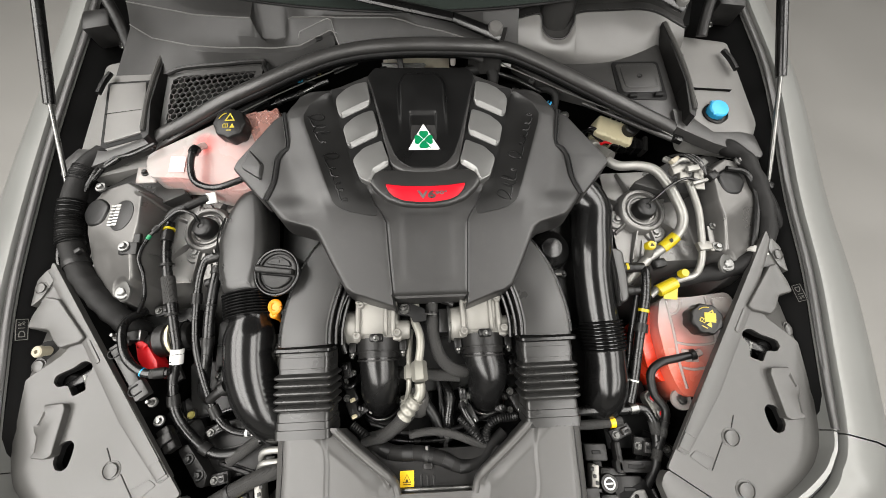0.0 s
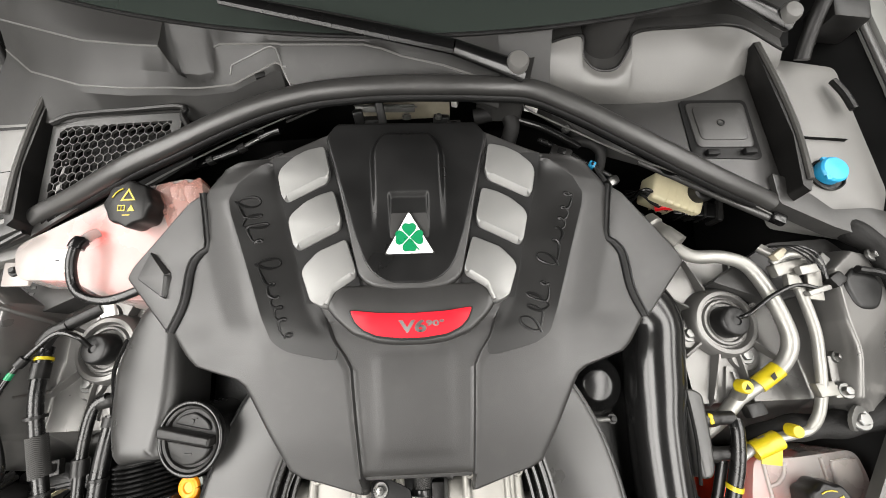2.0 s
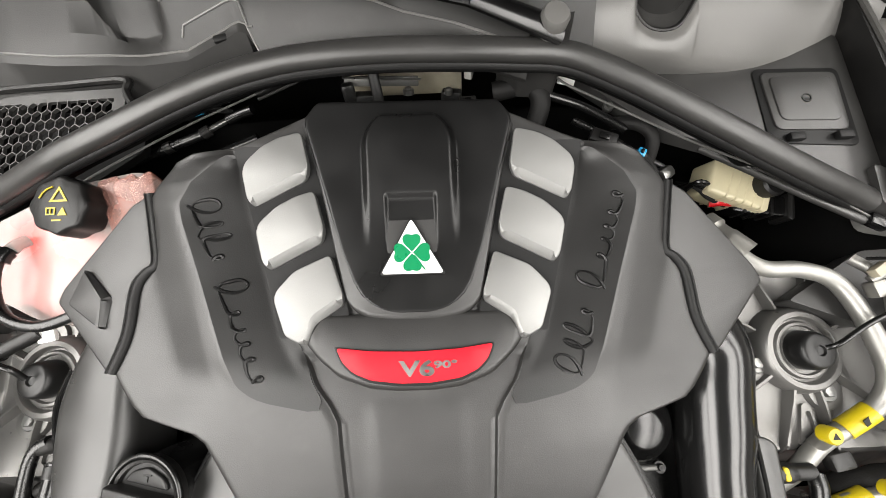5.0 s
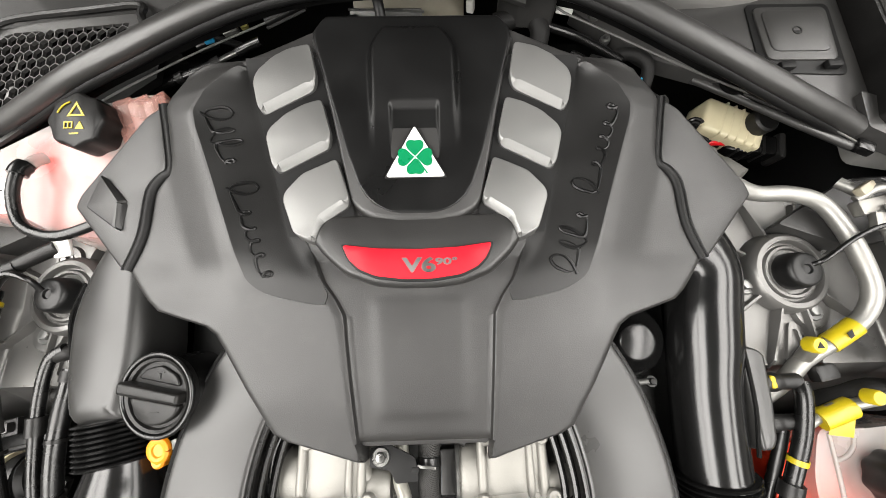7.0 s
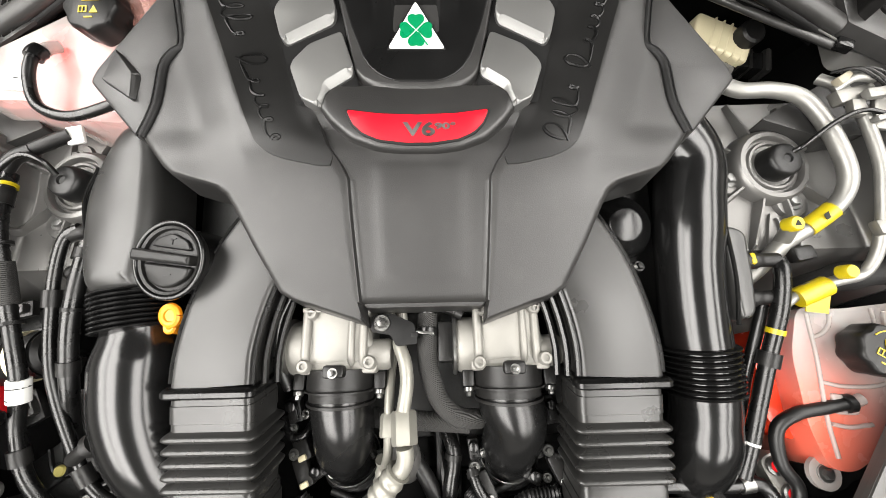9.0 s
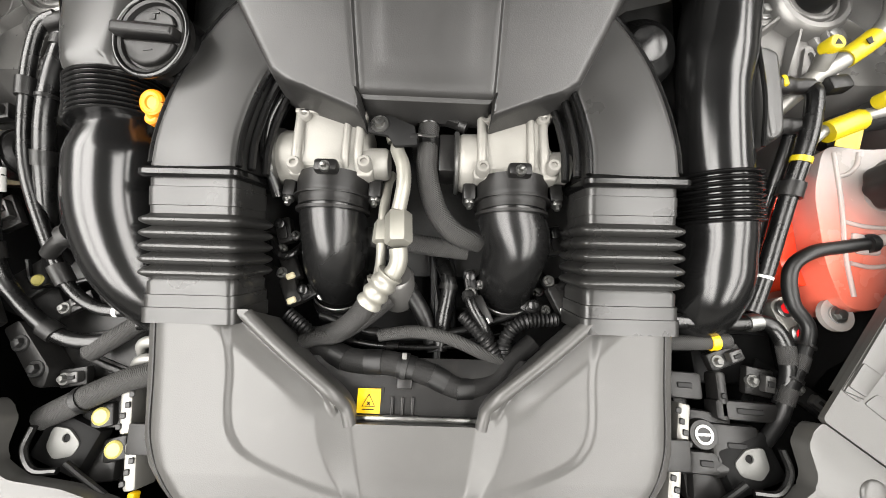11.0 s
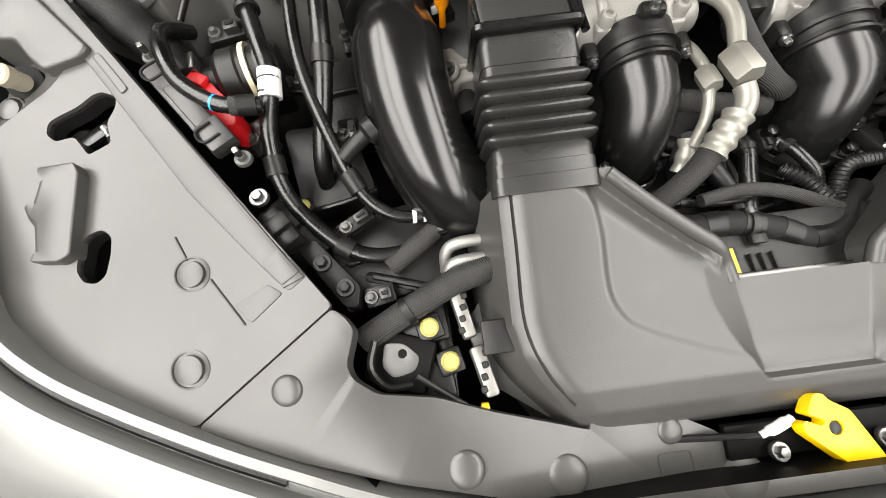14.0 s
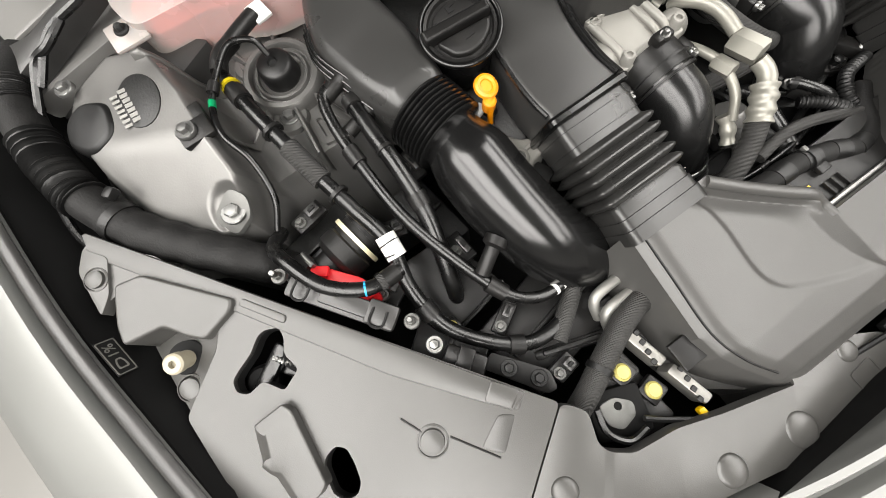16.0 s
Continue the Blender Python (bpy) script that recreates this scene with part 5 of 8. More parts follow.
right_pipe = turbo_pipe([(0.300, 0.44, 0.895), (0.338, 0.390, 0.876), (0.332, 0.330, 0.866), (0.322, 0.250, 0.852), (0.320, 0.180, 0.838), (0.322, 0.135, 0.828), (0.324, 0.085, 0.812), (0.322, 0.040, 0.785), (0.315, 0.015, 0.74), (0.31, 0.01, 0.70)], 1, lambda u: 0.0365 + 0.003 * ease((0.4 - u) / 0.1) + 0.003 * ease((u - 0.72) / 0.06), ((0.3205, 0.160, 0.834), (0.323, 0.112, 0.821), 0.0430))
part("flat_flank", pad(rounded([(0.352, 0.292), (0.366, 0.291), (0.377, 0.284), (0.376, 0.236), (0.372, 0.196), (0.366, 0.187), (0.354, 0.186)], 0.006, 4), slope(0.850, 0.12), 0.05, 0.004), DUCT, right_pipe)
part("pipe_seam", tube([(0.352, 0.340, 0.892), (0.354, 0.290, 0.886), (0.355, 0.230, 0.878), (0.352, 0.180, 0.866)], 0.0022, 8, 5), SATIN, right_pipe)

# ---- oil filler and dipstick ----
oil = thing("oil_filler_cap", (-0.272, 0.258, 0.90), "round black plastic oil filler cap with a grip bar", "oil cap")
m = pose(-0.272, 0.259, 0.914, 14, -6, -8)
part("cap", lathe([(0.030, -0.016), (0.0385, -0.012), (0.0395, -0.002), (0.0375, 0.0015), (0.0345, 0.0005), (0.033, -0.003), (0.001, -0.002)], m, 48), PLASTIC, oil)
part("rim", tube([m @ Vector((0.0412 * math.cos(a), 0.0412 * math.sin(a), 0.0005)) for a in [i * math.pi / 24 for i in range(49)]], 0.0028, 10, 2), GLOSS, oil, "glossy round rim")
bar = rounded([(-0.0400, 0.0105), (0.0330, 0.0065), (0.0330, -0.0045), (-0.0400, -0.0025)], 0.003, 3)
grip = pad(bar, slope(0.0105), 0.014, 0.0035)
grip.transform(m)
part("grip", grip, PLASTIC, oil, "raised grip bar")
low = pad(rounded([(-0.031, -0.004), (0.031, -0.006), (0.026, -0.018), (0.012, -0.028), (-0.004, -0.031), (-0.020, -0.025)], 0.006, 4), slope(0.0035), 0.008, 0.0035)
low.transform(m)
part("lower_dome", low, PLASTIC, oil)
up = pad(rounded([(-0.026, 0.014), (0.026, 0.011), (0.020, 0.022), (0.0, 0.030), (-0.018, 0.024)], 0.005, 4), slope(0.0005), 0.005, 0.002)
up.transform(m)
part("upper_dome", up, PLASTIC, oil)
part("oil_mark", block(0.010, 0.0012, 0.0008, m @ pose(0.001, 0.023, 0.0010, 0, 0, 8), 0), RUBBER, oil)
part("oil_mark", block(0.006, 0.005, 0.0008, m @ pose(-0.001, 0.0195, 0.0010), 0), RUBBER, oil)
part("oil_mark", block(0.010, 0.0012, 0.0008, m @ pose(0.003, -0.016, 0.0038, 0, 0, 8), 0), RUBBER, oil)
part("neck", lathe([(0.036, -0.06), (0.037, -0.030), (0.034, -0.012)], m, 28), GLOSS, oil)

dip = thing("dipstick", (-0.277, 0.203, 0.86), "bright orange dipstick handle", "dipstick")
part("ring", tube([(-0.280 + 0.0090 * math.cos(a), 0.2045 + 0.0095 * math.sin(a), 0.883 + 0.003 * math.sin(a)) for a in [i * 2 * math.pi / 10 for i in range(11)]], 0.0042, 8, 3), ORANGE, dip)
part("web", lathe([(0.0088, -0.0015), (0.0088, 0.0015)], pose(-0.280, 0.2045, 0.883, 17), 16), ORANGE, dip)
part("stem", tube([(-0.282, 0.197, 0.880), (-0.284, 0.192, 0.870), (-0.284, 0.190, 0.84)], lambda u: 0.0050 if u < 0.5 else 0.0035, 10, 4), ORANGE, dip)
part("collar", lathe([(0.0065, -0.012), (0.0075, -0.008), (0.0075, 0.004), (0.0055, 0.006)], pose(-0.284, 0.193, 0.872, 10), 14), ORANGE, dip)

pump = thing("oil_pump_housing", (-0.28, 0.12, 0.80), "small cast pump housing with bolts and green connector", "pump")
part("housing", pad(rounded([(-0.2986, 0.1662), (-0.2773, 0.1718), (-0.2650, 0.1543), (-0.2422, 0.1453), (-0.2513, 0.1283), (-0.2738, 0.1243), (-0.2858, 0.1018), (-0.3022, 0.1076), (-0.3057, 0.1351)], 0.005, 3), slope(0.832), 0.05, 0.004), CAST, pump)
part("boss", lathe([(0.013, -0.01), (0.0125, 0.004), (0.0105, 0.006), (0.0085, 0.0065), (0.0080, 0.004)], pose(-0.2856, 0.1368, 0.833, 12, -8), 20), CAST, pump)
bolt("bolt", (-0.2856, 0.1368, 0.838), pump, 0.0048)
part("rib", tube([(-0.2422, 0.1453, 0.833), (-0.2856, 0.1368, 0.834), (-0.3022, 0.1076, 0.832)], 0.0032, 8, 4), CAST, pump)
part("side_plug", lathe([(0.0065, -0.012), (0.0070, 0.0), (0.0050, 0.003), (0.001, 0.0034)], pose(-0.3081, 0.1899, 0.842, 10, 10), 14), DULL, pump)
part("lower_body", block(0.040, 0.060, 0.030, pose(-0.2816, 0.1248, 0.805, 0, 0, 20), 0.008), IRON, pump)
part("green_plug", block(0.006, 0.012, 0.006, pose(-0.3142, 0.1542, 0.838, 0, 0, 30), 0.002), GREEN, pump, "green connector tab")
part("white_tag", block(0.014, 0.010, 0.008, pose(-0.2886, 0.2052, 0.850, 0, 0, 20), 0.001), PAPER, pump, "white tag")
part("tag_plug", block(0.012, 0.018, 0.012, pose(-0.2786, 0.2012, 0.846, 0, 0, 20), 0.002), PLASTIC, pump)


# ---- strut towers ----
SHAPE = [(0.672, 0.430), (0.645, 0.462), (0.585, 0.474), (0.536, 0.442), (0.526, 0.366), (0.528, 0.262), (0.556, 0.218), (0.605, 0.230), (0.650, 0.290), (0.668, 0.359)]


def depth_in(x, y, shape):
    """How far a point lies inside a closed outline (minus: outside)."""
    best, ok = 9.0, False
    for i in range(len(shape)):
        (x1, y1), (x2, y2) = shape[i - 1], shape[i]
        t = min(1.0, max(0.0, ((x - x1) * (x2 - x1) + (y - y1) * (y2 - y1)) / ((x2 - x1) ** 2 + (y2 - y1) ** 2)))
        best = min(best, math.hypot(x - x1 - t * (x2 - x1), y - y1 - t * (y2 - y1)))
        if (y1 > y) != (y2 > y) and x < (x2 - x1) * (y - y1) / (y2 - y1) + x1:
            ok = not ok
    return best if ok else -best


def tower_top(x, y):
    d = (x - 0.665) * 0.54 - (y - 0.385) * 0.842
    front = -0.56 * d - 6.0 * max(0.0, d - 0.055) ** 2 if d > 0 else -0.10 * d
    d2 = max(0.0, 0.012 - abs(d))
    return 0.921 + front - 9.0 * d2 * d2 + 0.10 * (0.59 - x) - 3.0 * max(0.0, x - 0.63) ** 2


def tower_height(x, y, inset=0.0):
    low = 0.852 + 0.06 * (y - 0.30) - 2.5 * max(0.0, 0.272 - y)
    # dished floor round the strut
    low -= 0.010 * ease((0.036 - math.hypot(x - 0.447, y - 0.378)) / 0.003)
    k = ease((depth_in(x - inset, y, SHAPE) + 0.010) / 0.026)
    up = tower_top(x, y)
    up -= 0.006 * ease((0.026 - math.hypot(x - 0.567, y - 0.246)) / 0.008)
    return low + (max(up, low) - low) * k


def web(a, b, wide, high, top):
    """A cast rib with a rounded back from a to b, standing on the casting."""
    a, b = Vector(a), Vector(b)
    d = (b - a).normalized()
    n = Vector((-d.y, d.x))
    rows = []
    for k in range(9):
        p = a + (b - a) * k / 8
        z = top(p.x, p.y)
        h = high * min(1.0, 1.15 - 0.65 * k / 8)
        rows.append([(p.x + n.x * u * wide, p.y + n.y * u * wide, z + v * h) for u, v in ((-1.5, -0.6), (-1.0, 0.0), (-0.62, 0.75), (-0.3, 1.0), (0.3, 1.0), (0.62, 0.75), (1.0, 0.0), (1.5, -0.6))])
    return strip(rows)


def strut_tower(s):
    g = thing("strut_tower", (0.54 * s, 0.33, 0.80), "grey cast aluminium strut tower", "strut tower", group="strut towers")
    hi = tower_top
    base = lambda x, y: tower_height(x, y, 0.026 if s > 0 else 0.0)
    cast = sheet_grid(lambda y: 0.384, lambda y: 0.684, 0.206, 0.482, 220, 200, base)
    ext = bmesh.ops.extrude_edge_only(cast, edges=[e for e in cast.edges if len(e.link_faces) == 1])
    for q in ext["geom"]:
        if isinstance(q, bmesh.types.BMVert):
            q.co.z -= 0.08
    part("casting", flip(cast, s), TOWER, g, sharp=60)
    c = Vector((0.447 * s, 0.378, 0.876))
    m = pose(*c, 8, 3 * s)
    part("strut_ring", lathe([(0.052, -0.030), (0.050, -0.010), (0.0475, -0.003), (0.044, 0.0005), (0.0385, 0.0010), (0.0370, -0.001), (0.0362, -0.006), (0.0362, -0.030)], m, 56, False), TOWER, g, "cast ring round the strut")
    for a, b, w in (((0.484, 0.398), (0.560, 0.432), 0.0045), ((0.470, 0.410), (0.486, 0.470), 0.0045), ((0.436, 0.416), (0.420, 0.478), 0.0045), ((0.412, 0.396), (0.386, 0.418), 0.0045), ((0.413, 0.356), (0.386, 0.336), 0.0045), ((0.430, 0.340), (0.404, 0.268), 0.0042), ((0.456, 0.338), (0.464, 0.262), 0.0042), ((0.480, 0.354), (0.530, 0.316), 0.0045)):
        part("web", flip(web(a, b, w, 0.013, base), s), TOWER, g)
    tri = rounded([(0.438, 0.320), (0.446, 0.320), (0.452, 0.276), (0.424, 0.276)], 0.005, 3)
    hole = rounded([(0.4395, 0.312), (0.445, 0.312), (0.4465, 0.284), (0.430, 0.284)], 0.004, 3)
    part("pocket_rim", flip(slab(tri, lambda x, y: base(x, y) + 0.004, 0.008, 0.0, [hole]), s), TOWER, g)
    for x, y in ((0.472, 0.428), (0.467, 0.332), (0.396, 0.366)):
        z = 0.862 + 0.04 * (y - 0.378)
        part("nut_boss", flip(lathe([(0.024, -0.020), (0.0215, -0.004), (0.0195, 0.0), (0.014, 0.0006)], pose(x, y, z, 5), 28), s), TOWER, g)
        bolt("nut", (x * s, y, z + 0.001), g, 0.0070, NUT)
    part("strut_dish", lathe([(0.0362, -0.030), (0.0362, -0.006), (0.0335, -0.0055), (0.0315, -0.002), (0.0285, -0.0018), (0.0270, -0.005), (0.0225, -0.0055), (0.0215, -0.002)], m, 48, False), TOWER, g, "stepped grey metal dish")
    part("strut_cap", lathe([(0.0225, -0.020), (0.0222, 0.002), (0.0212, 0.012), (0.0195, 0.0165), (0.0165, 0.0185), (0.006, 0.0190), (0.005, 0.0165), (0.001, 0.0160)], m, 36), RUBBER, g, "black rubber strut cap")
    bung = rounded([(0.636, 0.432), (0.608, 0.410), (0.617, 0.372), (0.650, 0.370), (0.672, 0.400), (0.664, 0.426)], 0.014, 5)
    bung = [(x - (0.032 if s > 0 else 0.0), y + (0.006 if s > 0 else 0.0)) for x, y in bung]
    part("round_bung", flip(pad(bung, lambda x, y: hi(x, y) + 0.004, 0.02, 0.006), s), RUBBER, g, "black rounded rubber bung")
    plate = rounded([(0.590, 0.256), (0.556, 0.264), (0.545, 0.246), (0.554, 0.232), (0.582, 0.232)], 0.008, 4)
    part("bolt_plate", flip(slab(plate, lambda x, y: hi(x, y) - 0.0035, 0.006, 0.001), s), DULL, g, "dark bolt plate")
    bolt("side_bolt", (0.567 * s, 0.246, hi(0.567, 0.246) - 0.003), g, 0.0080, NUT)
    return g, hi


tower_l, tower_hi = strut_tower(-1)
tower_r, tower_hi = strut_tower(1)
for g, out, z0 in ((tower_r, [(0.4330, 0.4336), (0.5355, 0.4894), (0.6226, 0.4922), (0.6604, 0.4480), (0.6280, 0.4196), (0.5077, 0.4017)], 0.872), (tower_l, [(-0.6761, 0.4639), (-0.6043, 0.5120), (-0.5408, 0.4988), (-0.4932, 0.4532), (-0.5423, 0.4291), (-0.6318, 0.4395)], 0.874)):
    part("rear_plate", slab(rounded(out, 0.006, 3), slope(z0, 0.05), 0.03, 0.004), COWL_DIM, g, "dark grey rear plate of the casting")
    cx, cy = sum(p[0] for p in out) / len(out), sum(p[1] for p in out) / len(out)
    for k in range(3):
        for j in range(5):
            x, y = cx + 0.0095 * (j - 2), cy + 0.010 * (k - 1) - 0.002 * j
            part("embossed_bar", block(0.0070, 0.0045, 0.0012, pose(x, y, z0 + 0.05 * y + 0.0003, 3), 0.0004, 1), TRIM, g)
lab = thing("tower_label", (-0.578, 0.386, 0.94), "dark oval casting mark with pale unreadable print on the strut tower", "label")
out = [(-0.580 + 0.024 * math.cos(a), 0.386 + 0.032 * math.sin(a)) for a in [i * math.pi / 12 for i in range(24)]]
part("patch", slab(out, lambda x, y: tower_hi(-x, y) + 0.0012, 0.004, 0.0008), IRON, lab)
for k in range(2):
    for j in range(7):
        x, y = -0.6005 + 0.0105 * k, 0.3675 + 0.0066 * j
        part("print_bar", block(0.0085, 0.0034 + 0.0012 * ((j * 3 + k) % 3), 0.0006, pose(x, y, tower_hi(-x, y) + 0.0018, 8, 6), 0), PIPE, lab)
clip = thing("cable_clip", (-0.548, 0.315, 0.93), "black plastic cable clip bolted to the tower", "clip")
part("clip_body", block(0.034, 0.024, 0.010, pose(-0.547, 0.316, 0.922, 12), 0.003), PLASTIC, clip)
part("clip_arm", block(0.016, 0.030, 0.008, pose(-0.538, 0.330, 0.922, 12), 0.002), PLASTIC, clip)
bolt("nut", (-0.553, 0.318, 0.929), clip, 0.0062, NUT)

# ---- coolant header tank ----
tank = thing("coolant_tank", (-0.43, 0.50, 0.87), "milky plastic coolant tank with pink coolant inside", "coolant tank")
out = rounded([(-0.548, 0.466), (-0.556, 0.512), (-0.470, 0.552), (-0.400, 0.585), (-0.315, 0.600), (-0.285, 0.585), (-0.285, 0.475), (-0.350, 0.430), (-0.420, 0.436), (-0.470, 0.462)], 0.018, 5)
part("tank", slab(out, slope(0.820, 0.25, 0.0), 0.060, 0.012, (), 4, 0.0), MILKY_LEFT, tank)
for k in range(3):
    part("moulded_step", slab(rounded([(-0.36 + 0.022 * k, 0.585 - 0.004 * k), (-0.335 + 0.022 * k, 0.592), (-0.318 + 0.020 * k, 0.53), (-0.335 + 0.020 * k, 0.52)], 0.006, 3), slope(0.828 + 0.004 * k, 0.25), 0.02, 0.004, (), 3), MILKY_RED, tank)
part("coolant", slab([(-0.415 + (x + 0.415) * 0.94, 0.51 + (y - 0.51) * 0.94) for x, y in out], slope(0.800, 0.25, 0.0), 0.036, 0.0), PINK, tank, "pink coolant")
part("neck", lathe([(0.020, -0.04), (0.020, 0.0)], pose(-0.377, 0.552, 0.972, 10), 20), MILKY, tank)
lug = part("mounting_lug", block(0.040, 0.035, 0.006, pose(-0.558, 0.478, 0.928, 12), 0.003), MILKY, tank)
bolt("bolt", (-0.560, 0.482, 0.932), tank, 0.005, IRON)


def lobed_cap(parent, at, tilt, r, turn=0):
    m = pose(*at, tilt, 0, turn)
    rings = []
    for rr, z in ((0.96, -0.020), (1.0, -0.016), (1.0, 0.006), (0.95, 0.011), (0.88, 0.0125)):
        rings.append([m @ Vector(((r * rr * (1 + 0.045 * math.cos(8 * a))) * math.cos(a), (r * rr * (1 + 0.045 * math.cos(8 * a))) * math.sin(a), z)) for a in [i * 2 * math.pi / 64 for i in range(64)]])
    parent = part("cap", loft(rings), PLASTIC, parent, "black lobed cap with yellow warning symbols")
    tri = slab([(0.012, 0.003), (-0.008, 0.003), (0.002, 0.020)], slope(0.0134), 0.0006, 0, [[(0.0085, 0.005), (-0.0045, 0.005), (0.002, 0.016)]])
    tri.transform(m)
    part("warning_triangle", tri, LIME, parent, "yellow symbol")
    tri = slab([(0.012, -0.012), (0.002, -0.012), (0.007, -0.003)], slope(0.0134), 0.0006)
    tri.transform(m)
    part("small_triangle", tri, LIME, parent, "yellow symbol")
    bk = slab([(-0.011, -0.011), (-0.001, -0.011), (-0.001, -0.003), (-0.011, -0.003)], slope(0.0134), 0.0006, 0, [[(-0.0098, -0.0098), (-0.0065, -0.0098), (-0.0065, -0.0042), (-0.0098, -0.0042)], [(-0.0055, -0.0098), (-0.0022, -0.0098), (-0.0022, -0.0042), (-0.0055, -0.0042)]])
    bk.transform(m)
    part("book_symbol", bk, LIME, parent, "yellow symbol")
    arc = [m @ Vector((0.0205 * math.cos(radians(a)), 0.0205 * math.sin(radians(a)), 0.0132)) for a in (105, 122, 140, 158)]
    part("arrow_arc", tube(arc, 0.0008, 6, 3), LIME, parent, "yellow symbol")
    part("print_bar", block(0.010, 0.0016, 0.0006, m @ pose(0.001, -0.017, 0.0130), 0), LIME, parent, "yellow print")
    return parent


lobed_cap(tank, (-0.377, 0.552, 0.978), 14, 0.0315)
tg = thing("tank_label", (-0.489, 0.488, 0.965), "small white paper label on the coolant tank", "label")
mt = Matrix.Translation((-0.490, 0.489, 0.9445)) @ pose(0, 0, 0, 14, 0, -4)
part("paper", block(0.030, 0.032, 0.0008, mt, 0), PAPER, tg)
part("print_bar", block(0.018, 0.018, 0.0004, mt @ pose(0, 0, 0.0006), 0), BADGE, tg)
part("ink_bar", block(0.006, 0.002, 0.0004, mt @ pose(0, 0.0, 0.0010), 0), INK, tg)
ov = thing("overflow_hose", (-0.43, 0.47, 0.95), "thin black overflow hose on the coolant tank", "hose")
part("hose", tube([(-0.443, 0.512, 0.962), (-0.447, 0.500, 0.968), (-0.449, 0.470, 0.962), (-0.440, 0.440, 0.950), (-0.405, 0.428, 0.945), (-0.365, 0.440, 0.945), (-0.33, 0.46, 0.945)], 0.0062, 10, 6), HOSE, ov)
part("spring_clip", tube([(-0.4445, 0.508, 0.965), (-0.446, 0.502, 0.967), (-0.447, 0.495, 0.967)], 0.0095, 12, 3), GLOSS, ov)
part("nipple", tube([(-0.438, 0.525, 0.955), (-0.441, 0.518, 0.960), (-0.443, 0.510, 0.963)], 0.007, 10, 3), MILKY, ov, "milky nipple")
wt = thing("white_tag", (-0.431, 0.427, 0.905), "white paper flag on a cable", "tag")
part("flag", block(0.020, 0.022, 0.005, pose(-0.428, 0.427, 0.912, 20, 0, 10), 0.001), PAPER, wt)

# ---- thick loom along the fender, hoses and leads ----
loom = thing("wiring_loom", (-0.67, 0.36, 0.90), "thick taped and corrugated wiring loom", "wiring loom", group="fender looms")
LOOM = [(-0.672, 0.548, 0.920), (-0.690, 0.505, 0.926), (-0.696, 0.455, 0.922), (-0.695, 0.405, 0.913), (-0.688, 0.355, 0.902), (-0.668, 0.305, 0.890)]
part("smooth_tape", tube(LOOM, 0.0195, 18, 8), TAPE, loom, "smooth black tape")
part("conduit", ribbed([(-0.696, 0.428, 0.9178), (-0.694, 0.395, 0.911), (-0.688, 0.355, 0.902), (-0.684, 0.343, 0.899)], 0.0208, 0.0046, 0.0022, 18), RUBBER, loom)
part("conduit", ribbed([(-0.6915, 0.502, 0.9258), (-0.694, 0.487, 0.925), (-0.6955, 0.472, 0.9238)], 0.0200, 0.0034, 0.0016, 18), RUBBER, loom)
part("tape", tube([(-0.672, 0.315, 0.892), (-0.655, 0.285, 0.884), (-0.628, 0.252, 0.874), (-0.600, 0.222, 0.860), (-0.575, 0.198, 0.838), (-0.560, 0.185, 0.80)], lambda u: 0.0205 + 0.0010 * math.sin(43 * u), 18, 8), TAPE, loom, "black cloth tape")
part("cable_tie", tube([(-0.669, 0.309, 0.890), (-0.667, 0.305, 0.889), (-0.665, 0.301, 0.888)], 0.0222, 18, 2), RUBBER, loom)
part("tie_head", block(0.012, 0.010, 0.010, pose(-0.652, 0.322, 0.910, 0, 0, 40), 0.002), RUBBER, loom)
for k, pts in enumerate(([(-0.700, 0.47, 0.91), (-0.712, 0.40, 0.90), (-0.716, 0.33, 0.885), (-0.700, 0.285, 0.875)], [(-0.60, 0.50, 0.955), (-0.625, 0.485, 0.95), (-0.650, 0.49, 0.94), (-0.68, 0.45, 0.92)], [(-0.53, 0.525, 0.965), (-0.57, 0.505, 0.960), (-0.62, 0.50, 0.950), (-0.66, 0.47, 0.93)])):
    part("lead", tube(pts, 0.0042, 8, 6), HOSE, loom)


def hose(name, pts, r, label, mat=None, extra=(), group="", category="hose"):
    g = thing(name, pts[len(pts) // 2], label, category, group)
    part("hose", tube(pts, r, 12, 7), mat or HOSE, g)
    for kind, i, rr, ln, mm in extra:
        path = glide(pts, 12)
        k = int(i * (len(path) - 3)) + 1
        d = (path[k + 1] - path[k - 1]).normalized()
        part(kind, tube([path[k] - d * ln / 2, path[k], path[k] + d * ln / 2], rr, 12, 3), mm, g)
    return g


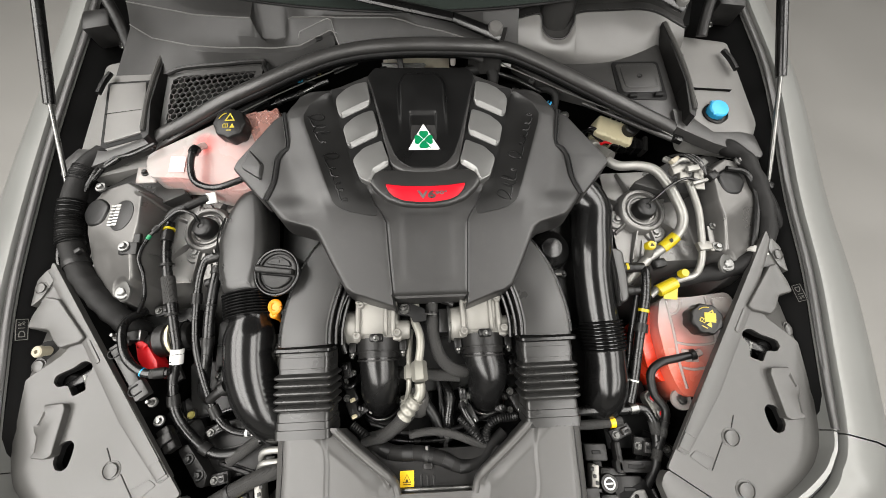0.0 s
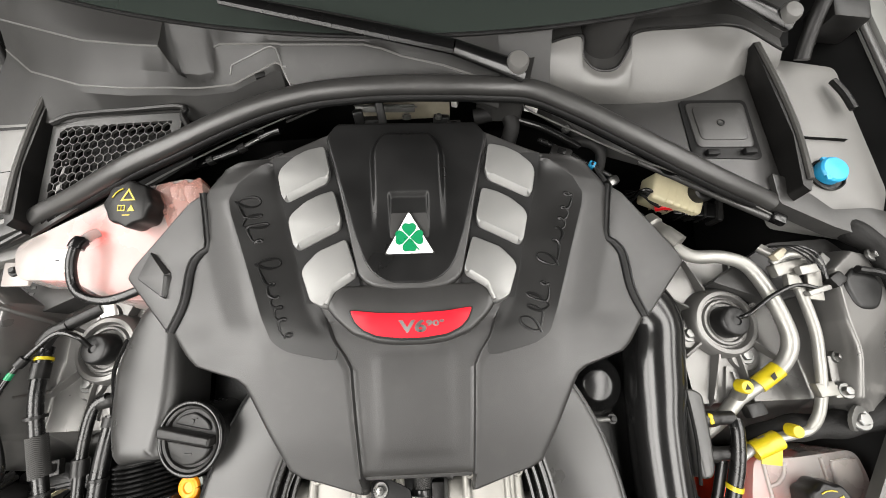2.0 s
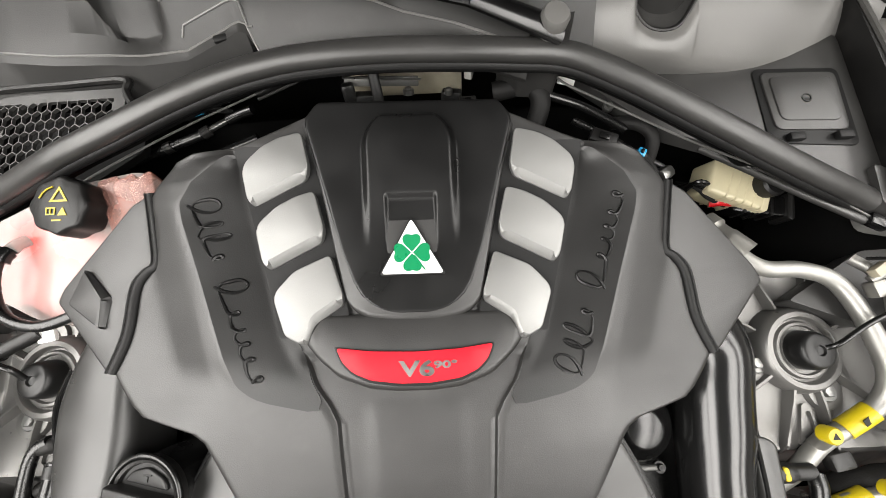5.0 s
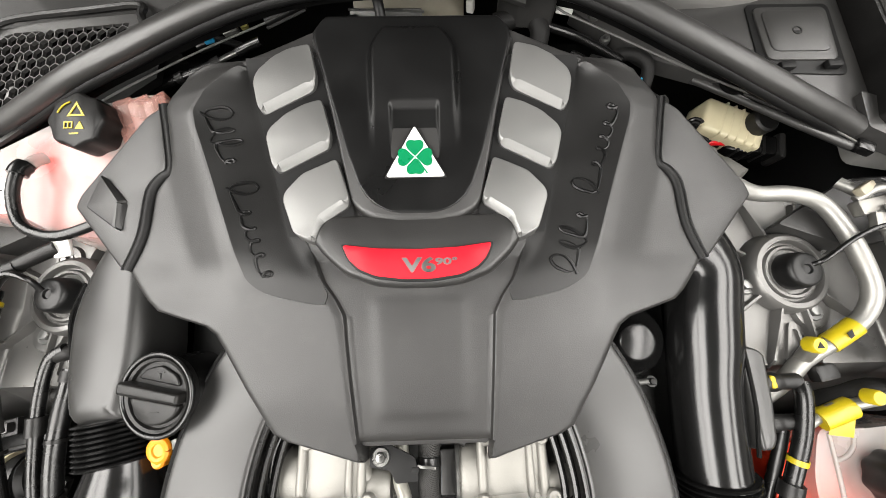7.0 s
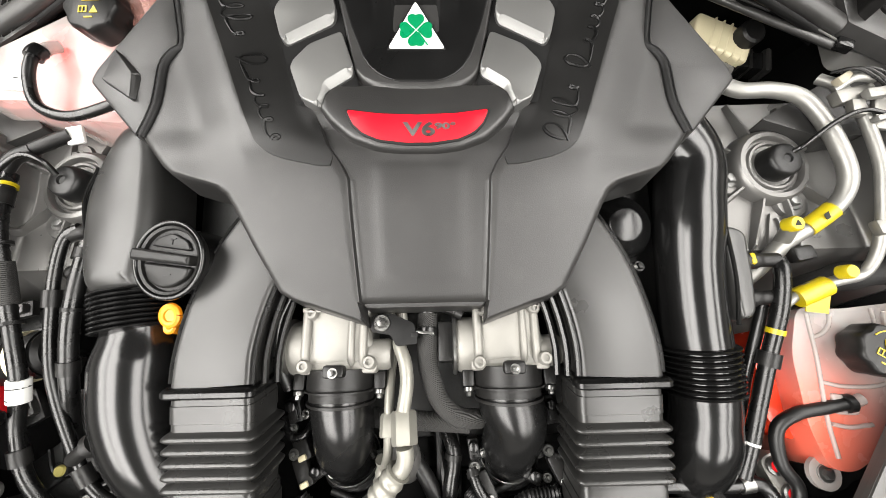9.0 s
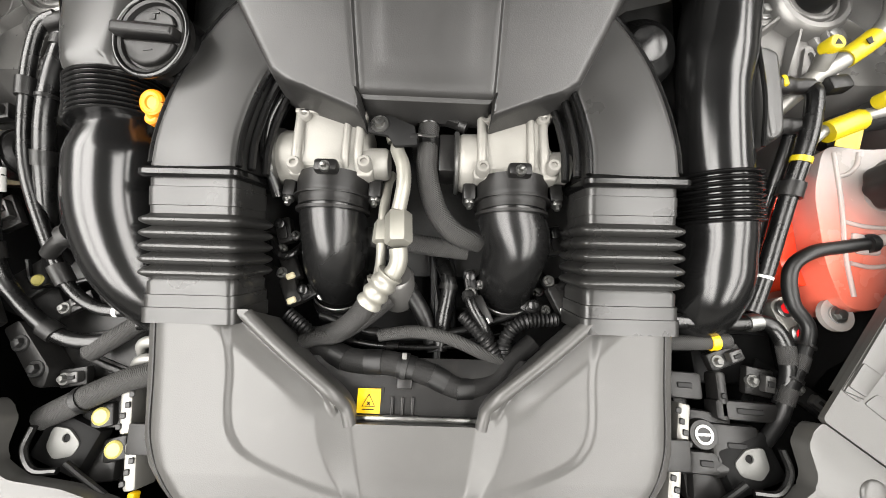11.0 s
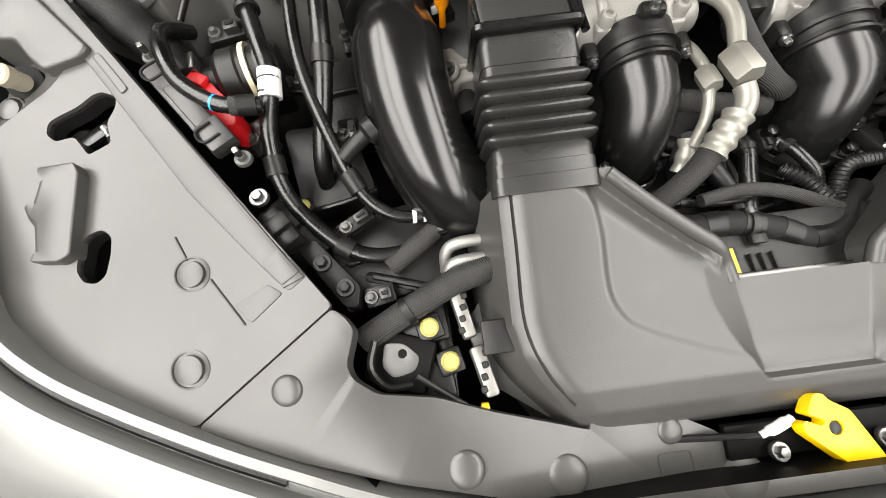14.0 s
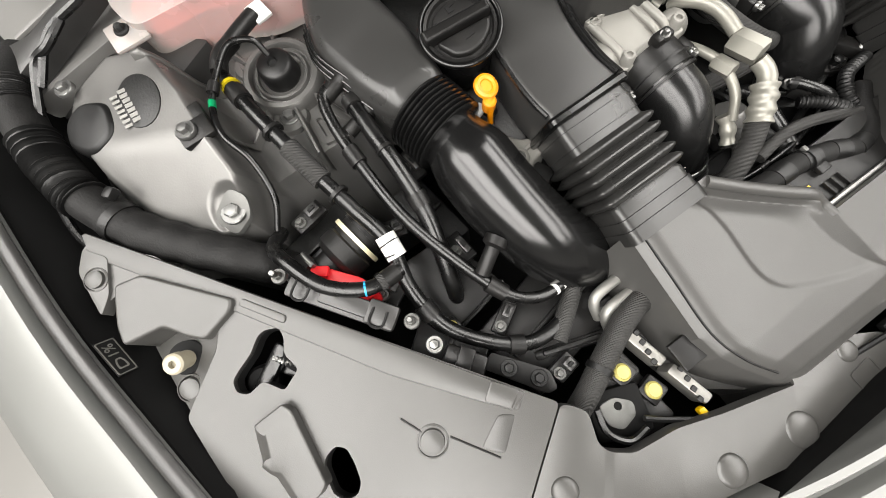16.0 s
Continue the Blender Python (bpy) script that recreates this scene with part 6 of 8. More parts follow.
hose("breather_hose", [(-0.500, 0.378, 0.905), (-0.496, 0.340, 0.905), (-0.490, 0.300, 0.900), (-0.478, 0.235, 0.882), (-0.466, 0.180, 0.867), (-0.457, 0.134, 0.854), (-0.466, 0.085, 0.832), (-0.458, 0.034, 0.812), (-0.425, -0.008, 0.795), (-0.390, -0.030, 0.786), (-0.350, -0.030, 0.780), (-0.318, -0.012, 0.782), (-0.275, -0.010, 0.79), (-0.25, -0.012, 0.79)], 0.0082, "black breather hose with a white paper tag and clips", HOSE,
     (("yellow_clip", 0.03, 0.0106, 0.004, LIME), ("coupling", 0.06, 0.0105, 0.02, PLASTIC), ("tape_wrap", 0.22, 0.0112, 0.05, SLEEVE), ("cable_tie", 0.165, 0.0120, 0.004, PLASTIC), ("cable_tie", 0.275, 0.0120, 0.004, PLASTIC), ("paper_tag", 0.395, 0.0108, 0.026, PAPER), ("print_band", 0.385, 0.0110, 0.0016, IRON), ("print_band", 0.405, 0.0110, 0.0016, IRON), ("coupling", 0.50, 0.0105, 0.018, PLASTIC), ("coupling", 0.66, 0.0105, 0.016, PLASTIC), ("sleeve", 0.80, 0.0105, 0.07, SLEEVE)))
hose("heater_hose", [(-0.548, 0.222, 0.840), (-0.556, 0.196, 0.866), (-0.548, 0.165, 0.876), (-0.530, 0.126, 0.872), (-0.497, 0.102, 0.866), (-0.461, 0.102, 0.858)], 0.0075, "thin black hose joining the breather hose", HOSE, (("coupling", 0.95, 0.0095, 0.016, PLASTIC), ("blue_mark", 0.80, 0.0077, 0.002, BLUE), ("collar", 0.90, 0.0086, 0.010, SLEEVE)))
hose("coolant_return_hose", [(-0.402, 0.290, 0.880), (-0.404, 0.240, 0.876), (-0.404, 0.190, 0.868), (-0.408, 0.135, 0.846), (-0.424, 0.078, 0.805), (-0.43, 0.06, 0.77)], 0.0095, "black rubber coolant hose", HOSE, (("coupling", 0.03, 0.0112, 0.012, PLASTIC), ("cable_tie", 0.30, 0.0108, 0.004, PLASTIC), ("coupling", 0.55, 0.0112, 0.016, PLASTIC)))
hose("vent_hose", [(-0.410, 0.312, 0.888), (-0.426, 0.302, 0.886), (-0.433, 0.272, 0.880), (-0.434, 0.225, 0.870), (-0.428, 0.145, 0.850), (-0.402, 0.062, 0.822), (-0.380, 0.020, 0.806), (-0.350, 0.002, 0.796), (-0.310, 0.005, 0.790), (-0.272, 0.022, 0.79)], 0.0066, "thin glossy black vent hose with white print", HOSE, (("coupling", 0.33, 0.0095, 0.02, PLASTIC), ("coupling", 0.62, 0.0095, 0.022, PLASTIC), ("white_print", 0.83, 0.0068, 0.004, PAPER), ("white_print", 0.855, 0.0068, 0.004, PAPER)))
vb = thing("vent_valve", (-0.377, 0.065, 0.84), "small black valve on the intake pipe", "valve")
part("valve_body", tube([(-0.362, 0.075, 0.842), (-0.378, 0.066, 0.838), (-0.396, 0.056, 0.828)], lambda u: 0.013 if u < 0.25 else 0.008, 14, 6), PLASTIC, vb)
lead = [(-0.447, 0.378, 0.902), (-0.452, 0.388, 0.918), (-0.475, 0.392, 0.924), (-0.500, 0.372, 0.920), (-0.522, 0.340, 0.918), (-0.528, 0.300, 0.918), (-0.520, 0.268, 0.905), (-0.525, 0.235, 0.882), (-0.545, 0.215, 0.86)]
hose("sensor_lead", lead, 0.0034, "thin black sensor lead from the strut cap", HOSE, (("green_clip", 0.50, 0.0038, 0.009, GREEN), ("tape_wrap", 0.44, 0.006, 0.012, PLASTIC)), category="lead")
for at, turn in (((-0.405, 0.308, 0.886), 20), ((-0.402, 0.266, 0.872), 10)):
    q = thing("quick_connector", at, "black quick connector with a yellow lock", "connector", group="quick connectors")
    part("body", tube([Vector(at) + Vector((-0.022, -0.004, -0.004)), Vector(at), Vector(at) + Vector((0.022, 0.006, 0.002))], lambda u: 0.0085 if u < 0.6 else 0.0105, 12, 5), PLASTIC, q)
    if turn == 20:
        part("lock", block(0.008, 0.014, 0.012, pose(at[0] + 0.016, at[1] + 0.004, at[2] + 0.005, 0, 0, turn), 0.002), LIME, q, "yellow lock")
cn = thing("loom_connector", (-0.515, 0.360, 0.91), "black connector with a yellow lock tab", "connector", group="quick connectors")
part("body", tube([(-0.470, 0.405, 0.915), (-0.490, 0.395, 0.915), (-0.500, 0.380, 0.912)], 0.009, 12, 5), PLASTIC, cn)
part("arm", tube([(-0.435, 0.428, 0.912), (-0.455, 0.416, 0.914), (-0.475, 0.404, 0.915)], 0.0085, 12, 5), PLASTIC, cn)

# pump, red cover and brackets beside the headlamp panel
pm = thing("water_pump", (-0.50, 0.16, 0.80), "black electric water pump with pale gasket", "pump")
mp = pose(-0.505, 0.166, 0.826, 0, -90, 10)
part("motor", lathe([(0.022, -0.050), (0.027, -0.045), (0.027, -0.012), (0.030, -0.010), (0.030, 0.006), (0.025, 0.012), (0.018, 0.014), (0.016, 0.04)], mp, 28), PLASTIC, pm)
part("gasket", lathe([(0.0315, -0.0025), (0.0315, 0.0025)], mp @ pose(0, 0, -0.020), 28), CREAM, pm, "pale gasket ring")
part("drum", lathe([(0.029, -0.006), (0.029, 0.006)], mp @ pose(0, 0, -0.036), 28), GLOSS, pm)
for a in (20, 70, 120):
    part("motor_rib", block(0.004, 0.004, 0.030, mp @ pose(0.027 * math.cos(radians(a + 90)), 0.027 * math.sin(radians(a + 90)), 0.0), 0.001), PLASTIC, pm)
part("plug", block(0.030, 0.020, 0.018, pose(-0.552, 0.172, 0.842, 0, 0, 10), 0.003), PLASTIC, pm)
part("bright_clip", block(0.006, 0.021, 0.020, pose(-0.537, 0.172, 0.843, 0, 0, 10), 0.002), STEEL, pm)
part("plug_tab", block(0.016, 0.010, 0.008, pose(-0.556, 0.158, 0.852, 0, 0, 10), 0.002), PLASTIC, pm)
rd = thing("red_terminal_cover", (-0.535, 0.11, 0.80), "bright red plastic terminal cover", "terminal cover")
red = rounded([(-0.564, 0.158), (-0.548, 0.160), (-0.530, 0.136), (-0.512, 0.114), (-0.509, 0.092), (-0.522, 0.092), (-0.536, 0.104), (-0.550, 0.121)], 0.007, 3)
part("cover", slab([(x + 0.012, y + 0.010) for x, y in red], slope(0.828, 0.08), 0.035, 0.005, (), 3, 0.05), RED, rd)
part("cover_lug", block(0.020, 0.012, 0.006, pose(-0.534, 0.156, 0.843, 0, 0, -35), 0.002), RED, rd)
eb = thing("edge_bracket", (-0.53, 0.10, 0.84), "long black plastic bracket with spring clips along the panel's edge", "bracket", group="edge brackets")
me = pose(-0.528, 0.108, 0.858, 0, 9, -54)
part("bracket", block(0.112, 0.022, 0.012, me, 0.003), TRIM, eb)
part("raised_box", block(0.050, 0.017, 0.014, me @ pose(0.004, 0.002, 0.006), 0.003), TRIM, eb)
part("end_box", block(0.030, 0.024, 0.016, me @ pose(0.042, 0.002, 0.005), 0.003), TRIM, eb)
for k in (-0.038, 0.040):
    loop = [(k - 0.007, 0.006, 0.014), (k - 0.007, -0.007, 0.014), (k - 0.003, -0.011, 0.014), (k + 0.003, -0.011, 0.014), (k + 0.007, -0.007, 0.014), (k + 0.007, 0.006, 0.014)]
    part("spring_clip", tube([me @ Vector(q) for q in loop], 0.0013, 8, 4), INK, eb, "dark wire clip")
for x, y, z in ((-0.566, 0.168, 0.864), (-0.482, 0.055, 0.848)):
    bolt("bolt", (x, y, z), eb, 0.0048, DULL, (0, 0))
    part("stud", lathe([(0.0032, 0.0), (0.0032, 0.010), (0.0022, 0.011)], pose(x, y, z + 0.004), 10), STEEL, eb)
b = thing("edge_bracket", (-0.465, 0.0, 0.80), "short black plastic bracket at the panel's edge", "bracket", group="edge brackets")
part("bracket", block(0.044, 0.022, 0.020, pose(-0.462, -0.004, 0.812, 0, 0, -54), 0.004), PLASTIC, b)
part("bracket_clip", block(0.016, 0.026, 0.008, pose(-0.462, -0.004, 0.824, 0, 0, -54), 0.002), PLASTIC, b)
bolt("bolt", (-0.478, 0.026, 0.826), b, 0.0055)
pb = thing("pedestal_bracket", (-0.415, -0.058, 0.80), "black two-bolt bracket at the panel's corner", "bracket")
part("plate", slab(rounded([(-0.452, -0.022), (-0.436, -0.012), (-0.396, -0.062), (-0.400, -0.082), (-0.412, -0.080)], 0.004, 2), slope(0.802, 0.2), 0.03, 0.003), PLASTIC, pb)
for x, y in ((-0.430, -0.036), (-0.410, -0.062)):
    bolt("bolt", (x, y, 0.803 + 0.2 * y), pb, 0.0055, IRON)
tr = thing("under_tray", (-0.43, 0.08, 0.76), "dark plastic battery tray under the hoses", "tray")
part("tray", slab(rounded([(-0.475, 0.130), (-0.400, 0.130), (-0.375, 0.045), (-0.455, 0.030)], 0.012, 4), slope(0.770, 0.1), 0.04, 0.004, (), 3), PLASTIC, tr)
part("tray_edge", tube([(-0.475, 0.06, 0.778), (-0.46, 0.032, 0.775), (-0.42, 0.034, 0.775), (-0.375, 0.045, 0.777)], 0.003, 8, 5), GLOSS, tr)

# ---- right side: expansion tank, refrigerant lines, brake reservoir ----
tk = thing("expansion_tank", (0.50, 0.12, 0.74), "milky plastic expansion tank half full of red coolant", "expansion tank")
out = rounded([(0.452, 0.205), (0.500, 0.200), (0.590, 0.208), (0.600, 0.165), (0.572, 0.115), (0.530, 0.075), (0.508, 0.035), (0.482, 0.020), (0.455, 0.025), (0.440, 0.070), (0.436, 0.150)], 0.016, 5)
part("tank", slab(out, slope(0.800, 0.16), 0.11, 0.012, (), 4, 0.05), MILKY_RIGHT, tk)
tank_top = slope(0.800, 0.16)
for line_pts in ([(0.462, 0.196), (0.464, 0.140), (0.462, 0.080), (0.466, 0.036)], [(0.462, 0.118), (0.490, 0.112), (0.530, 0.112), (0.562, 0.122)], [(0.540, 0.200), (0.542, 0.165), (0.540, 0.112)], [(0.464, 0.168), (0.476, 0.172), (0.486, 0.182), (0.490, 0.196)], [(0.466, 0.072), (0.486, 0.068), (0.512, 0.070)]):
    part("moulded_bar", tube([(x, y, tank_top(x, y) + 0.0004) for x, y in line_pts], 0.0026, 10, 6), MILKY, tk)
part("moulded_pocket", pad(rounded([(0.550, 0.196), (0.588, 0.198), (0.590, 0.170), (0.578, 0.150), (0.550, 0.150)], 0.006, 3), lambda x, y: tank_top(x, y) + 0.004, 0.010, 0.003), MILKY, tk)
part("moulded_pocket", pad(rounded([(0.470, 0.106), (0.500, 0.100), (0.500, 0.080), (0.472, 0.082)], 0.005, 3), lambda x, y: tank_top(x, y) + 0.003, 0.010, 0.0025), MILKY, tk)
part("coolant", slab([(0.51 + (x - 0.51) * 0.95 - 0.004, 0.115 + (y - 0.115) * 0.95) for x, y in out], slope(0.943, 0.02, -0.35), 0.03, 0.0), FLUID, tk, "red coolant")
wall = rounded([(0.430, 0.175), (0.452, 0.190), (0.456, 0.060), (0.440, 0.050), (0.416, 0.075), (0.414, 0.140)], 0.012, 4)
part("coolant_flank", slab(wall, slope(0.772, 0.14), 0.10, 0.012, (), 4), FLUID, tk, "red coolant behind the wall")
part("neck", lathe([(0.020, -0.03), (0.020, 0.0)], pose(0.510, 0.150, 0.838), 20), MILKY, tk)
part("mounting_tab", lathe([(0.018, -0.004), (0.018, 0.002), (0.010, 0.0025), (0.010, 0.004)], pose(0.458, 0.018, 0.790), 24), MILKY, tk)
bolt("bolt", (0.458, 0.018, 0.793), tk, 0.006)
part("outlet", tube([(0.505, 0.098, 0.816), (0.493, 0.094, 0.816), (0.482, 0.092, 0.815)], 0.007, 12, 4), MILKY, tk)
part("clip", tube([(0.492, 0.094, 0.816), (0.488, 0.0935, 0.816), (0.484, 0.093, 0.816)], 0.0105, 12, 3), PLASTIC, tk)
cp = lobed_cap(tk, (0.506, 0.150, 0.855), 8, 0.0285, -35)
part("centre_mark", block(0.020, 0.017, 0.0008, pose(0.510, 0.150, 0.8682, 8, 0, -10), 0.0), LIME, cp, "yellow symbol")
lb = thing("tank_label", (0.570, 0.190, 0.834), "small white paper label on the expansion tank", "label")
mt = Matrix.Translation((0.566, 0.183, 0.8308)) @ pose(0, 0, 0, 9, 0, 4)
part("paper", block(0.026, 0.028, 0.0008, mt, 0), PAPER, lb)
part("print_bar", block(0.017, 0.016, 0.0004, mt @ pose(0, 0, 0.0006), 0), BADGE, lb)

hose("tank_hose", [(0.488, 0.0935, 0.816), (0.460, 0.089, 0.815), (0.428, 0.083, 0.812), (0.409, 0.066, 0.803), (0.408, 0.031, 0.796), (0.423, 0.002, 0.791), (0.408, -0.034, 0.788), (0.393, -0.063, 0.784), (0.380, -0.095, 0.777), (0.347, -0.128, 0.773), (0.315, -0.139, 0.772), (0.275, -0.140, 0.768)], 0.0074, "black hose from the expansion tank with cable ties", RUBBER, (("cable_tie", 0.50, 0.0092, 0.003, PLASTIC), ("cable_tie", 0.60, 0.0092, 0.003, PLASTIC), ("braided_sleeve", 0.55, 0.0084, 0.016, SLEEVE), ("braided_sleeve", 0.66, 0.0084, 0.018, SLEEVE), ("collar", 0.93, 0.0100, 0.012, PLASTIC)))
hose("pipe_feed", [(0.24, 0.006, 0.776), (0.279, 0.008, 0.784), (0.349, 0.007, 0.786), (0.384, 0.007, 0.786), (0.397, -0.014, 0.786), (0.397, -0.046, 0.784), (0.388, -0.078, 0.776)], 0.0085, "black hose feeding across under the intake pipe", HOSE, (("steel_clamp", 0.40, 0.0098, 0.014, STEEL), ("braided_sleeve", 0.75, 0.0094, 0.02, SLEEVE),))
hose("sensor_hose", [(0.235, -0.016, 0.772), (0.300, -0.015, 0.774), (0.345, -0.012, 0.776)], 0.0085, "ribbed hose with a yellow clip", SLEEVE, (("yellow_clip", 0.82, 0.0098, 0.009, YELLOW),))
hose("supply_hose", [(0.418, 0.252, 0.868), (0.415, 0.236, 0.870), (0.408, 0.198, 0.861), (0.395, 0.148, 0.842), (0.382, 0.100, 0.826), (0.370, 0.054, 0.811), (0.358, 0.018, 0.800)], 0.0085, "black supply hose beside the expansion tank", HOSE, (("yellow_clip", 0.42, 0.0098, 0.006, LIME), ("bracket", 0.52, 0.012, 0.016, PLASTIC), ("print", 0.85, 0.0086, 0.003, PAPER)))
hose("return_hose", [(0.402, 0.212, 0.85), (0.392, 0.175, 0.838), (0.380, 0.130, 0.82), (0.372, 0.09, 0.805), (0.36, 0.05, 0.79)], 0.0065, "thin black return hose", HOSE)
for at, lock in (((0.390, 0.254, 0.868), True), ((0.386, 0.212, 0.856), False)):
    q = thing("quick_connector", at, "black quick connector with a yellow lock" if lock else "black quick connector on the intake pipe", "connector", group="quick connectors")
    v = Vector(at)
    part("body", tube([v + Vector((-0.020, 0, 0)), v, v + Vector((0.026, 0.0, 0))], lambda u: 0.0105 if u < 0.5 else 0.0085, 12, 6), PLASTIC, q)
    if lock:
        part("lock", block(0.007, 0.014, 0.012, pose(at[0] - 0.008, at[1], at[2] + 0.005), 0.003), LIME, q, "yellow lock")

fl = thing("flange_block", (0.428, 0.012, 0.775), "bare aluminium refrigerant flange with two bolts", "flange")
part("plate", slab(rounded([(0.395, 0.032), (0.420, 0.042), (0.440, -0.010), (0.412, -0.022)], 0.010, 4), slope(0.780), 0.02, 0.003), ALU, fl)
for x, y in ((0.410, 0.025), (0.420, -0.004)):
    part("bush", lathe([(0.010, 0.0), (0.010, 0.004), (0.006, 0.005), (0.005, 0.001)], pose(x, y, 0.7805), 18), STEEL, fl)
    part("bore", lathe([(0.0062, 0.0), (0.0062, 0.0046), (0.0052, 0.0046)], pose(x, y, 0.781), 16), RED, fl, "red bore")

# refrigerant lines over the right tower
rl = thing("refrigerant_line", (0.46, 0.40, 0.88), "bare aluminium refrigerant line with yellow tags", "pipe", group="refrigerant lines")
part("pipe", tube([(0.372, 0.520, 0.895), (0.385, 0.490, 0.902), (0.408, 0.470, 0.905), (0.445, 0.466, 0.908), (0.475, 0.452, 0.910), (0.492, 0.420, 0.908), (0.502, 0.380, 0.904), (0.508, 0.345, 0.895), (0.498, 0.318, 0.882), (0.470, 0.296, 0.868), (0.440, 0.278, 0.860), (0.412, 0.255, 0.855), (0.39, 0.235, 0.84)], 0.0098, 14, 7), PIPE, rl)
part("coupling", tube([(0.364, 0.536, 0.888), (0.376, 0.512, 0.898), (0.392, 0.488, 0.904)], lambda u: 0.019 if u < 0.3 else (0.016 if u < 0.5 else 0.0175), 20, 8), ALU, rl, "aluminium coupling")
part("yellow_sleeve", tube([(0.492, 0.312, 0.879), (0.480, 0.303, 0.873), (0.465, 0.293, 0.867)], 0.0112, 14, 4), LIME, rl, "yellow warning sleeve")
part("service_port", tube([(0.436, 0.278, 0.860), (0.434, 0.284, 0.872), (0.432, 0.290, 0.882)], 0.0085, 12, 4), ALU, rl)
part("port_cap", lathe([(0.0090, -0.006), (0.0090, 0.006), (0.0075, 0.008), (0.001, 0.008)], pose(0.431, 0.291, 0.886, 10), 16), LIME, rl, "yellow service cap")
mk = slab([(-0.004, -0.003), (0.004, -0.003), (0.0, 0.004)], slope(0.0084), 0.0004)
mk.transform(pose(0.431, 0.291, 0.886, 10))
part("cap_mark", mk, INK, rl, "black triangle mark")
part("sleeve_mark", block(0.010, 0.007, 0.0006, pose(0.4785, 0.302, 0.8845, 10, 0, 30), 0), INK, rl, "black print on yellow")
part("black_plug", block(0.026, 0.018, 0.016, pose(0.452, 0.262, 0.862, 0, 0, 10), 0.004), PLASTIC, rl)
l2 = thing("refrigerant_line", (0.53, 0.30, 0.87), "thin aluminium refrigerant line with a yellow cap and flag", "pipe", group="refrigerant lines")
part("pipe", tube([(0.500, 0.475, 0.915), (0.512, 0.455, 0.922), (0.524, 0.42, 0.922), (0.532, 0.360, 0.912), (0.532, 0.320, 0.900), (0.530, 0.285, 0.888), (0.526, 0.255, 0.874), (0.515, 0.236, 0.862), (0.490, 0.230, 0.858), (0.455, 0.222, 0.85), (0.43, 0.205, 0.84)], 0.0066, 12, 7), PIPE, l2)
part("flag", tube([(0.478, 0.225, 0.852), (0.462, 0.219, 0.850), (0.444, 0.212, 0.846)], 0.0120, 12, 4), LIME, l2, "yellow warning flag")
part("flag_tail", block(0.026, 0.026, 0.001, pose(0.466, 0.207, 0.848, 20, 0, -8), 0), LIME, l2, "yellow warning flag")
part("port_cap", lathe([(0.0082, -0.006), (0.0082, 0.006), (0.007, 0.008), (0.001, 0.008)], pose(0.486, 0.236, 0.872, 10), 16), LIME, l2, "yellow service cap")
part("clamp", block(0.026, 0.018, 0.012, pose(0.532, 0.283, 0.889, 0, 0, 5), 0.003), ALU, l2, "aluminium clamp")
bolt("clamp_bolt", (0.556, 0.280, 0.892), l2, 0.006)
part("clamp_ear", block(0.024, 0.016, 0.004, pose(0.553, 0.280, 0.890), 0.002), ALU, l2)
part("clamp_plate", block(0.026, 0.050, 0.004, pose(0.560, 0.300, 0.888, 16, 0, 0), 0.002), TOWER, l2)
bolt("plate_bolt", (0.560, 0.322, 0.897), l2, 0.005)
vb2 = thing("valve_block", (0.53, 0.43, 0.92), "small aluminium valve block with a connector", "valve")
part("block", block(0.050, 0.018, 0.014, pose(0.520, 0.440, 0.924, 8, 0, 12), 0.003), ALU, vb2)
part("foot", block(0.020, 0.050, 0.006, pose(0.548, 0.418, 0.922, 8, 0, -10), 0.002), ALU, vb2)
part("stub", tube([(0.498, 0.446, 0.926), (0.516, 0.455, 0.936), (0.538, 0.452, 0.938)], 0.005, 10, 4), PIPE, vb2)
part("plug", block(0.022, 0.016, 0.014, pose(0.572, 0.418, 0.928, 0, 0, 30), 0.003), PLASTIC, vb2)
for x, y, z, sx, sy, turn, mt in ((0.505, 0.456, 0.934, 0.022, 0.010, 30, BEIGE), (0.532, 0.432, 0.936, 0.026, 0.012, 8, PIPE), (0.512, 0.418, 0.928, 0.016, 0.020, -6, ALU), (0.556, 0.444, 0.936, 0.018, 0.014, 40, DULL), (0.540, 0.404, 0.930, 0.034, 0.007, 14, PIPE)):
    part("fitting", block(sx, sy, 0.010, pose(x, y, z, 8, 0, turn), 0.002), mt, vb2)
for k in range(3):
    part("wire", tube([(0.500 + 0.006 * k, 0.470, 0.930), (0.515 + 0.008 * k, 0.462, 0.944), (0.535 + 0.008 * k, 0.446, 0.942), (0.556, 0.430 - 0.006 * k, 0.934)], 0.0018, 6, 5), HOSE, vb2)
hose("sensor_lead", [(0.447, 0.378, 0.903), (0.455, 0.382, 0.912), (0.485, 0.402, 0.925), (0.515, 0.412, 0.932), (0.545, 0.406, 0.930)], 0.0028, "thin black sensor lead from the strut cap", HOSE, category="lead")

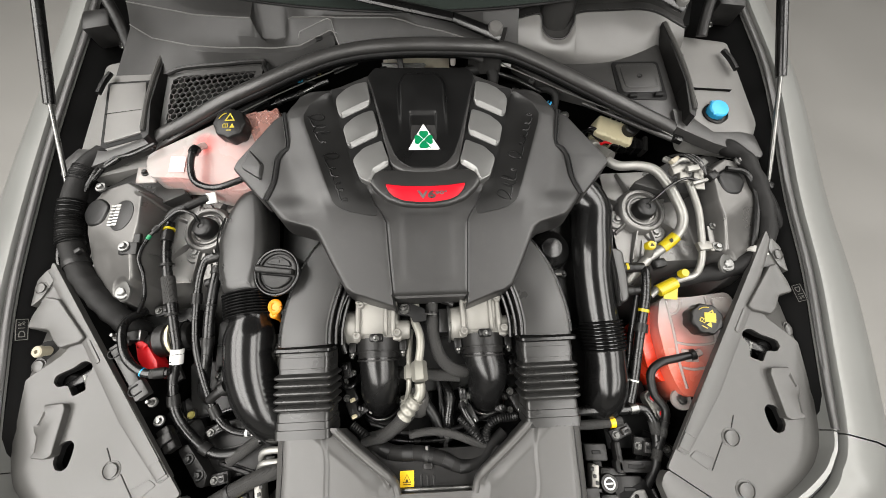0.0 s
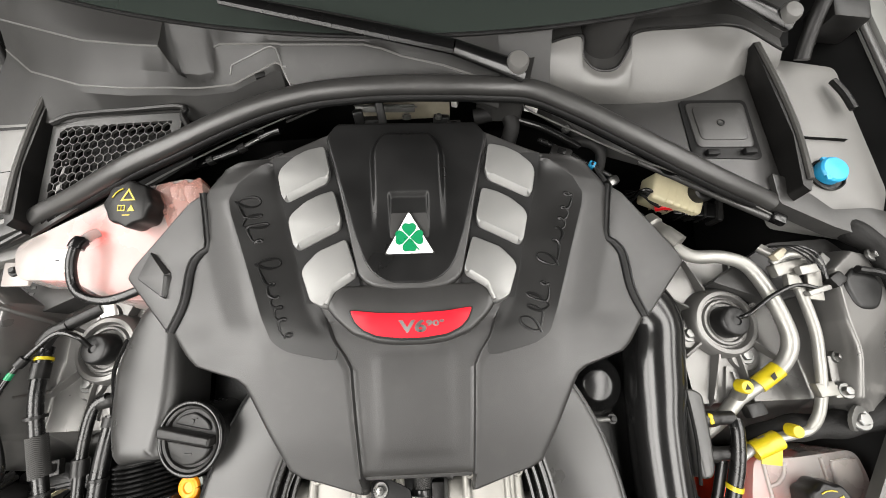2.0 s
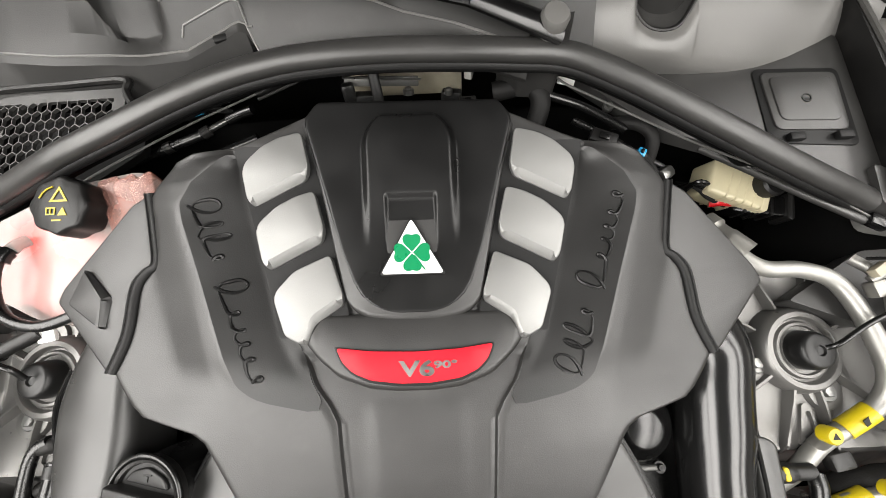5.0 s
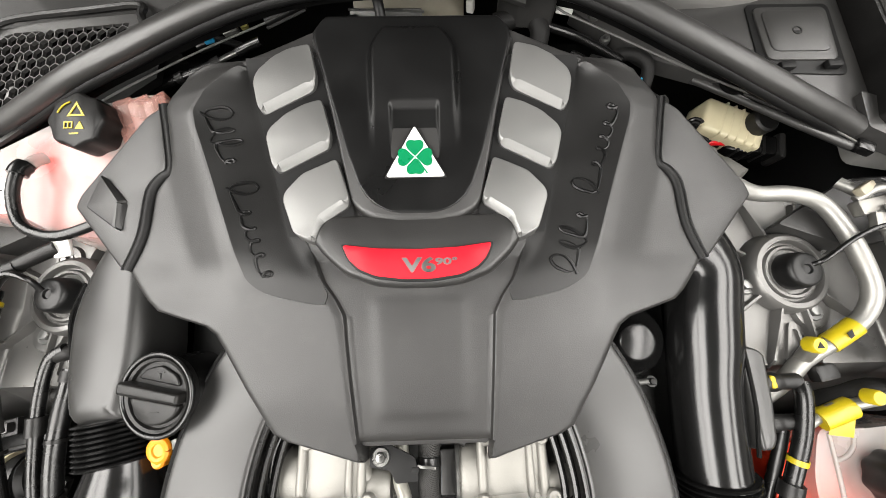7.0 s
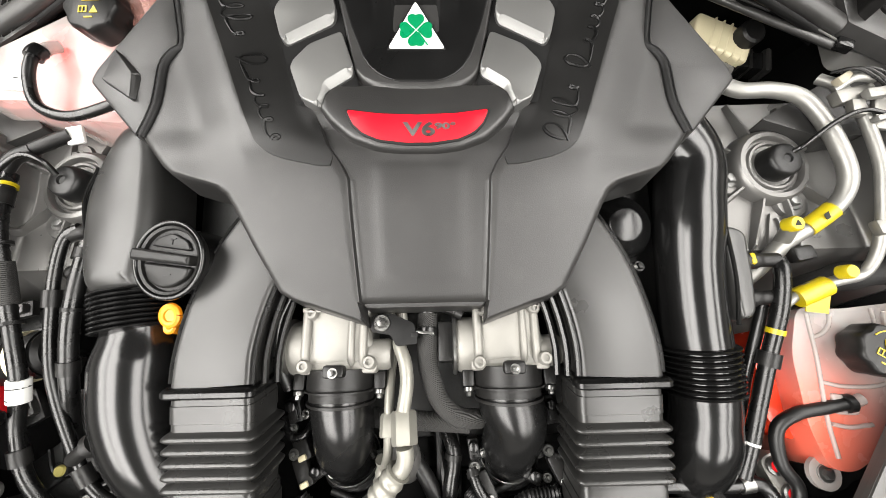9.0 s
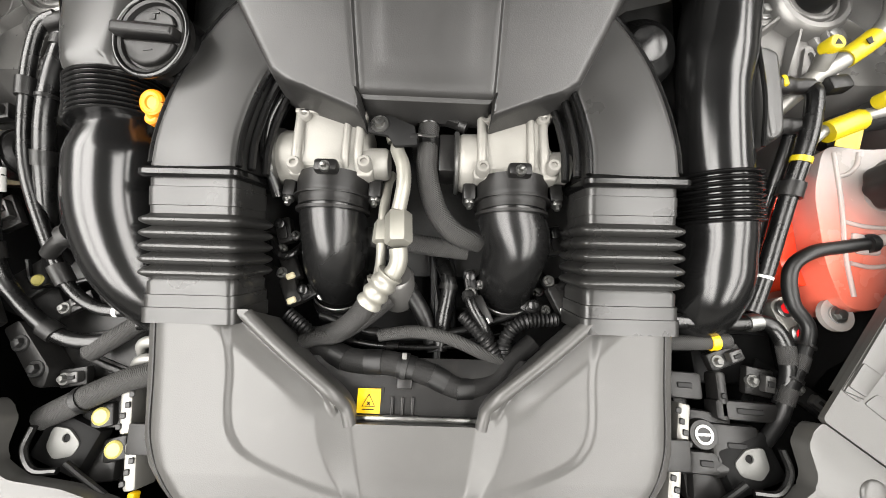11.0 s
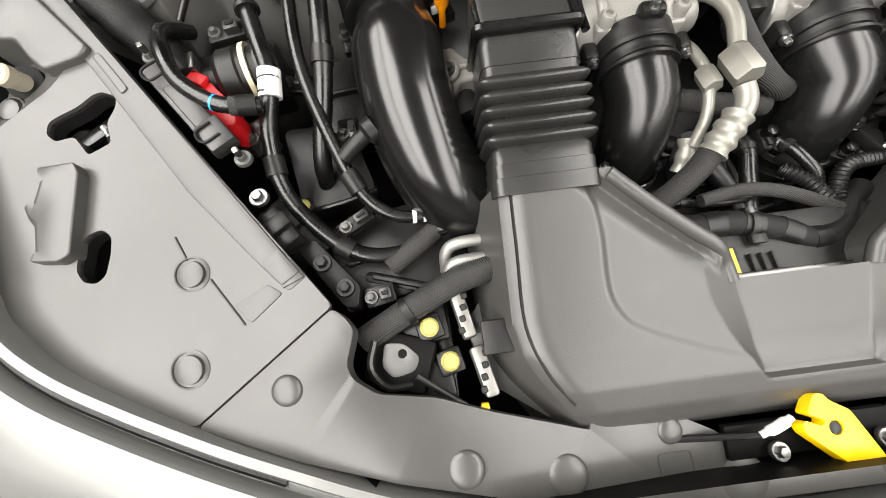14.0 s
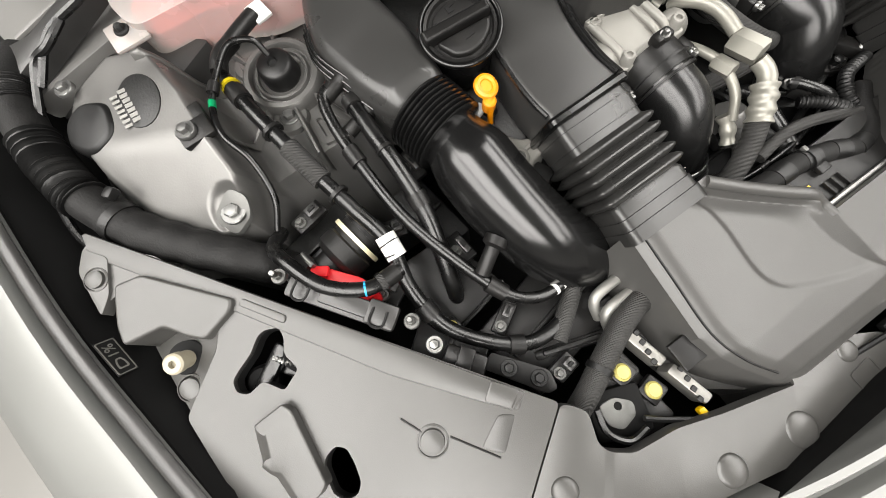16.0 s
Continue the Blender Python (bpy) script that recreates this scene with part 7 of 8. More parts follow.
lr = thing("wiring_loom", (0.66, 0.36, 0.90), "thick black taped wiring loom along the fender", "wiring loom", group="fender looms")
part("tape", tube([(0.630, 0.500, 0.920), (0.650, 0.462, 0.928), (0.662, 0.400, 0.920), (0.664, 0.330, 0.902), (0.645, 0.272, 0.884), (0.600, 0.248, 0.868), (0.555, 0.240, 0.860), (0.500, 0.236, 0.842), (0.46, 0.22, 0.82)], lambda u: 0.0165 + 0.0014 * math.sin(60 * u), 16, 8), TAPE, lr)
part("white_tie", tube([(0.640, 0.268, 0.882), (0.634, 0.264, 0.880), (0.628, 0.261, 0.878)], 0.0185, 16, 3), WHITE, lr, "white cable tie")
part("side_lead", tube([(0.655, 0.44, 0.92), (0.690, 0.38, 0.90), (0.705, 0.30, 0.88)], 0.010, 12, 6), TAPE, lr)
part("trim_cord", tube([(0.600, 0.430, 0.936), (0.640, 0.420, 0.930), (0.652, 0.38, 0.918), (0.640, 0.32, 0.902), (0.630, 0.28, 0.885)], 0.005, 8, 6), RUBBER, lr)

br = thing("brake_reservoir", (0.41, 0.60, 0.86), "cream plastic brake fluid reservoir under the bulkhead", "brake reservoir")
mb = pose(0.446, 0.606, 0.848, 12, 10, -20)
part("tank", block(0.092, 0.050, 0.048, mb, 0.006, 3), CREAM, br)
for k in range(5):
    part("rib", block(0.0030, 0.0515, 0.0495, mb @ pose(-0.018 + 0.013 * k, 0, 0), 0.0012), CREAM, br)
part("cap", lathe([(0.018, -0.01), (0.018, 0.010), (0.015, 0.013)], mb @ pose(0.03, 0.01, 0.03), 20), PLASTIC, br)
bc = thing("brake_connector", (0.43, 0.555, 0.87), "black connector block with red locks", "connector")
mc = pose(0.482, 0.583, 0.835, 10, 0, -10)
part("body", block(0.075, 0.030, 0.030, mc, 0.005), GLOSS, bc)
for k in range(3):
    part("body_rib", block(0.004, 0.032, 0.032, mc @ pose(-0.020 + 0.018 * k, 0, 0), 0.001), PLASTIC, bc)
part("shell_ring", block(0.012, 0.040, 0.038, mc @ pose(0.040, 0, 0), 0.008), PLASTIC, bc)
part("red_lock", block(0.014, 0.010, 0.006, mc @ pose(-0.004, -0.006, 0.017), 0.002), RED, bc, "red lock")
part("red_lead", tube([(0.420, 0.588, 0.838), (0.430, 0.586, 0.846), (0.446, 0.584, 0.846)], 0.005, 8, 4), RED, bc, "red lead")
for k in range(4):
    part("lead", tube([(0.375, 0.625 - 0.008 * k, 0.84), (0.390, 0.606, 0.860 + 0.005 * k), (0.410 + 0.006 * k, 0.592, 0.852), (0.44, 0.585, 0.838)], 0.0032, 8, 6), HOSE if k % 2 else TAPE, bc)

# ---- bulkhead: strut brace, seals, cowl, vent, lids, wipers, windscreen ----
BAR = [(-0.560, 0.548, 0.946), (-0.528, 0.563, 0.955), (-0.477, 0.576, 0.970), (-0.387, 0.600, 1.001), (-0.316, 0.622, 1.017), (-0.251, 0.646, 1.029), (-0.189, 0.665, 1.038), (-0.127, 0.676, 1.044), (-0.066, 0.679, 1.047), (-0.007, 0.680, 1.047), (0.053, 0.679, 1.045), (0.114, 0.679, 1.040), (0.176, 0.678, 1.032), (0.237, 0.653, 1.022), (0.298, 0.622, 1.009), (0.362, 0.591, 0.993), (0.433, 0.563, 0.971), (0.508, 0.542, 0.944), (0.524, 0.537, 0.938)]
bar = thing("strut_brace", (0, 0.65, 1.04), "curved black rubber-sealed strut brace across the bay", "strut brace")
part("seal_bead", tube([(x, y, z) for x, y, z in BAR], 0.0138, 22, 6, True, 0.85), TRIM, bar, "rounded black rubber seal", 60)
# skirt in near-black: the shade of the gap below the bead is put into it
part("shaded_skirt", tube([(x, y - 0.006, z - 0.0125) for x, y, z in BAR], 0.0085, 14, 6, True, 0.9), INK, bar)
part("skirt_crease", tube([(x, y - 0.0135, z - 0.0115) for x, y, z in BAR], 0.0010, 8, 6), PLASTIC, bar)
spine = glide(BAR, 6)
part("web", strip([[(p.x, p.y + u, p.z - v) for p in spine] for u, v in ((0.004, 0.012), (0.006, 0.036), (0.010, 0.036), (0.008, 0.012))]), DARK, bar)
part("rail", tube([(-0.420, 0.566, 0.962), (-0.360, 0.601, 0.972), (-0.270, 0.651, 0.979), (-0.185, 0.692, 0.984), (-0.134, 0.704, 0.997), (-0.06, 0.715, 1.004)], 0.0013, 8, 8), DULL, bar, "thin bright rail")
part("rail", tube([(-0.02, 0.720, 1.000), (0.1423, 0.6974, 0.9954), (0.1872, 0.6727, 0.9913), (0.2504, 0.6376, 0.9837), (0.3150, 0.6063, 0.9726), (0.3927, 0.5812, 0.9548), (0.4421, 0.5611, 0.9501), (0.5352, 0.5140, 0.9290)], 0.0014, 8, 8), DULL, bar, "thin bright rail")
part("lower_flange", tube([(0.3508, 0.6183, 0.9380), (0.4013, 0.5872, 0.9360), (0.4615, 0.5501, 0.9320), (0.5278, 0.5135, 0.9260)], 0.0052, 12, 8), TRIM, bar, "round black lower tube")
part("end_clip", block(0.020, 0.016, 0.012, pose(0.531, 0.513, 0.930, 0, 0, -32), 0.003), GLOSS, bar)
for a, b in (((0.3953, 0.5851, 0.9557), (0.4421, 0.5611, 0.9501)), ((-0.1849, 0.6925, 0.9839), (-0.1335, 0.7037, 0.9974))):
    a, b = Vector(a), Vector(b)
    for k in range(4):
        o = Vector((0, -0.0032 * (k - 1.5), -0.0030 * (k - 1.5)))
        part("grommet_rib", tube([a + o, (a + b) / 2 + o, b + o], 0.0019, 8, 3), COWL_DIM, bar, "ribbed rubber grommet")
    part("grommet", tube([a, (a + b) / 2, b], 0.0055, 10, 3), RUBBER, bar)
part("end_plate", slab(rounded([(-0.7396, 0.4928), (-0.7387, 0.5234), (-0.7133, 0.5480), (-0.6464, 0.5326), (-0.5422, 0.5617), (-0.5344, 0.5460), (-0.6243, 0.5156), (-0.7288, 0.4821)], 0.004, 3), slope(0.9368, 0.1431, 0.1115), 0.024, 0.003), TRIM, bar)
part("end_plate", slab(rounded([(0.5260, 0.5739), (0.5484, 0.5669), (0.6045, 0.5187), (0.6645, 0.5215), (0.6930, 0.5141), (0.6998, 0.4700), (0.6926, 0.4617), (0.5976, 0.4931), (0.5252, 0.5285)], 0.004, 3), slope(0.9084, 0.1638, -0.0871), 0.024, 0.003), TRIM, bar)
for s in (1, -1):
    bolt("end_bolt", (0.640 * s, 0.452, 0.930), bar, 0.006, NUT)

ld = thing("bulkhead_leads", (0, 0.60, 0.98), "black leads and pipes behind the engine cover", "leads")
for pts, r, mt in (([(-0.400, 0.628, 0.925), (-0.359, 0.640, 0.934), (-0.31, 0.652, 0.943), (-0.269, 0.664, 0.949)], 0.0058, GLOSS), ([(-0.269, 0.664, 0.949), (-0.254, 0.674, 0.950), (-0.238, 0.685, 0.950)], 0.0038, STEEL), ([(-0.238, 0.684, 0.950), (-0.22, 0.687, 0.956), (-0.201, 0.688, 0.962)], 0.0062, GLOSS), ([(-0.300, 0.618, 0.930), (-0.25, 0.640, 0.936), (-0.20, 0.660, 0.94)], 0.008, GLOSS), ([(0.20, 0.59, 0.96), (0.27, 0.57, 0.95), (0.29, 0.53, 0.93), (0.33, 0.50, 0.92)], 0.010, TAPE), ([(0.165, 0.680, 0.972), (0.21, 0.668, 0.962), (0.26, 0.640, 0.952)], 0.0055, GLOSS), ([(0.20, 0.660, 0.948), (0.25, 0.635, 0.938), (0.31, 0.600, 0.925)], 0.0045, HOSE)):
    part("lead", tube(pts, r, 12, 7), mt, ld)
for pts in ([(-0.269, 0.664, 0.949), (-0.264, 0.667, 0.9495), (-0.259, 0.670, 0.950)], [(-0.318, 0.650, 0.9415), (-0.313, 0.6515, 0.9425), (-0.308, 0.653, 0.9435)]):
    part("pipe_collar", tube(pts, 0.0072, 12, 3), PLASTIC, ld)
part("black_strap", tube([(-0.046, 0.716, 1.004), (-0.043, 0.702, 0.992), (-0.040, 0.684, 0.968), (-0.040, 0.676, 0.95)], 0.0065, 12, 6, True, 0.5), RUBBER, ld)
for at, mt, sz in (((-0.259, 0.676, 0.978), BLUE, (0.012, 0.009, 0.010)), ((-0.226, 0.712, 0.965), PALE, (0.010, 0.008, 0.008)), ((0.184, 0.685, 0.987), PAPER, (0.020, 0.009, 0.003)), ((0.2434, 0.672, 0.952), STEEL, (0.010, 0.008, 0.006)), ((0.072, 0.720, 0.974), WHITE, (0.010, 0.010, 0.018)), ((-0.24, 0.700, 0.968), DULL, (0.020, 0.010, 0.008))):
    part("fitting", block(*sz, pose(*at, 10, 0, -20 if at[0] > 0 else 20), 0.002), mt, ld)
for x, y, z in ((0.354, 0.638, 0.928), (0.335, 0.646, 0.932), (0.2434, 0.672, 0.956), (0.225, 0.690, 0.975)):
    bolt("bolt", (x, y, z), ld, 0.0038)
# bracket and beige shield at the back of the engine
rb = thing("rear_bracket", (0.0, 0.72, 0.95), "bright steel bracket and beige heat shield behind the engine", "bracket")
part("shield", block(0.150, 0.004, 0.050, pose(-0.010, 0.744, 0.950, -28), 0.002), BEIGE, rb, "beige shield")
part("plate", block(0.094, 0.004, 0.012, pose(-0.038, 0.716, 0.970, -30, 0, -3), 0.0015), DULL, rb, "bright steel plate")
part("plate_edge", tube([(-0.085, 0.716, 0.9785), (-0.04, 0.715, 0.976), (0.012, 0.713, 0.973)], 0.0014, 8, 4), STEEL, rb, "bright steel edge")
part("lug", lathe([(0.007, -0.003), (0.007, 0.003), (0.004, 0.0035), (0.004, 0.006), (0.001, 0.006)], pose(-0.005, 0.708, 0.958, -30), 16), STEEL, rb)
part("box", block(0.040, 0.016, 0.026, pose(-0.062, 0.706, 0.945, -20), 0.003), IRON, rb, "dark steel box")
part("hinge", block(0.016, 0.014, 0.030, pose(-0.080, 0.706, 0.960, -20, 0, 12), 0.004), IRON, rb)
part("hinge", block(0.026, 0.014, 0.020, pose(0.050, 0.704, 0.950, -20, 0, -8), 0.004), IRON, rb)
part("stud", lathe([(0.005, 0), (0.005, 0.006), (0.003, 0.008)], pose(0.046, 0.700, 0.960, -20), 12), STEEL, rb)
# small connectors, clips and looms in the gap behind the cover
for at, size, turn, mt in (((0.222, 0.616, 0.968), (0.030, 0.016, 0.014), -25, PLASTIC), ((0.272, 0.606, 0.950), (0.010, 0.010, 0.012), -30, BLUE), ((0.243, 0.600, 0.962), (0.020, 0.014, 0.014), -30, PLASTIC), ((-0.275, 0.690, 0.960), (0.026, 0.014, 0.014), 25, GLOSS), ((0.068, 0.668, 0.975), (0.020, 0.016, 0.016), 0, PLASTIC), ((-0.080, 0.668, 0.975), (0.034, 0.014, 0.014), 0, PLASTIC)):
    cq = thing("bulkhead_connector", at, "blue-topped wiring connector behind the engine cover" if mt == BLUE else "small black wiring connector behind the engine cover", "connector", group="bulkhead connectors")
    mq = pose(*at, 12, 0, turn)
    part("housing", block(*size, mq, 0.002), mt, cq)
    part("latch", block(size[0] * 0.4, size[1] * 0.5, 0.004, mq @ pose(0, 0, size[2] / 2 + 0.001), 0.001), GLOSS, cq)
    part("boot", tube([mq @ Vector((size[0] * 0.45, 0, 0)), mq @ Vector((size[0] * 0.7, -0.002, 0)), mq @ Vector((size[0] * 0.7 + 0.02, -0.010, -0.012))], 0.0045, 8, 4), RUBBER, cq)
bl = thing("bulkhead_loom", (0.15, 0.68, 0.97), "black taped loom drooping behind the engine cover", "wiring loom")
part("loom", tube([(0.10, 0.690, 0.970), (0.142, 0.690, 0.978), (0.156, 0.672, 0.972), (0.150, 0.650, 0.950)], 0.012, 12, 6), TAPE, bl)
part("loom_tail", tube([(0.250, 0.655, 0.945), (0.272, 0.640, 0.960), (0.286, 0.622, 0.958), (0.285, 0.600, 0.935)], 0.008, 12, 6), TAPE, bl)
for s in (1, -1):
    hs = thing("heat_shield", (0.3 * s, 0.53, 0.90), "crumpled bright foil and black bracket behind the engine", "bracket", group="rear brackets")
    part("foil", flip(block(0.022, 0.016, 0.022, pose(0.304, 0.588, 0.930, 20, 10, 30), 0.006, 2), s), STEEL if s > 0 else DARK, hs)
    part("bracket", flip(block(0.09, 0.02, 0.05, pose(0.30, 0.545, 0.91, 10, 0, -30), 0.005), s), DARK, hs)

# side trays behind the towers
for s in (1, -1):
    tr = thing("side_tray", (0.64 * s, 0.65, 0.92), "grey-black moulded plastic tray beside the cowl", "tray", group="side trays")
    tt = slope(0.868, 0.085)
    out = rounded([(0.555, 0.520), (0.690, 0.490), (0.730, 0.560), (0.742, 0.80), (0.575, 0.84)], 0.012, 3)
    part("tray", flip(slab(out, tt, 0.03, 0.004, (), 2), s), TRAY, tr)
    if s < 0:
        lidp = rounded([(-0.722, 0.745), (-0.622, 0.748), (-0.592, 0.590), (-0.690, 0.560)], 0.008, 3)
        cut = rounded([(-0.712, 0.736), (-0.631, 0.739), (-0.605, 0.600), (-0.683, 0.573)], 0.006, 3)
        part("lid_groove", slab(lidp, lambda x, y: tt(x, y) + 0.0012, 0.004, 0), INK, tr)
        part("lid", slab(cut, lambda x, y: tt(x, y) + 0.005, 0.006, 0.002), TRAY, tr)
    part("rib", flip(block(0.040, 0.006, 0.020, pose(0.575, 0.765, 0.945, 0, 0, 10), 0.002), s), PLASTIC, tr)
    part("rib", flip(block(0.050, 0.006, 0.022, pose(0.580, 0.735, 0.945, 0, 0, 10), 0.002), s), PLASTIC, tr)
    part("side_wall", flip(slab(rounded([(0.546, 0.790), (0.556, 0.788), (0.566, 0.640), (0.562, 0.560), (0.548, 0.530), (0.540, 0.540), (0.553, 0.620)], 0.003, 3), slope(0.922, 0.10), 0.05, 0.003, (), 3), s), PLASTIC, tr)
    part("wall_rail", flip(tube([(0.551, 0.786, 1.0015), (0.559, 0.700, 0.993), (0.560, 0.620, 0.985), (0.552, 0.548, 0.978)], 0.0042, 8, 5), s), PANEL, tr)
    part("corner_block", flip(block(0.060, 0.055, 0.060, pose(0.725, 0.86, 0.985, 10, 0, -12), 0.008, 2), s), PLASTIC, tr)
    part("corner_arm", flip(tube([(0.700, 0.90, 1.04), (0.680, 0.86, 1.01), (0.672, 0.825, 0.975), (0.668, 0.800, 0.955)], 0.012, 12, 6, True, 0.6), s), PLASTIC, tr)
    bolt("bolt", (0.700 * s, 0.845, 0.955), tr, 0.007)
    part("latch_clip", flip(tube([(0.712, 0.76, 0.945), (0.718, 0.73, 0.945), (0.722, 0.70, 0.942)], 0.006, 8, 5), s), RUBBER, tr)

wc = thing("washer_cap", (0.647, 0.593, 0.92), "bright blue plastic washer filler cap", "washer cap")
part("cap", lathe([(0.019, -0.012), (0.0205, -0.008), (0.0205, 0.004), (0.018, 0.007), (0.001, 0.009)], pose(0.647, 0.592, 0.930, 10), 28), BLUE, wc)
part("tabs", join(*[block(0.008, 0.008, 0.006, pose(0.647 + 0.020 * math.cos(a), 0.592 + 0.020 * math.sin(a), 0.932, 10), 0.002) for a in (1.1, 1.9, 3.9)]), BLUE, wc)
part("neck_ring", lathe([(0.026, -0.008), (0.027, 0.0), (0.0245, 0.002), (0.0235, -0.002)], pose(0.647, 0.590, 0.922, 5), 28), PLASTIC, wc)

# cabin air vent with a honeycomb grille
vt = thing("cabin_vent", (-0.44, 0.62, 0.97), "black honeycomb cabin air vent", "vent")
vz = lambda x, y: 0.978 + 0.20 * (y - 0.62) + 0.12 * (x + 0.43)


def clipped(poly, zone):
    """The part of a convex outline that lies inside a convex zone given clockwise."""
    for i in range(len(zone)):
        (ax, ay), (bx, by) = zone[i - 1], zone[i]
        side = lambda p: (bx - ax) * (p[1] - ay) - (by - ay) * (p[0] - ax)
        out = []
        for k in range(len(poly)):
            p, q = poly[k - 1], poly[k]
            sp, sq = side(p), side(q)
            if (sp > 0) != (sq > 0):
                t = sp / (sp - sq)
                out.append((p[0] + (q[0] - p[0]) * t, p[1] + (q[1] - p[1]) * t))
            if sq > 0:
                out.append(q)
        poly = out
        if len(poly) < 3:
            return []
    return poly


R, holes = 0.0073, []
gap = 0.0079
zone = [(-0.530, 0.690), (-0.530, 0.540), (-0.342, 0.638), (-0.342, 0.680), (-0.506, 0.693)]
for j in range(-1, 18):
    for i in range(-1, 20):
        x, y = -0.535 + i * gap * math.sqrt(3), 0.540 + j * gap * 1.5
        x += gap * math.sqrt(3) / 2 if j % 2 else 0
        cell = clipped([(x + R * math.sin(math.pi / 3 * k), y + R * math.cos(math.pi / 3 * k)) for k in range(6)][::-1], zone)
        area = abs(sum(cell[k - 1][0] * cell[k][1] - cell[k][0] * cell[k - 1][1] for k in range(len(cell)))) / 2
        if area > 2.0e-5:
            holes.append([p for k, p in enumerate(cell) if math.hypot(p[0] - cell[k - 1][0], p[1] - cell[k - 1][1]) > 1e-4])
frame_out = [(-0.542, 0.704), (-0.542, 0.528), (-0.330, 0.636), (-0.326, 0.690), (-0.500, 0.706)]
part("honeycomb", slab(frame_out, vz, 0.004, 0, holes), TRIM, vt, "black honeycomb mesh", 20)
part("frame", tube([(x, y, vz(x, y) + 0.004) for x, y in [(-0.540, 0.700), (-0.500, 0.708), (-0.40, 0.702), (-0.326, 0.696), (-0.322, 0.680), (-0.300, 0.645)]], 0.0045, 8, 5), PLASTIC, vt)
# near-black sheet: the shade in the vent's depth is put into its colour
part("shadow_box", slab(frame_out, lambda x, y: vz(x, y) - 0.035, 0.01, 0), DARK, vt, "dark sheet that stands for the shade behind the mesh")

# right recess with its hinged lid
rc = thing("recess_floor", (0.45, 0.63, 0.95), "black plastic bulkhead recess", "cowl recess")
rz = lambda x, y: 0.956 + 0.11 * (y - 0.65)
part("recess", slab(rounded([(0.20, 0.720), (0.545, 0.760), (0.545, 0.548), (0.490, 0.562), (0.30, 0.635)], 0.010, 3), rz, 0.02, 0.002), TRIM, rc)
part("recess_hole", lathe([(0.016, -0.004), (0.016, 0.001), (0.013, 0.0016), (0.012, -0.003)], pose(0.390, 0.600, rz(0.39, 0.60), 5), 22), DARK, rc)
hl = thing("hatch_lid", (0.477, 0.655, 0.96), "square black plastic service lid with two hinges", "lid")
part("seat", slab(rounded([(0.425, 0.712), (0.530, 0.708), (0.528, 0.602), (0.424, 0.610)], 0.010, 4), lambda x, y: rz(x, y) + 0.002, 0.006, 0.0015), INK, hl)
part("lid", slab(rounded([(0.432, 0.704), (0.523, 0.701), (0.520, 0.622), (0.434, 0.626)], 0.010, 4), lambda x, y: rz(x, y) + 0.0042, 0.006, 0.0016, (), 3), TRIM, hl)
part("raised_field", slab(rounded([(0.440, 0.697), (0.516, 0.694), (0.513, 0.634), (0.442, 0.637)], 0.010, 4), lambda x, y: rz(x, y) + 0.0058, 0.003, 0.0014, (), 3), TRIM, hl)
part("centre_mark", lathe([(0.006, 0.0), (0.006, 0.0008), (0.0045, 0.0008), (0.0045, 0.0)], pose(0.478, 0.665, rz(0.47, 0.665) + 0.0058, 6), 16), PLASTIC, hl)
for x in (0.452, 0.508):
    part("hinge", block(0.018, 0.010, 0.008, pose(x, 0.614, rz(x, 0.614) + 0.006, 6), 0.002), INK, hl)

# cowl panels
cw = thing("cowl_panel", (0, 0.75, 1.0), "moulded black plastic cowl panel below the windscreen", "cowl")


def glass_line(x):
    """Where the windscreen's lower edge lies."""
    return 0.735 + 0.36 * (x - 0.06) ** 2


def divided(row, n=3):
    """More points along a row, on straight lines."""
    return [Vector(a) + (Vector(b) - Vector(a)) * k / n for a, b in zip(row, row[1:]) for k in range(n)] + [Vector(row[-1])]


lip = [(-0.64, 0.868, 1.038), (-0.581, 0.839, 1.045), (-0.457, 0.78, 1.058), (-0.375, 0.758, 1.064), (-0.335, 0.7504, 1.066), (-0.332, 0.744, 1.045), (-0.325, 0.741, 1.029), (-0.3, 0.738, 1.026), (-0.276, 0.739, 1.03), (-0.262, 0.7515, 1.06), (-0.252, 0.7525, 1.0635), (-0.2445, 0.752, 1.0635), (-0.1915, 0.75, 1.063), (-0.181, 0.7495, 1.063), (-0.173, 0.749, 1.063), (-0.167, 0.748, 1.062), (-0.158, 0.7475, 1.062), (-0.053, 0.739, 1.064), (-0.03, 0.734, 1.061), (0, 0.724, 1.055), (0.054, 0.71, 1.05), (0.102, 0.691, 1.045), (0.13, 0.677, 1.042)]
face = [(-0.645, 0.852, 1.018), (-0.585, 0.815, 1.024), (-0.465, 0.755, 1.036), (-0.396, 0.7425, 1.038), (-0.35, 0.737, 1.037), (-0.331, 0.735, 1.034), (-0.315, 0.732, 1.028), (-0.298, 0.73, 1.025), (-0.28, 0.7285, 1.028), (-0.262, 0.7268, 1.034), (-0.2468, 0.7255, 1.036), (-0.2416, 0.733, 1.045), (-0.1897, 0.7451, 1.06), (-0.1812, 0.7455, 1.062), (-0.1746, 0.7434, 1.06), (-0.1701, 0.7276, 1.044), (-0.164, 0.726, 1.045), (-0.057, 0.72, 1.045), (-0.03, 0.718, 1.0455), (0, 0.716, 1.046), (0.054, 0.708, 1.045), (0.102, 0.686, 1.04), (0.13, 0.672, 1.037)]
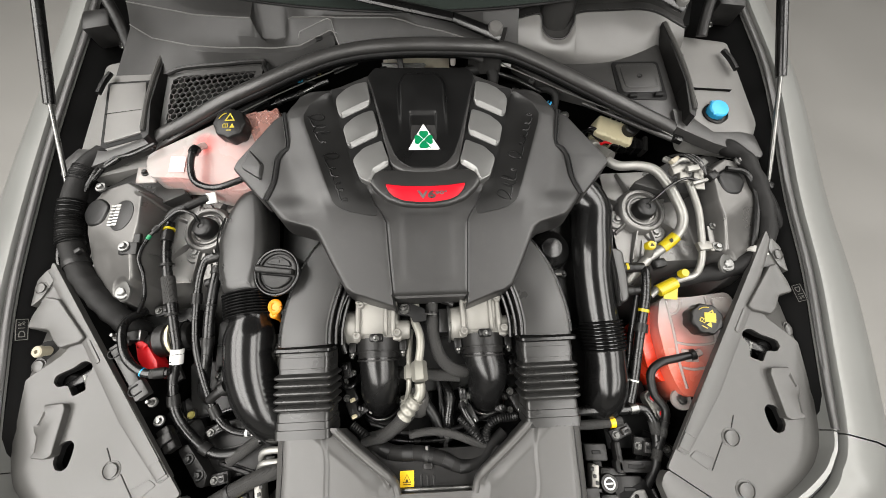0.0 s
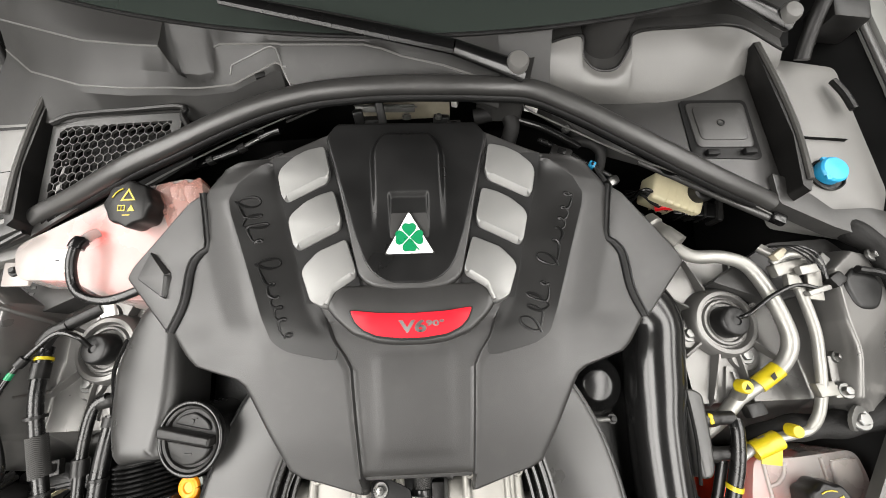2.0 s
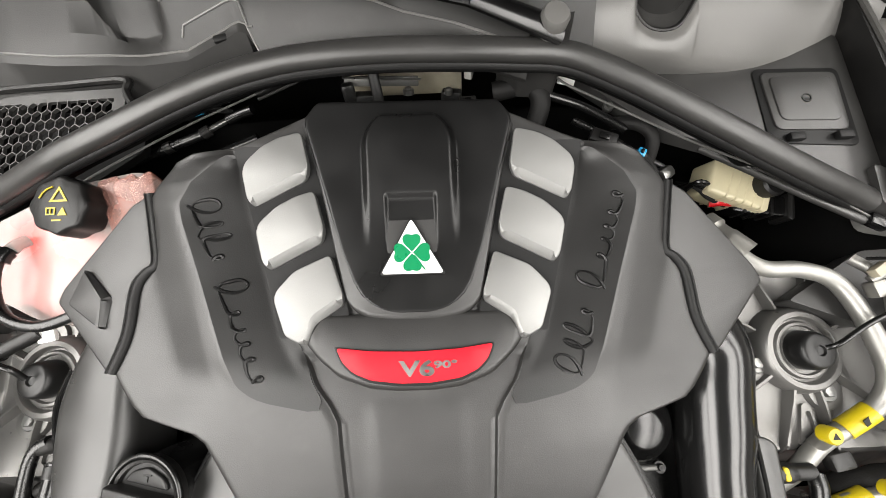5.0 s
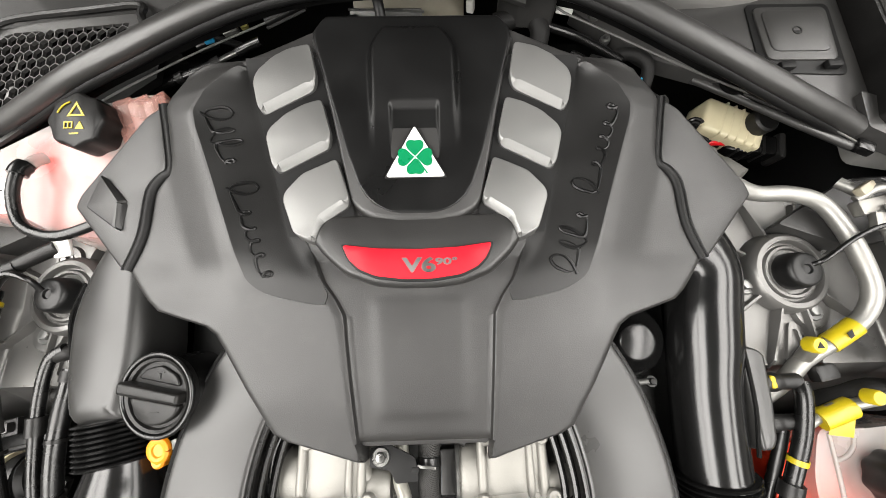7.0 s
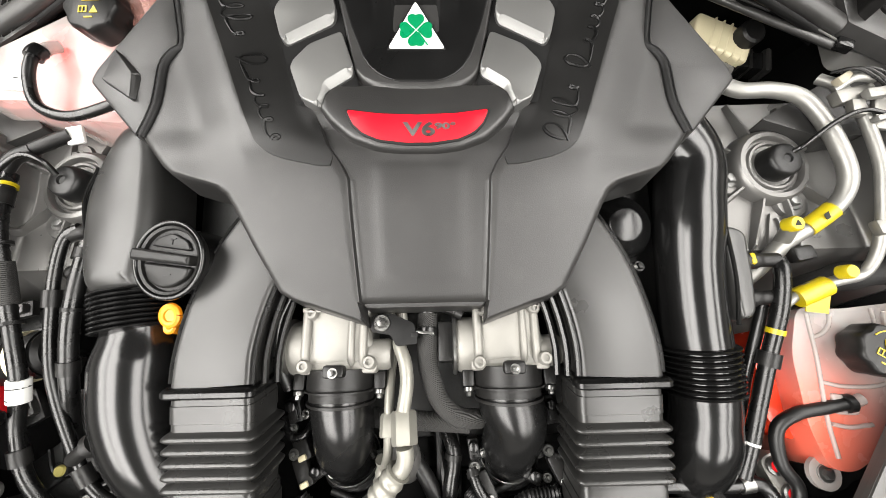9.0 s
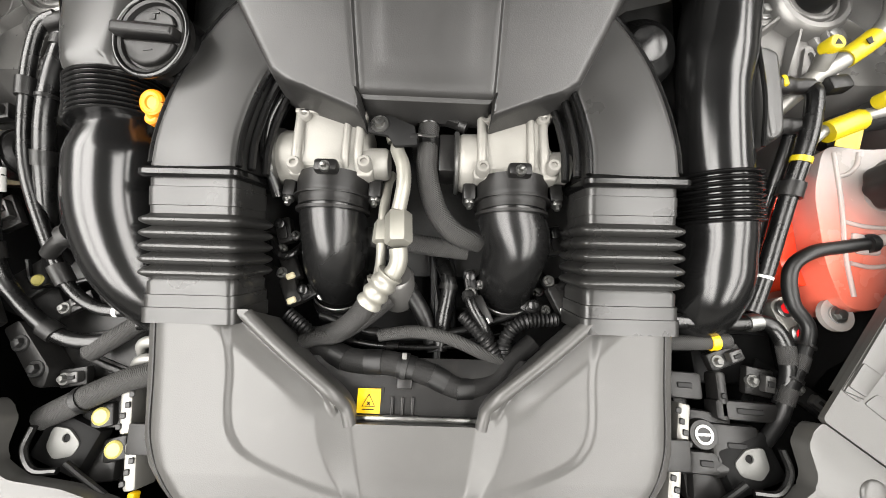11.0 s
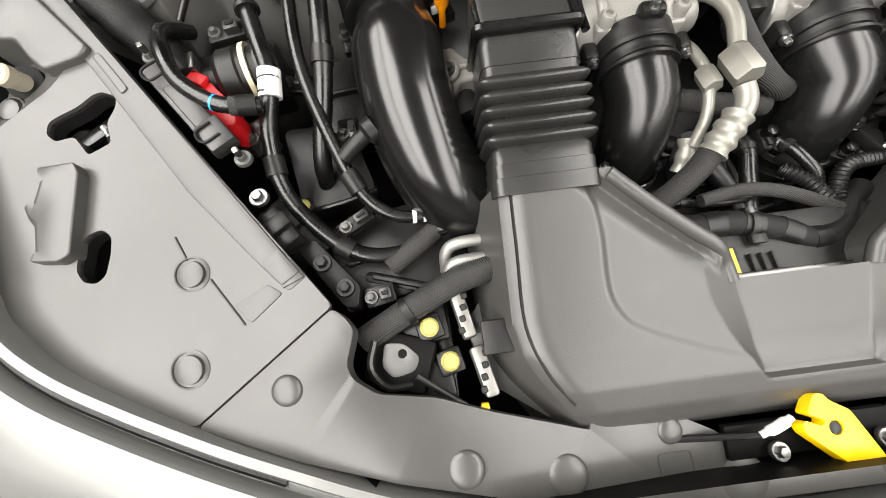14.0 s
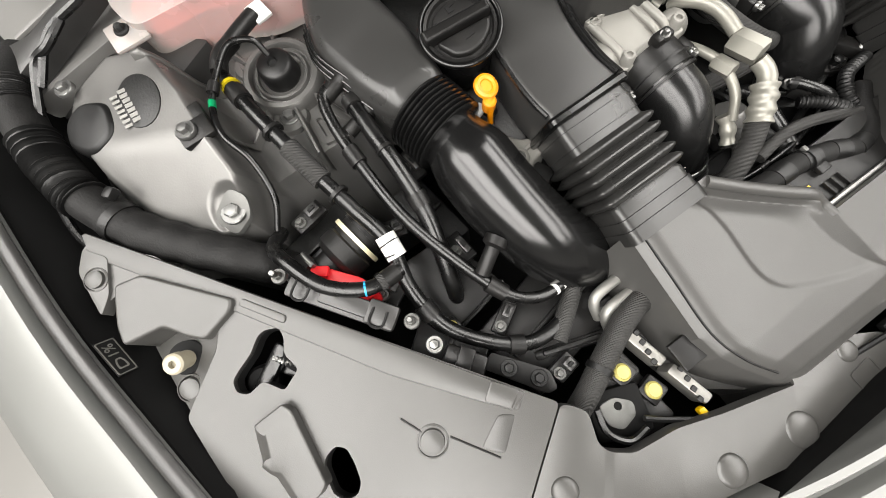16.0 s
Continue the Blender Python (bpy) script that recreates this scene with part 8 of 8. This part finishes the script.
brow = [(-0.648, 0.84, 1.005), (-0.575, 0.778, 1.013), (-0.47, 0.729, 1.026), (-0.4, 0.719, 1.026), (-0.35, 0.717, 1.026), (-0.334, 0.7163, 1.026), (-0.318, 0.7162, 1.0245), (-0.298, 0.716, 1.0235), (-0.28, 0.716, 1.0245), (-0.262, 0.7166, 1.0255), (-0.2467, 0.7174, 1.026), (-0.2407, 0.7187, 1.0277), (-0.188, 0.7315, 1.0437), (-0.18, 0.7334, 1.046), (-0.1732, 0.7319, 1.044), (-0.1622, 0.708, 1.026), (-0.158, 0.706, 1.021), (-0.057, 0.7, 1.018), (-0.03, 0.699, 1.018), (0, 0.697, 1.018), (0.054, 0.692, 1.018), (0.102, 0.676, 1.016), (0.13, 0.664, 1.014)]
shelf = [(x, max(glass_line(x), y + 0.006), 1.073) for x, y, z in lip]
mid = [tuple(Vector(a) * 0.35 + Vector(b) * 0.65) for a, b in zip(shelf, lip)]
inner = [(x, y + 0.0022, z + 0.0014) for x, y, z in lip]
sill = [(x, y - 0.010, z - 0.004) if x < -0.17 else (x, y + 0.002, z - 0.006) for x, y, z in brow]
floor_edge = [(x, min(y - 0.024, 0.700), 0.985) if x < -0.17 else (x, y + 0.060, 1.012) for x, y, z in brow]
part("left_apron", strip([divided(r) for r in (shelf, mid, inner, lip, face, brow, sill, floor_edge)]), COWL_DIM, cw, "", 30)
# thin pale tubes: the highlights on the rounded edges, put into colour
part("lip_glint", tube(divided(lip[9:]), 0.0013, 8, 1), COWL_LIT, cw)
part("lip_glint", tube(divided(lip[:5]), 0.0013, 8, 1), COWL_LIT, cw)
part("face_glint", tube(divided(face[10:17]), 0.0013, 8, 1), COWL_LIT, cw)
part("brow_glint", tube(divided(brow[:16]), 0.0014, 8, 1), COWL_LIT, cw)
part("step_notch", block(0.016, 0.008, 0.010, pose(-0.2035, 0.722, 1.034, 20, 0, 16), 0.002), INK, cw)
top_r = [(0.212, 0.755, 1.044), (0.235, 0.762, 1.045), (0.257, 0.763, 1.044), (0.264, 0.748, 1.022), (0.285, 0.735, 1.010), (0.315, 0.737, 1.010), (0.332, 0.758, 1.026), (0.344, 0.778, 1.036), (0.430, 0.800, 1.024), (0.526, 0.816, 1.010), (0.607, 0.791, 0.985)]
low_r = [(0.188, 0.718, 1.004), (0.220, 0.716, 1.000), (0.250, 0.713, 0.996), (0.268, 0.711, 0.993), (0.288, 0.710, 0.990), (0.316, 0.709, 0.985), (0.335, 0.709, 0.982), (0.350, 0.710, 0.979), (0.433, 0.716, 0.964), (0.540, 0.736, 0.942), (0.618, 0.775, 0.930)]
mid_r = [tuple((Vector(a) + Vector(b)) / 2 + Vector((0, -0.004, 0.006))) for a, b in zip(top_r, low_r)]
und_r = [(x, y + 0.006, z - 0.035) for x, y, z in low_r]
fine = [glide(r, 6) for r in (top_r, mid_r, low_r, und_r)]
cols = list(zip(*[glide(c, 4) for c in zip(*fine)]))
# same plastic as the left apron, in the paler tone that carries its sheen
part("right_apron", strip(cols), COWL_LIT, cw, "", 50)
part("right_ledge", strip([glide(top_r, 6), glide([(x, y + 0.020, z + 0.004) for x, y, z in top_r], 6), glide([(x, max(glass_line(x) + 0.003, y + 0.022), 1.071) for x, y, z in top_r], 6)]), COWL_DIM, cw)
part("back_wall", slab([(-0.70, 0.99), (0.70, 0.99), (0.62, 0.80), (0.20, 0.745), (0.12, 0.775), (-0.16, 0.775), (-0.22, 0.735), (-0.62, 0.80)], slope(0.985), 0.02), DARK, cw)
part("apron_edge", tube(top_r, 0.0026, 8, 6), PLASTIC, cw)
part("link_hump", slab(rounded([(0.1132, 0.7293), (0.1202, 0.7373), (0.1347, 0.7433), (0.1475, 0.7452), (0.1729, 0.7463), (0.1874, 0.7386), (0.1688, 0.6752), (0.1274, 0.6774), (0.1028, 0.7022)], 0.006, 4), lambda x, y: 1.046 + 0.05 * (y - 0.72), 0.07, 0.003, (), 3), COWL_DIM, cw)
back = [0.085 + 0.02 * k for k in range(7)]
part("hump_ledge", strip([[(x, glass_line(x) + 0.004, 1.072) for x in back], [(x, glass_line(x) - 0.012, 1.052) for x in back], [(x, 0.712, 1.036) for x in back], [(x, 0.690, 1.020) for x in back]]), COWL_DIM, cw)

ws = thing("windscreen", (0, 1.1, 1.1), "dark tinted windscreen glass", "windscreen")
rows = []
for j in range(9):
    t = j / 8
    rows.append([(x, glass_line(x) + 0.002 + 0.86 * t, 1.076 + 0.43 * t) for x in [-0.70 + 0.1 * i for i in range(15)]])
part("glass", strip(rows), GLASS, ws)
part("rubber_edge", tube([(x, glass_line(x), 1.0755) for x in [-0.70 + 0.14 * i for i in range(11)]], 0.0028, 8, 4), RUBBER, ws)


def wiper(pivot, elbow, tip, blade0, blade1):
    w = thing("wiper_arm", pivot, "black windscreen wiper arm and blade", "wiper", group="wipers")
    p, e, t = Vector(pivot), Vector(elbow), Vector(tip)
    part("head", tube([p + (p - e) * 0.12, p, p + (e - p) * 0.5, e], lambda u: 0.0165 - 0.004 * u, 12, 6, True, 0.6), GLOSS, w)
    part("arm", tube([e, e + (t - e) * 0.3, e + (t - e) * 0.7, t], lambda u: 0.0120 - 0.003 * u, 10, 5, True, 0.6), GLOSS, w)
    part("pivot_cap", lathe([(0.0145, -0.010), (0.0145, 0.010), (0.012, 0.014), (0.001, 0.015)], pose(p.x, p.y, p.z + 0.006, 15), 20), COWL_LIT, w)
    part("blade", tube([blade0, (Vector(blade0) + Vector(blade1)) / 2 + Vector((0, 0, 0.004)), blade1], lambda u: 0.009 if u < 0.98 else 0.006, 10, 5, True, 0.7), RUBBER, w)
    part("spine", tube([e + Vector((0, 0.012, 0)), (e + t) / 2 + Vector((0, 0.010, 0.002)), t + Vector((0, 0.006, 0))], 0.003, 8, 4), PLASTIC, w)


wiper((0.1513, 0.6899, 1.0550), (0.0681, 0.6999, 1.0850), (-0.2160, 0.7498, 1.1250), (-0.170, 0.830, 1.130), (0.35, 0.90, 1.155))
wiper((0.560, 0.785, 1.040), (0.480, 0.812, 1.064), (0.10, 0.960, 1.175), (0.20, 0.98, 1.185), (-0.30, 0.99, 1.20))

# ---- front: fan shroud, looms, radiator ends, horns ----
sh = thing("fan_shroud", (0, -0.08, 0.74), "black plastic fan shroud with a yellow warning label", "fan shroud")
part("shroud", slab(rounded([(-0.16, -0.040), (0.16, -0.040), (0.075, -0.101), (-0.075, -0.101)], 0.006, 3), slope(0.787, -0.06), 0.02, 0.003), PLASTIC, sh)
part("rail", block(0.145, 0.006, 0.006, pose(0.0, -0.100, 0.7955), 0.002), STEEL, sh)
for k in range(3):
    part("shroud_rib", block(0.003, 0.018, 0.004, pose(-0.026 + 0.0105 * k, -0.088, 0.794), 0.001), PLASTIC, sh)
part("rib_bar", block(0.036, 0.004, 0.004, pose(-0.016, -0.098, 0.795), 0.001), PLASTIC, sh)
wl = thing("warning_label", (-0.053, -0.083, 0.79), "yellow fan warning label with a black triangle", "label")
mw = pose(-0.0505, -0.0838, 0.7926)
part("mount", block(0.0285, 0.0275, 0.0008, mw @ pose(0.001, 0, -0.0009), 0.0, 1), INK, wl, "dark label mount")
part("backing", block(0.0240, 0.0240, 0.0008, mw, 0.0, 1), YELLOW, wl)
tri = slab([(-0.0070, -0.0055), (0.0070, -0.0055), (0.0, 0.0072)], slope(0.0008), 0.0003, 0, [[(-0.0060, -0.0048), (0.0060, -0.0048), (0.0, 0.0058)]])
tri.transform(mw)
part("triangle", tri, INK, wl)
part("fan_mark", join(block(0.0045, 0.0012, 0.0003, mw @ pose(0, -0.0025, 0.0007, 0, 0, 45), 0), block(0.0045, 0.0012, 0.0003, mw @ pose(0, -0.0025, 0.0007, 0, 0, -45), 0)), INK, wl)
part("print_bar", block(0.013, 0.0009, 0.0003, mw @ pose(0, -0.0082, 0.0006), 0), INK, wl)

fh = thing("front_loom", (0.0, -0.05, 0.77), "black taped loom with corrugated branches above the fan", "wiring loom")
part("main_loom", tube([(-0.115, -0.030, 0.775), (-0.075, -0.044, 0.785), (-0.030, -0.046, 0.790), (0.010, -0.056, 0.790), (0.045, -0.070, 0.786), (0.080, -0.062, 0.782), (0.100, -0.040, 0.780), (0.125, -0.020, 0.778)], lambda u: 0.0138 - 0.003 * u, 14, 8), TAPE, fh)
for u in (0.12, 0.26, 0.40, 0.56, 0.70):
    q = glide([(-0.115, -0.030, 0.775), (-0.075, -0.044, 0.785), (-0.030, -0.046, 0.790), (0.010, -0.056, 0.790), (0.045, -0.070, 0.786), (0.080, -0.062, 0.782), (0.100, -0.040, 0.780)], 10)
    k = int(u * (len(q) - 3)) + 1
    part("tape_wrap", tube([q[k] - (q[k + 1] - q[k - 1]).normalized() * 0.009, q[k], q[k] + (q[k + 1] - q[k - 1]).normalized() * 0.009], 0.0144 - 0.003 * u, 14, 3), RUBBER, fh)
for pts in ([(0.095, -0.05, 0.776), (0.080, -0.030, 0.785), (0.062, -0.010, 0.79), (0.045, 0.008, 0.786)], [(-0.110, -0.030, 0.776), (-0.128, -0.012, 0.785), (-0.15, 0.004, 0.785)], [(0.095, -0.046, 0.776), (0.092, -0.02, 0.788), (0.11, 0.0, 0.792), (0.15, 0.005, 0.79)]):
    part("branch", ribbed(pts, 0.0072, 0.0045, 0.0009, 10), RUBBER, fh)
part("sleeved_branch", tube([(-0.130, -0.026, 0.786), (-0.112, -0.022, 0.791), (-0.090, -0.0185, 0.792), (-0.059, 0.0015, 0.790), (-0.038, 0.022, 0.784)], 0.0082, 12, 6), SLEEVE, fh, "grey woven sleeve")
part("sleeved_branch", tube([(-0.046, -0.017, 0.785), (-0.008, -0.0125, 0.790), (0.026, -0.017, 0.790), (0.058, -0.029, 0.788), (0.090, -0.043, 0.783)], 0.0070, 12, 6), SLEEVE, fh, "grey woven sleeve")
part("cable_tie", tube([(-0.018, -0.049, 0.7905), (-0.015, -0.0495, 0.7905), (-0.012, -0.050, 0.7905)], 0.0150, 14, 2), IRON, fh)
part("tie_head", block(0.005, 0.007, 0.005, pose(-0.015, -0.0385, 0.801), 0.001), DULL, fh, "grey tie end")
part("tie_clip", block(0.016, 0.010, 0.006, pose(-0.014, -0.066, 0.796), 0.002), PLASTIC, fh)
for x, y in ((0.066, 0.012), (-0.150, 0.030), (0.155, 0.028), (-0.155, 0.058)):
    sn = thing("sensor_plug", (x, y, 0.78), "small black sensor plug with a pale lock", "connector", group="sensor plugs")
    part("plug", block(0.018, 0.034, 0.016, pose(x, y, 0.783, 0, 0, 25), 0.003), PLASTIC, sn)
    part("lock", block(0.010, 0.007, 0.008, pose(x + 0.004, y - 0.012, 0.791, 0, 0, 25), 0.002), CREAM if x < 0 else PAPER, sn)
    bolt("bolt", (x - 0.012, y + 0.02, 0.790), sn, 0.004)
hose("short_hose", [(0.050, 0.032, 0.795), (0.056, 0.015, 0.800), (0.068, -0.004, 0.796), (0.076, -0.018, 0.785)], 0.006, "short black breather hose", HOSE, (("clip", 0.1, 0.0075, 0.006, PLASTIC),))


def radiator_end(s):
    g = thing("radiator_end", (0.30 * s, -0.12, 0.76), "bright aluminium radiator end with black brackets", "radiator", group="radiator ends")
    dx = -0.030 if s > 0 else 0.0
    for k in range(2):
        x, y, z = 0.302 - 0.013 * k + dx, -0.100 - 0.053 * k, 0.776 - 0.006 * k
        part("fin_plate", flip(block(0.013, 0.046, 0.030, pose(x, y, z, 0, 0, -12), 0.003), s), ALU, g, "bright aluminium fins")
        for j in range(4):
            part("fin_slot", flip(block(0.006, 0.006, 0.002, pose(x + 0.002 * (j - 1.5) * -1, y + 0.0105 * (j - 1.5), z + 0.0153, 0, 0, -12), 0.001, 1), s), IRON, g)
        part("bracket", flip(block(0.046, 0.036, 0.024, pose(0.340 + dx, y - 0.004, 0.762 - 0.006 * k, 0, 0, -6), 0.004), s), PLASTIC, g)
    part("long_bracket", flip(block(0.016, 0.120, 0.012, pose(0.322 + dx, -0.115, 0.752), 0.003), s), PLASTIC, g)
    return g


rl_end, rr_end = radiator_end(-1), radiator_end(1)
for x, y, z in ((-0.335, -0.108, 0.780), (-0.319, -0.141, 0.772), (-0.454, 0.036, 0.778)):
    r = 0.0092 if x > -0.4 else 0.0070
    part("plug_holder", block(2.7 * r, 2.6 * r, 0.010, pose(x, y, z - 0.005, 0, 0, 14), 0.003), PLASTIC, rl_end)
    part("filler_plug", lathe([(r, -0.008), (r, 0.001), (r * 0.8, 0.003), (r * 0.72, 0.0022), (0.001, 0.0025)], pose(x, y, z, 4, 6), 20), PALE, rl_end, "pale yellow round plug")
part("yellow_clip", block(0.008, 0.018, 0.010, pose(-0.292, -0.190, 0.765), 0.002), YELLOW, rl_end, "yellow clip")
part("dial_face", lathe([(0.0150, -0.01), (0.0150, 0.0), (0.0140, 0.002)], pose(0.297, -0.108, 0.780), 28), PLASTIC, rr_end)
part("dial_ring", lathe([(0.0095, 0.0), (0.0095, 0.0008), (0.0072, 0.0008), (0.0072, 0.0)], pose(0.297, -0.108, 0.7823), 28, False), PAPER, rr_end, "white ring mark")
part("dial_bar", block(0.012, 0.0024, 0.0008, pose(0.297, -0.108, 0.7827), 0), PAPER, rr_end, "white bar mark")
for x, y, w, d in ((0.285, -0.060, 0.040, 0.028), (0.330, -0.118, 0.050, 0.040), (0.296, -0.135, 0.034, 0.022), (0.35, -0.085, 0.07, 0.02), (0.325, -0.070, 0.012, 0.05)):
    part("latch_box", block(w, d, 0.022, pose(x, y, 0.770, 0, 0, -3), 0.004), PLASTIC, rr_end)
    part("latch_slot", block(w * 0.4, 0.006, 0.002, pose(x, y, 0.7815, 0, 0, -3), 0.001, 1), INK, rr_end)

for s in (1, -1):
    hn = thing("mounting_eye", (0.365 * s, -0.136, 0.77), "dull steel headlamp mounting eye in a black pocket", "bracket", group="mounting eyes")
    dx = -0.024 if s > 0 else 0.0
    hole = [(0.362 + dx + 0.0042 * math.cos(a), -0.129 + 0.0042 * math.sin(a)) for a in [i * math.pi / 5 for i in range(10)]]
    plate = rounded([(0.378 + dx, -0.118), (0.360 + dx, -0.120), (0.346 + dx, -0.134), (0.352 + dx, -0.146), (0.372 + dx, -0.150), (0.382 + dx, -0.138)], 0.005, 3)
    part("plate", flip(slab(plate, slope(0.797, 0.1), 0.004, 0.001, [hole]), s), DULL, hn, "dull steel plate")
    part("cup_rim", flip(tube([(0.384 + dx, -0.116, 0.799), (0.389 + dx, -0.138, 0.797), (0.376 + dx, -0.156, 0.795), (0.354 + dx, -0.157, 0.792)], 0.0035, 8, 6), s), GLOSS, hn)
    part("cable", flip(tube([(0.350 + dx, -0.150, 0.790), (0.335 + dx, -0.162, 0.786), (0.31 + dx, -0.180, 0.78)], 0.003, 8, 5), s), RUBBER, hn)
    part("base", flip(block(0.060, 0.050, 0.02, pose(0.365 + dx, -0.135, 0.772, 0, 0, 20), 0.006), s), DARK, hn)
lh = thing("intake_hose", (-0.33, -0.09, 0.785), "black taped hose running to the radiator", "hose")
part("hose", tube([(-0.398, -0.112, 0.776), (-0.376, -0.102, 0.783), (-0.345, -0.087, 0.787), (-0.301, -0.068, 0.790), (-0.255, -0.058, 0.79)], lambda u: 0.0128, 16, 8), SLEEVE, lh)
part("clamp", tube([(-0.356, -0.0925, 0.7858), (-0.353, -0.091, 0.786), (-0.350, -0.0895, 0.7863)], 0.0145, 16, 3), RUBBER, lh)
cs = thing("cooler_pipes", (-0.28, -0.04, 0.785), "two bare aluminium cooler pipes", "pipe")
for dy in (0.0, -0.019):
    part("pipe", tube([(-0.312, -0.052 + dy, 0.765), (-0.310, -0.036 + dy, 0.780), (-0.296, -0.030 + dy, 0.787), (-0.255, -0.030 + dy, 0.789)], 0.0062, 12, 6), PIPE, cs)
# dark clutter low in the bay, seen between the hoses
for at, size, turn, mt in (((-0.36, -0.02, 0.745), (0.14, 0.10, 0.03), 12, PLASTIC), ((-0.35, -0.06, 0.755), (0.10, 0.014, 0.016), -18, PLASTIC), ((-0.47, 0.02, 0.74), (0.05, 0.09, 0.04), 38, IRON), ((0.42, -0.10, 0.72), (0.12, 0.10, 0.06), -30, DARK), ((0.37, 0.00, 0.72), (0.10, 0.12, 0.05), 0, DARK), ((0.0, 0.02, 0.71), (0.20, 0.10, 0.05), 0, DARK), ((-0.52, 0.20, 0.78), (0.10, 0.06, 0.06), 10, IRON), ((-0.40, 0.16, 0.77), (0.05, 0.10, 0.05), 6, IRON)):
    c = thing("bay_bracket", at, "dark plastic bracket low in the engine bay", "bracket", group="low brackets")
    part("body", block(*size, pose(*at, 0, 0, turn), 0.006), mt, c)
    part("raised_rib", block(size[0] * 0.8, 0.006, 0.008, pose(at[0], at[1], at[2] + size[2] / 2 + 0.002, 0, 0, turn), 0.002), mt, c)
# hoses, pipes and small fittings deep between the elbows
for pts, r, mt in (([(-0.045, 0.070, 0.760), (-0.020, 0.040, 0.770), (0.000, 0.010, 0.765), (0.015, -0.030, 0.755)], 0.010, RUBBER), ([(0.020, 0.075, 0.765), (0.030, 0.045, 0.775), (0.025, 0.010, 0.770), (0.020, -0.030, 0.76)], 0.009, HOSE), ([(0.135, 0.060, 0.775), (0.150, 0.040, 0.785), (0.165, 0.050, 0.785), (0.175, 0.080, 0.780)], 0.006, HOSE), ([(-0.180, 0.090, 0.79), (-0.165, 0.070, 0.795), (-0.150, 0.072, 0.795), (-0.140, 0.090, 0.785)], 0.005, HOSE), ([(-0.12, 0.005, 0.765), (-0.06, -0.012, 0.772), (0.0, -0.016, 0.770), (0.06, -0.004, 0.766), (0.13, 0.02, 0.770)], 0.0045, RUBBER), ([(-0.10, -0.02, 0.762), (-0.04, -0.028, 0.768), (0.03, -0.026, 0.766), (0.09, -0.012, 0.765)], 0.0035, HOSE)):
    g = thing("low_hose", pts[1], "thin black hose deep in the engine bay", "hose", group="low hoses")
    part("hose", tube(pts, r, 10, 6), mt, g)
    part("clip", tube([pts[1], (Vector(pts[1]) * 0.9 + Vector(pts[2]) * 0.1), (Vector(pts[1]) * 0.8 + Vector(pts[2]) * 0.2)], r * 1.2, 10, 2), PLASTIC, g)
for x, y, z, sx, sy, turn in ((0.150, 0.095, 0.790, 0.020, 0.034, 10), (0.170, 0.060, 0.785, 0.016, 0.024, -20), (-0.165, 0.100, 0.790, 0.018, 0.030, 14), (-0.135, 0.030, 0.775, 0.024, 0.016, 30), (0.125, 0.020, 0.772, 0.022, 0.016, -30), (0.055, 0.050, 0.770, 0.014, 0.026, 8), (-0.045, 0.030, 0.765, 0.016, 0.022, -12)):
    g = thing("engine_sensor", (x, y, z), "small black engine sensor with a bright bolt", "sensor", group="engine sensors")
    m = pose(x, y, z, 8, 0, turn)
    part("body", block(sx, sy, 0.016, m, 0.003), PLASTIC, g)
    part("neck", lathe([(0.006, 0.0), (0.006, 0.012), (0.0045, 0.013)], m @ pose(0, sy * 0.2, 0.006), 12), GLOSS, g)
    part("ridge", block(sx * 0.5, sy * 0.7, 0.004, m @ pose(0, 0, 0.009), 0.001), PLASTIC, g)
    bolt("bolt", (x + sx * 0.75, y - sy * 0.2, z + 0.004), g, 0.0034)
for x, y, z, w, d, turn in ((0.340, -0.030, 0.768, 0.040, 0.020, 20), (0.375, -0.055, 0.765, 0.030, 0.030, -10), (0.430, -0.070, 0.760, 0.050, 0.020, -40), (-0.400, 0.010, 0.775, 0.040, 0.016, 30), (-0.380, -0.070, 0.772, 0.030, 0.020, 10), (-0.300, -0.050, 0.770, 0.024, 0.024, 0), (-0.490, 0.110, 0.800, 0.026, 0.040, 30), (-0.445, 0.160, 0.815, 0.030, 0.022, -15), (-0.395, 0.100, 0.800, 0.022, 0.036, 5), (-0.515, 0.225, 0.830, 0.040, 0.020, 12), (-0.385, 0.215, 0.815, 0.020, 0.040, 8)):
    g = thing("side_bracket", (x, y, z), "black plastic clip bracket with a bolt between the hoses", "bracket", group="side brackets")
    m = pose(x, y, z, 6, 0, turn)
    part("plate", block(w, d, 0.010, m, 0.002), PLASTIC, g)
    part("clip", block(w * 0.4, d * 0.6, 0.014, m @ pose(w * 0.2, 0, 0.006), 0.002), TRIM, g)
    part("slot", block(w * 0.22, d * 0.2, 0.002, m @ pose(w * 0.2, 0, 0.0135), 0.0005, 1), INK, g)
    bolt("bolt", tuple(m @ Vector((-w * 0.28, 0, 0.006))), g, 0.0042, DULL)
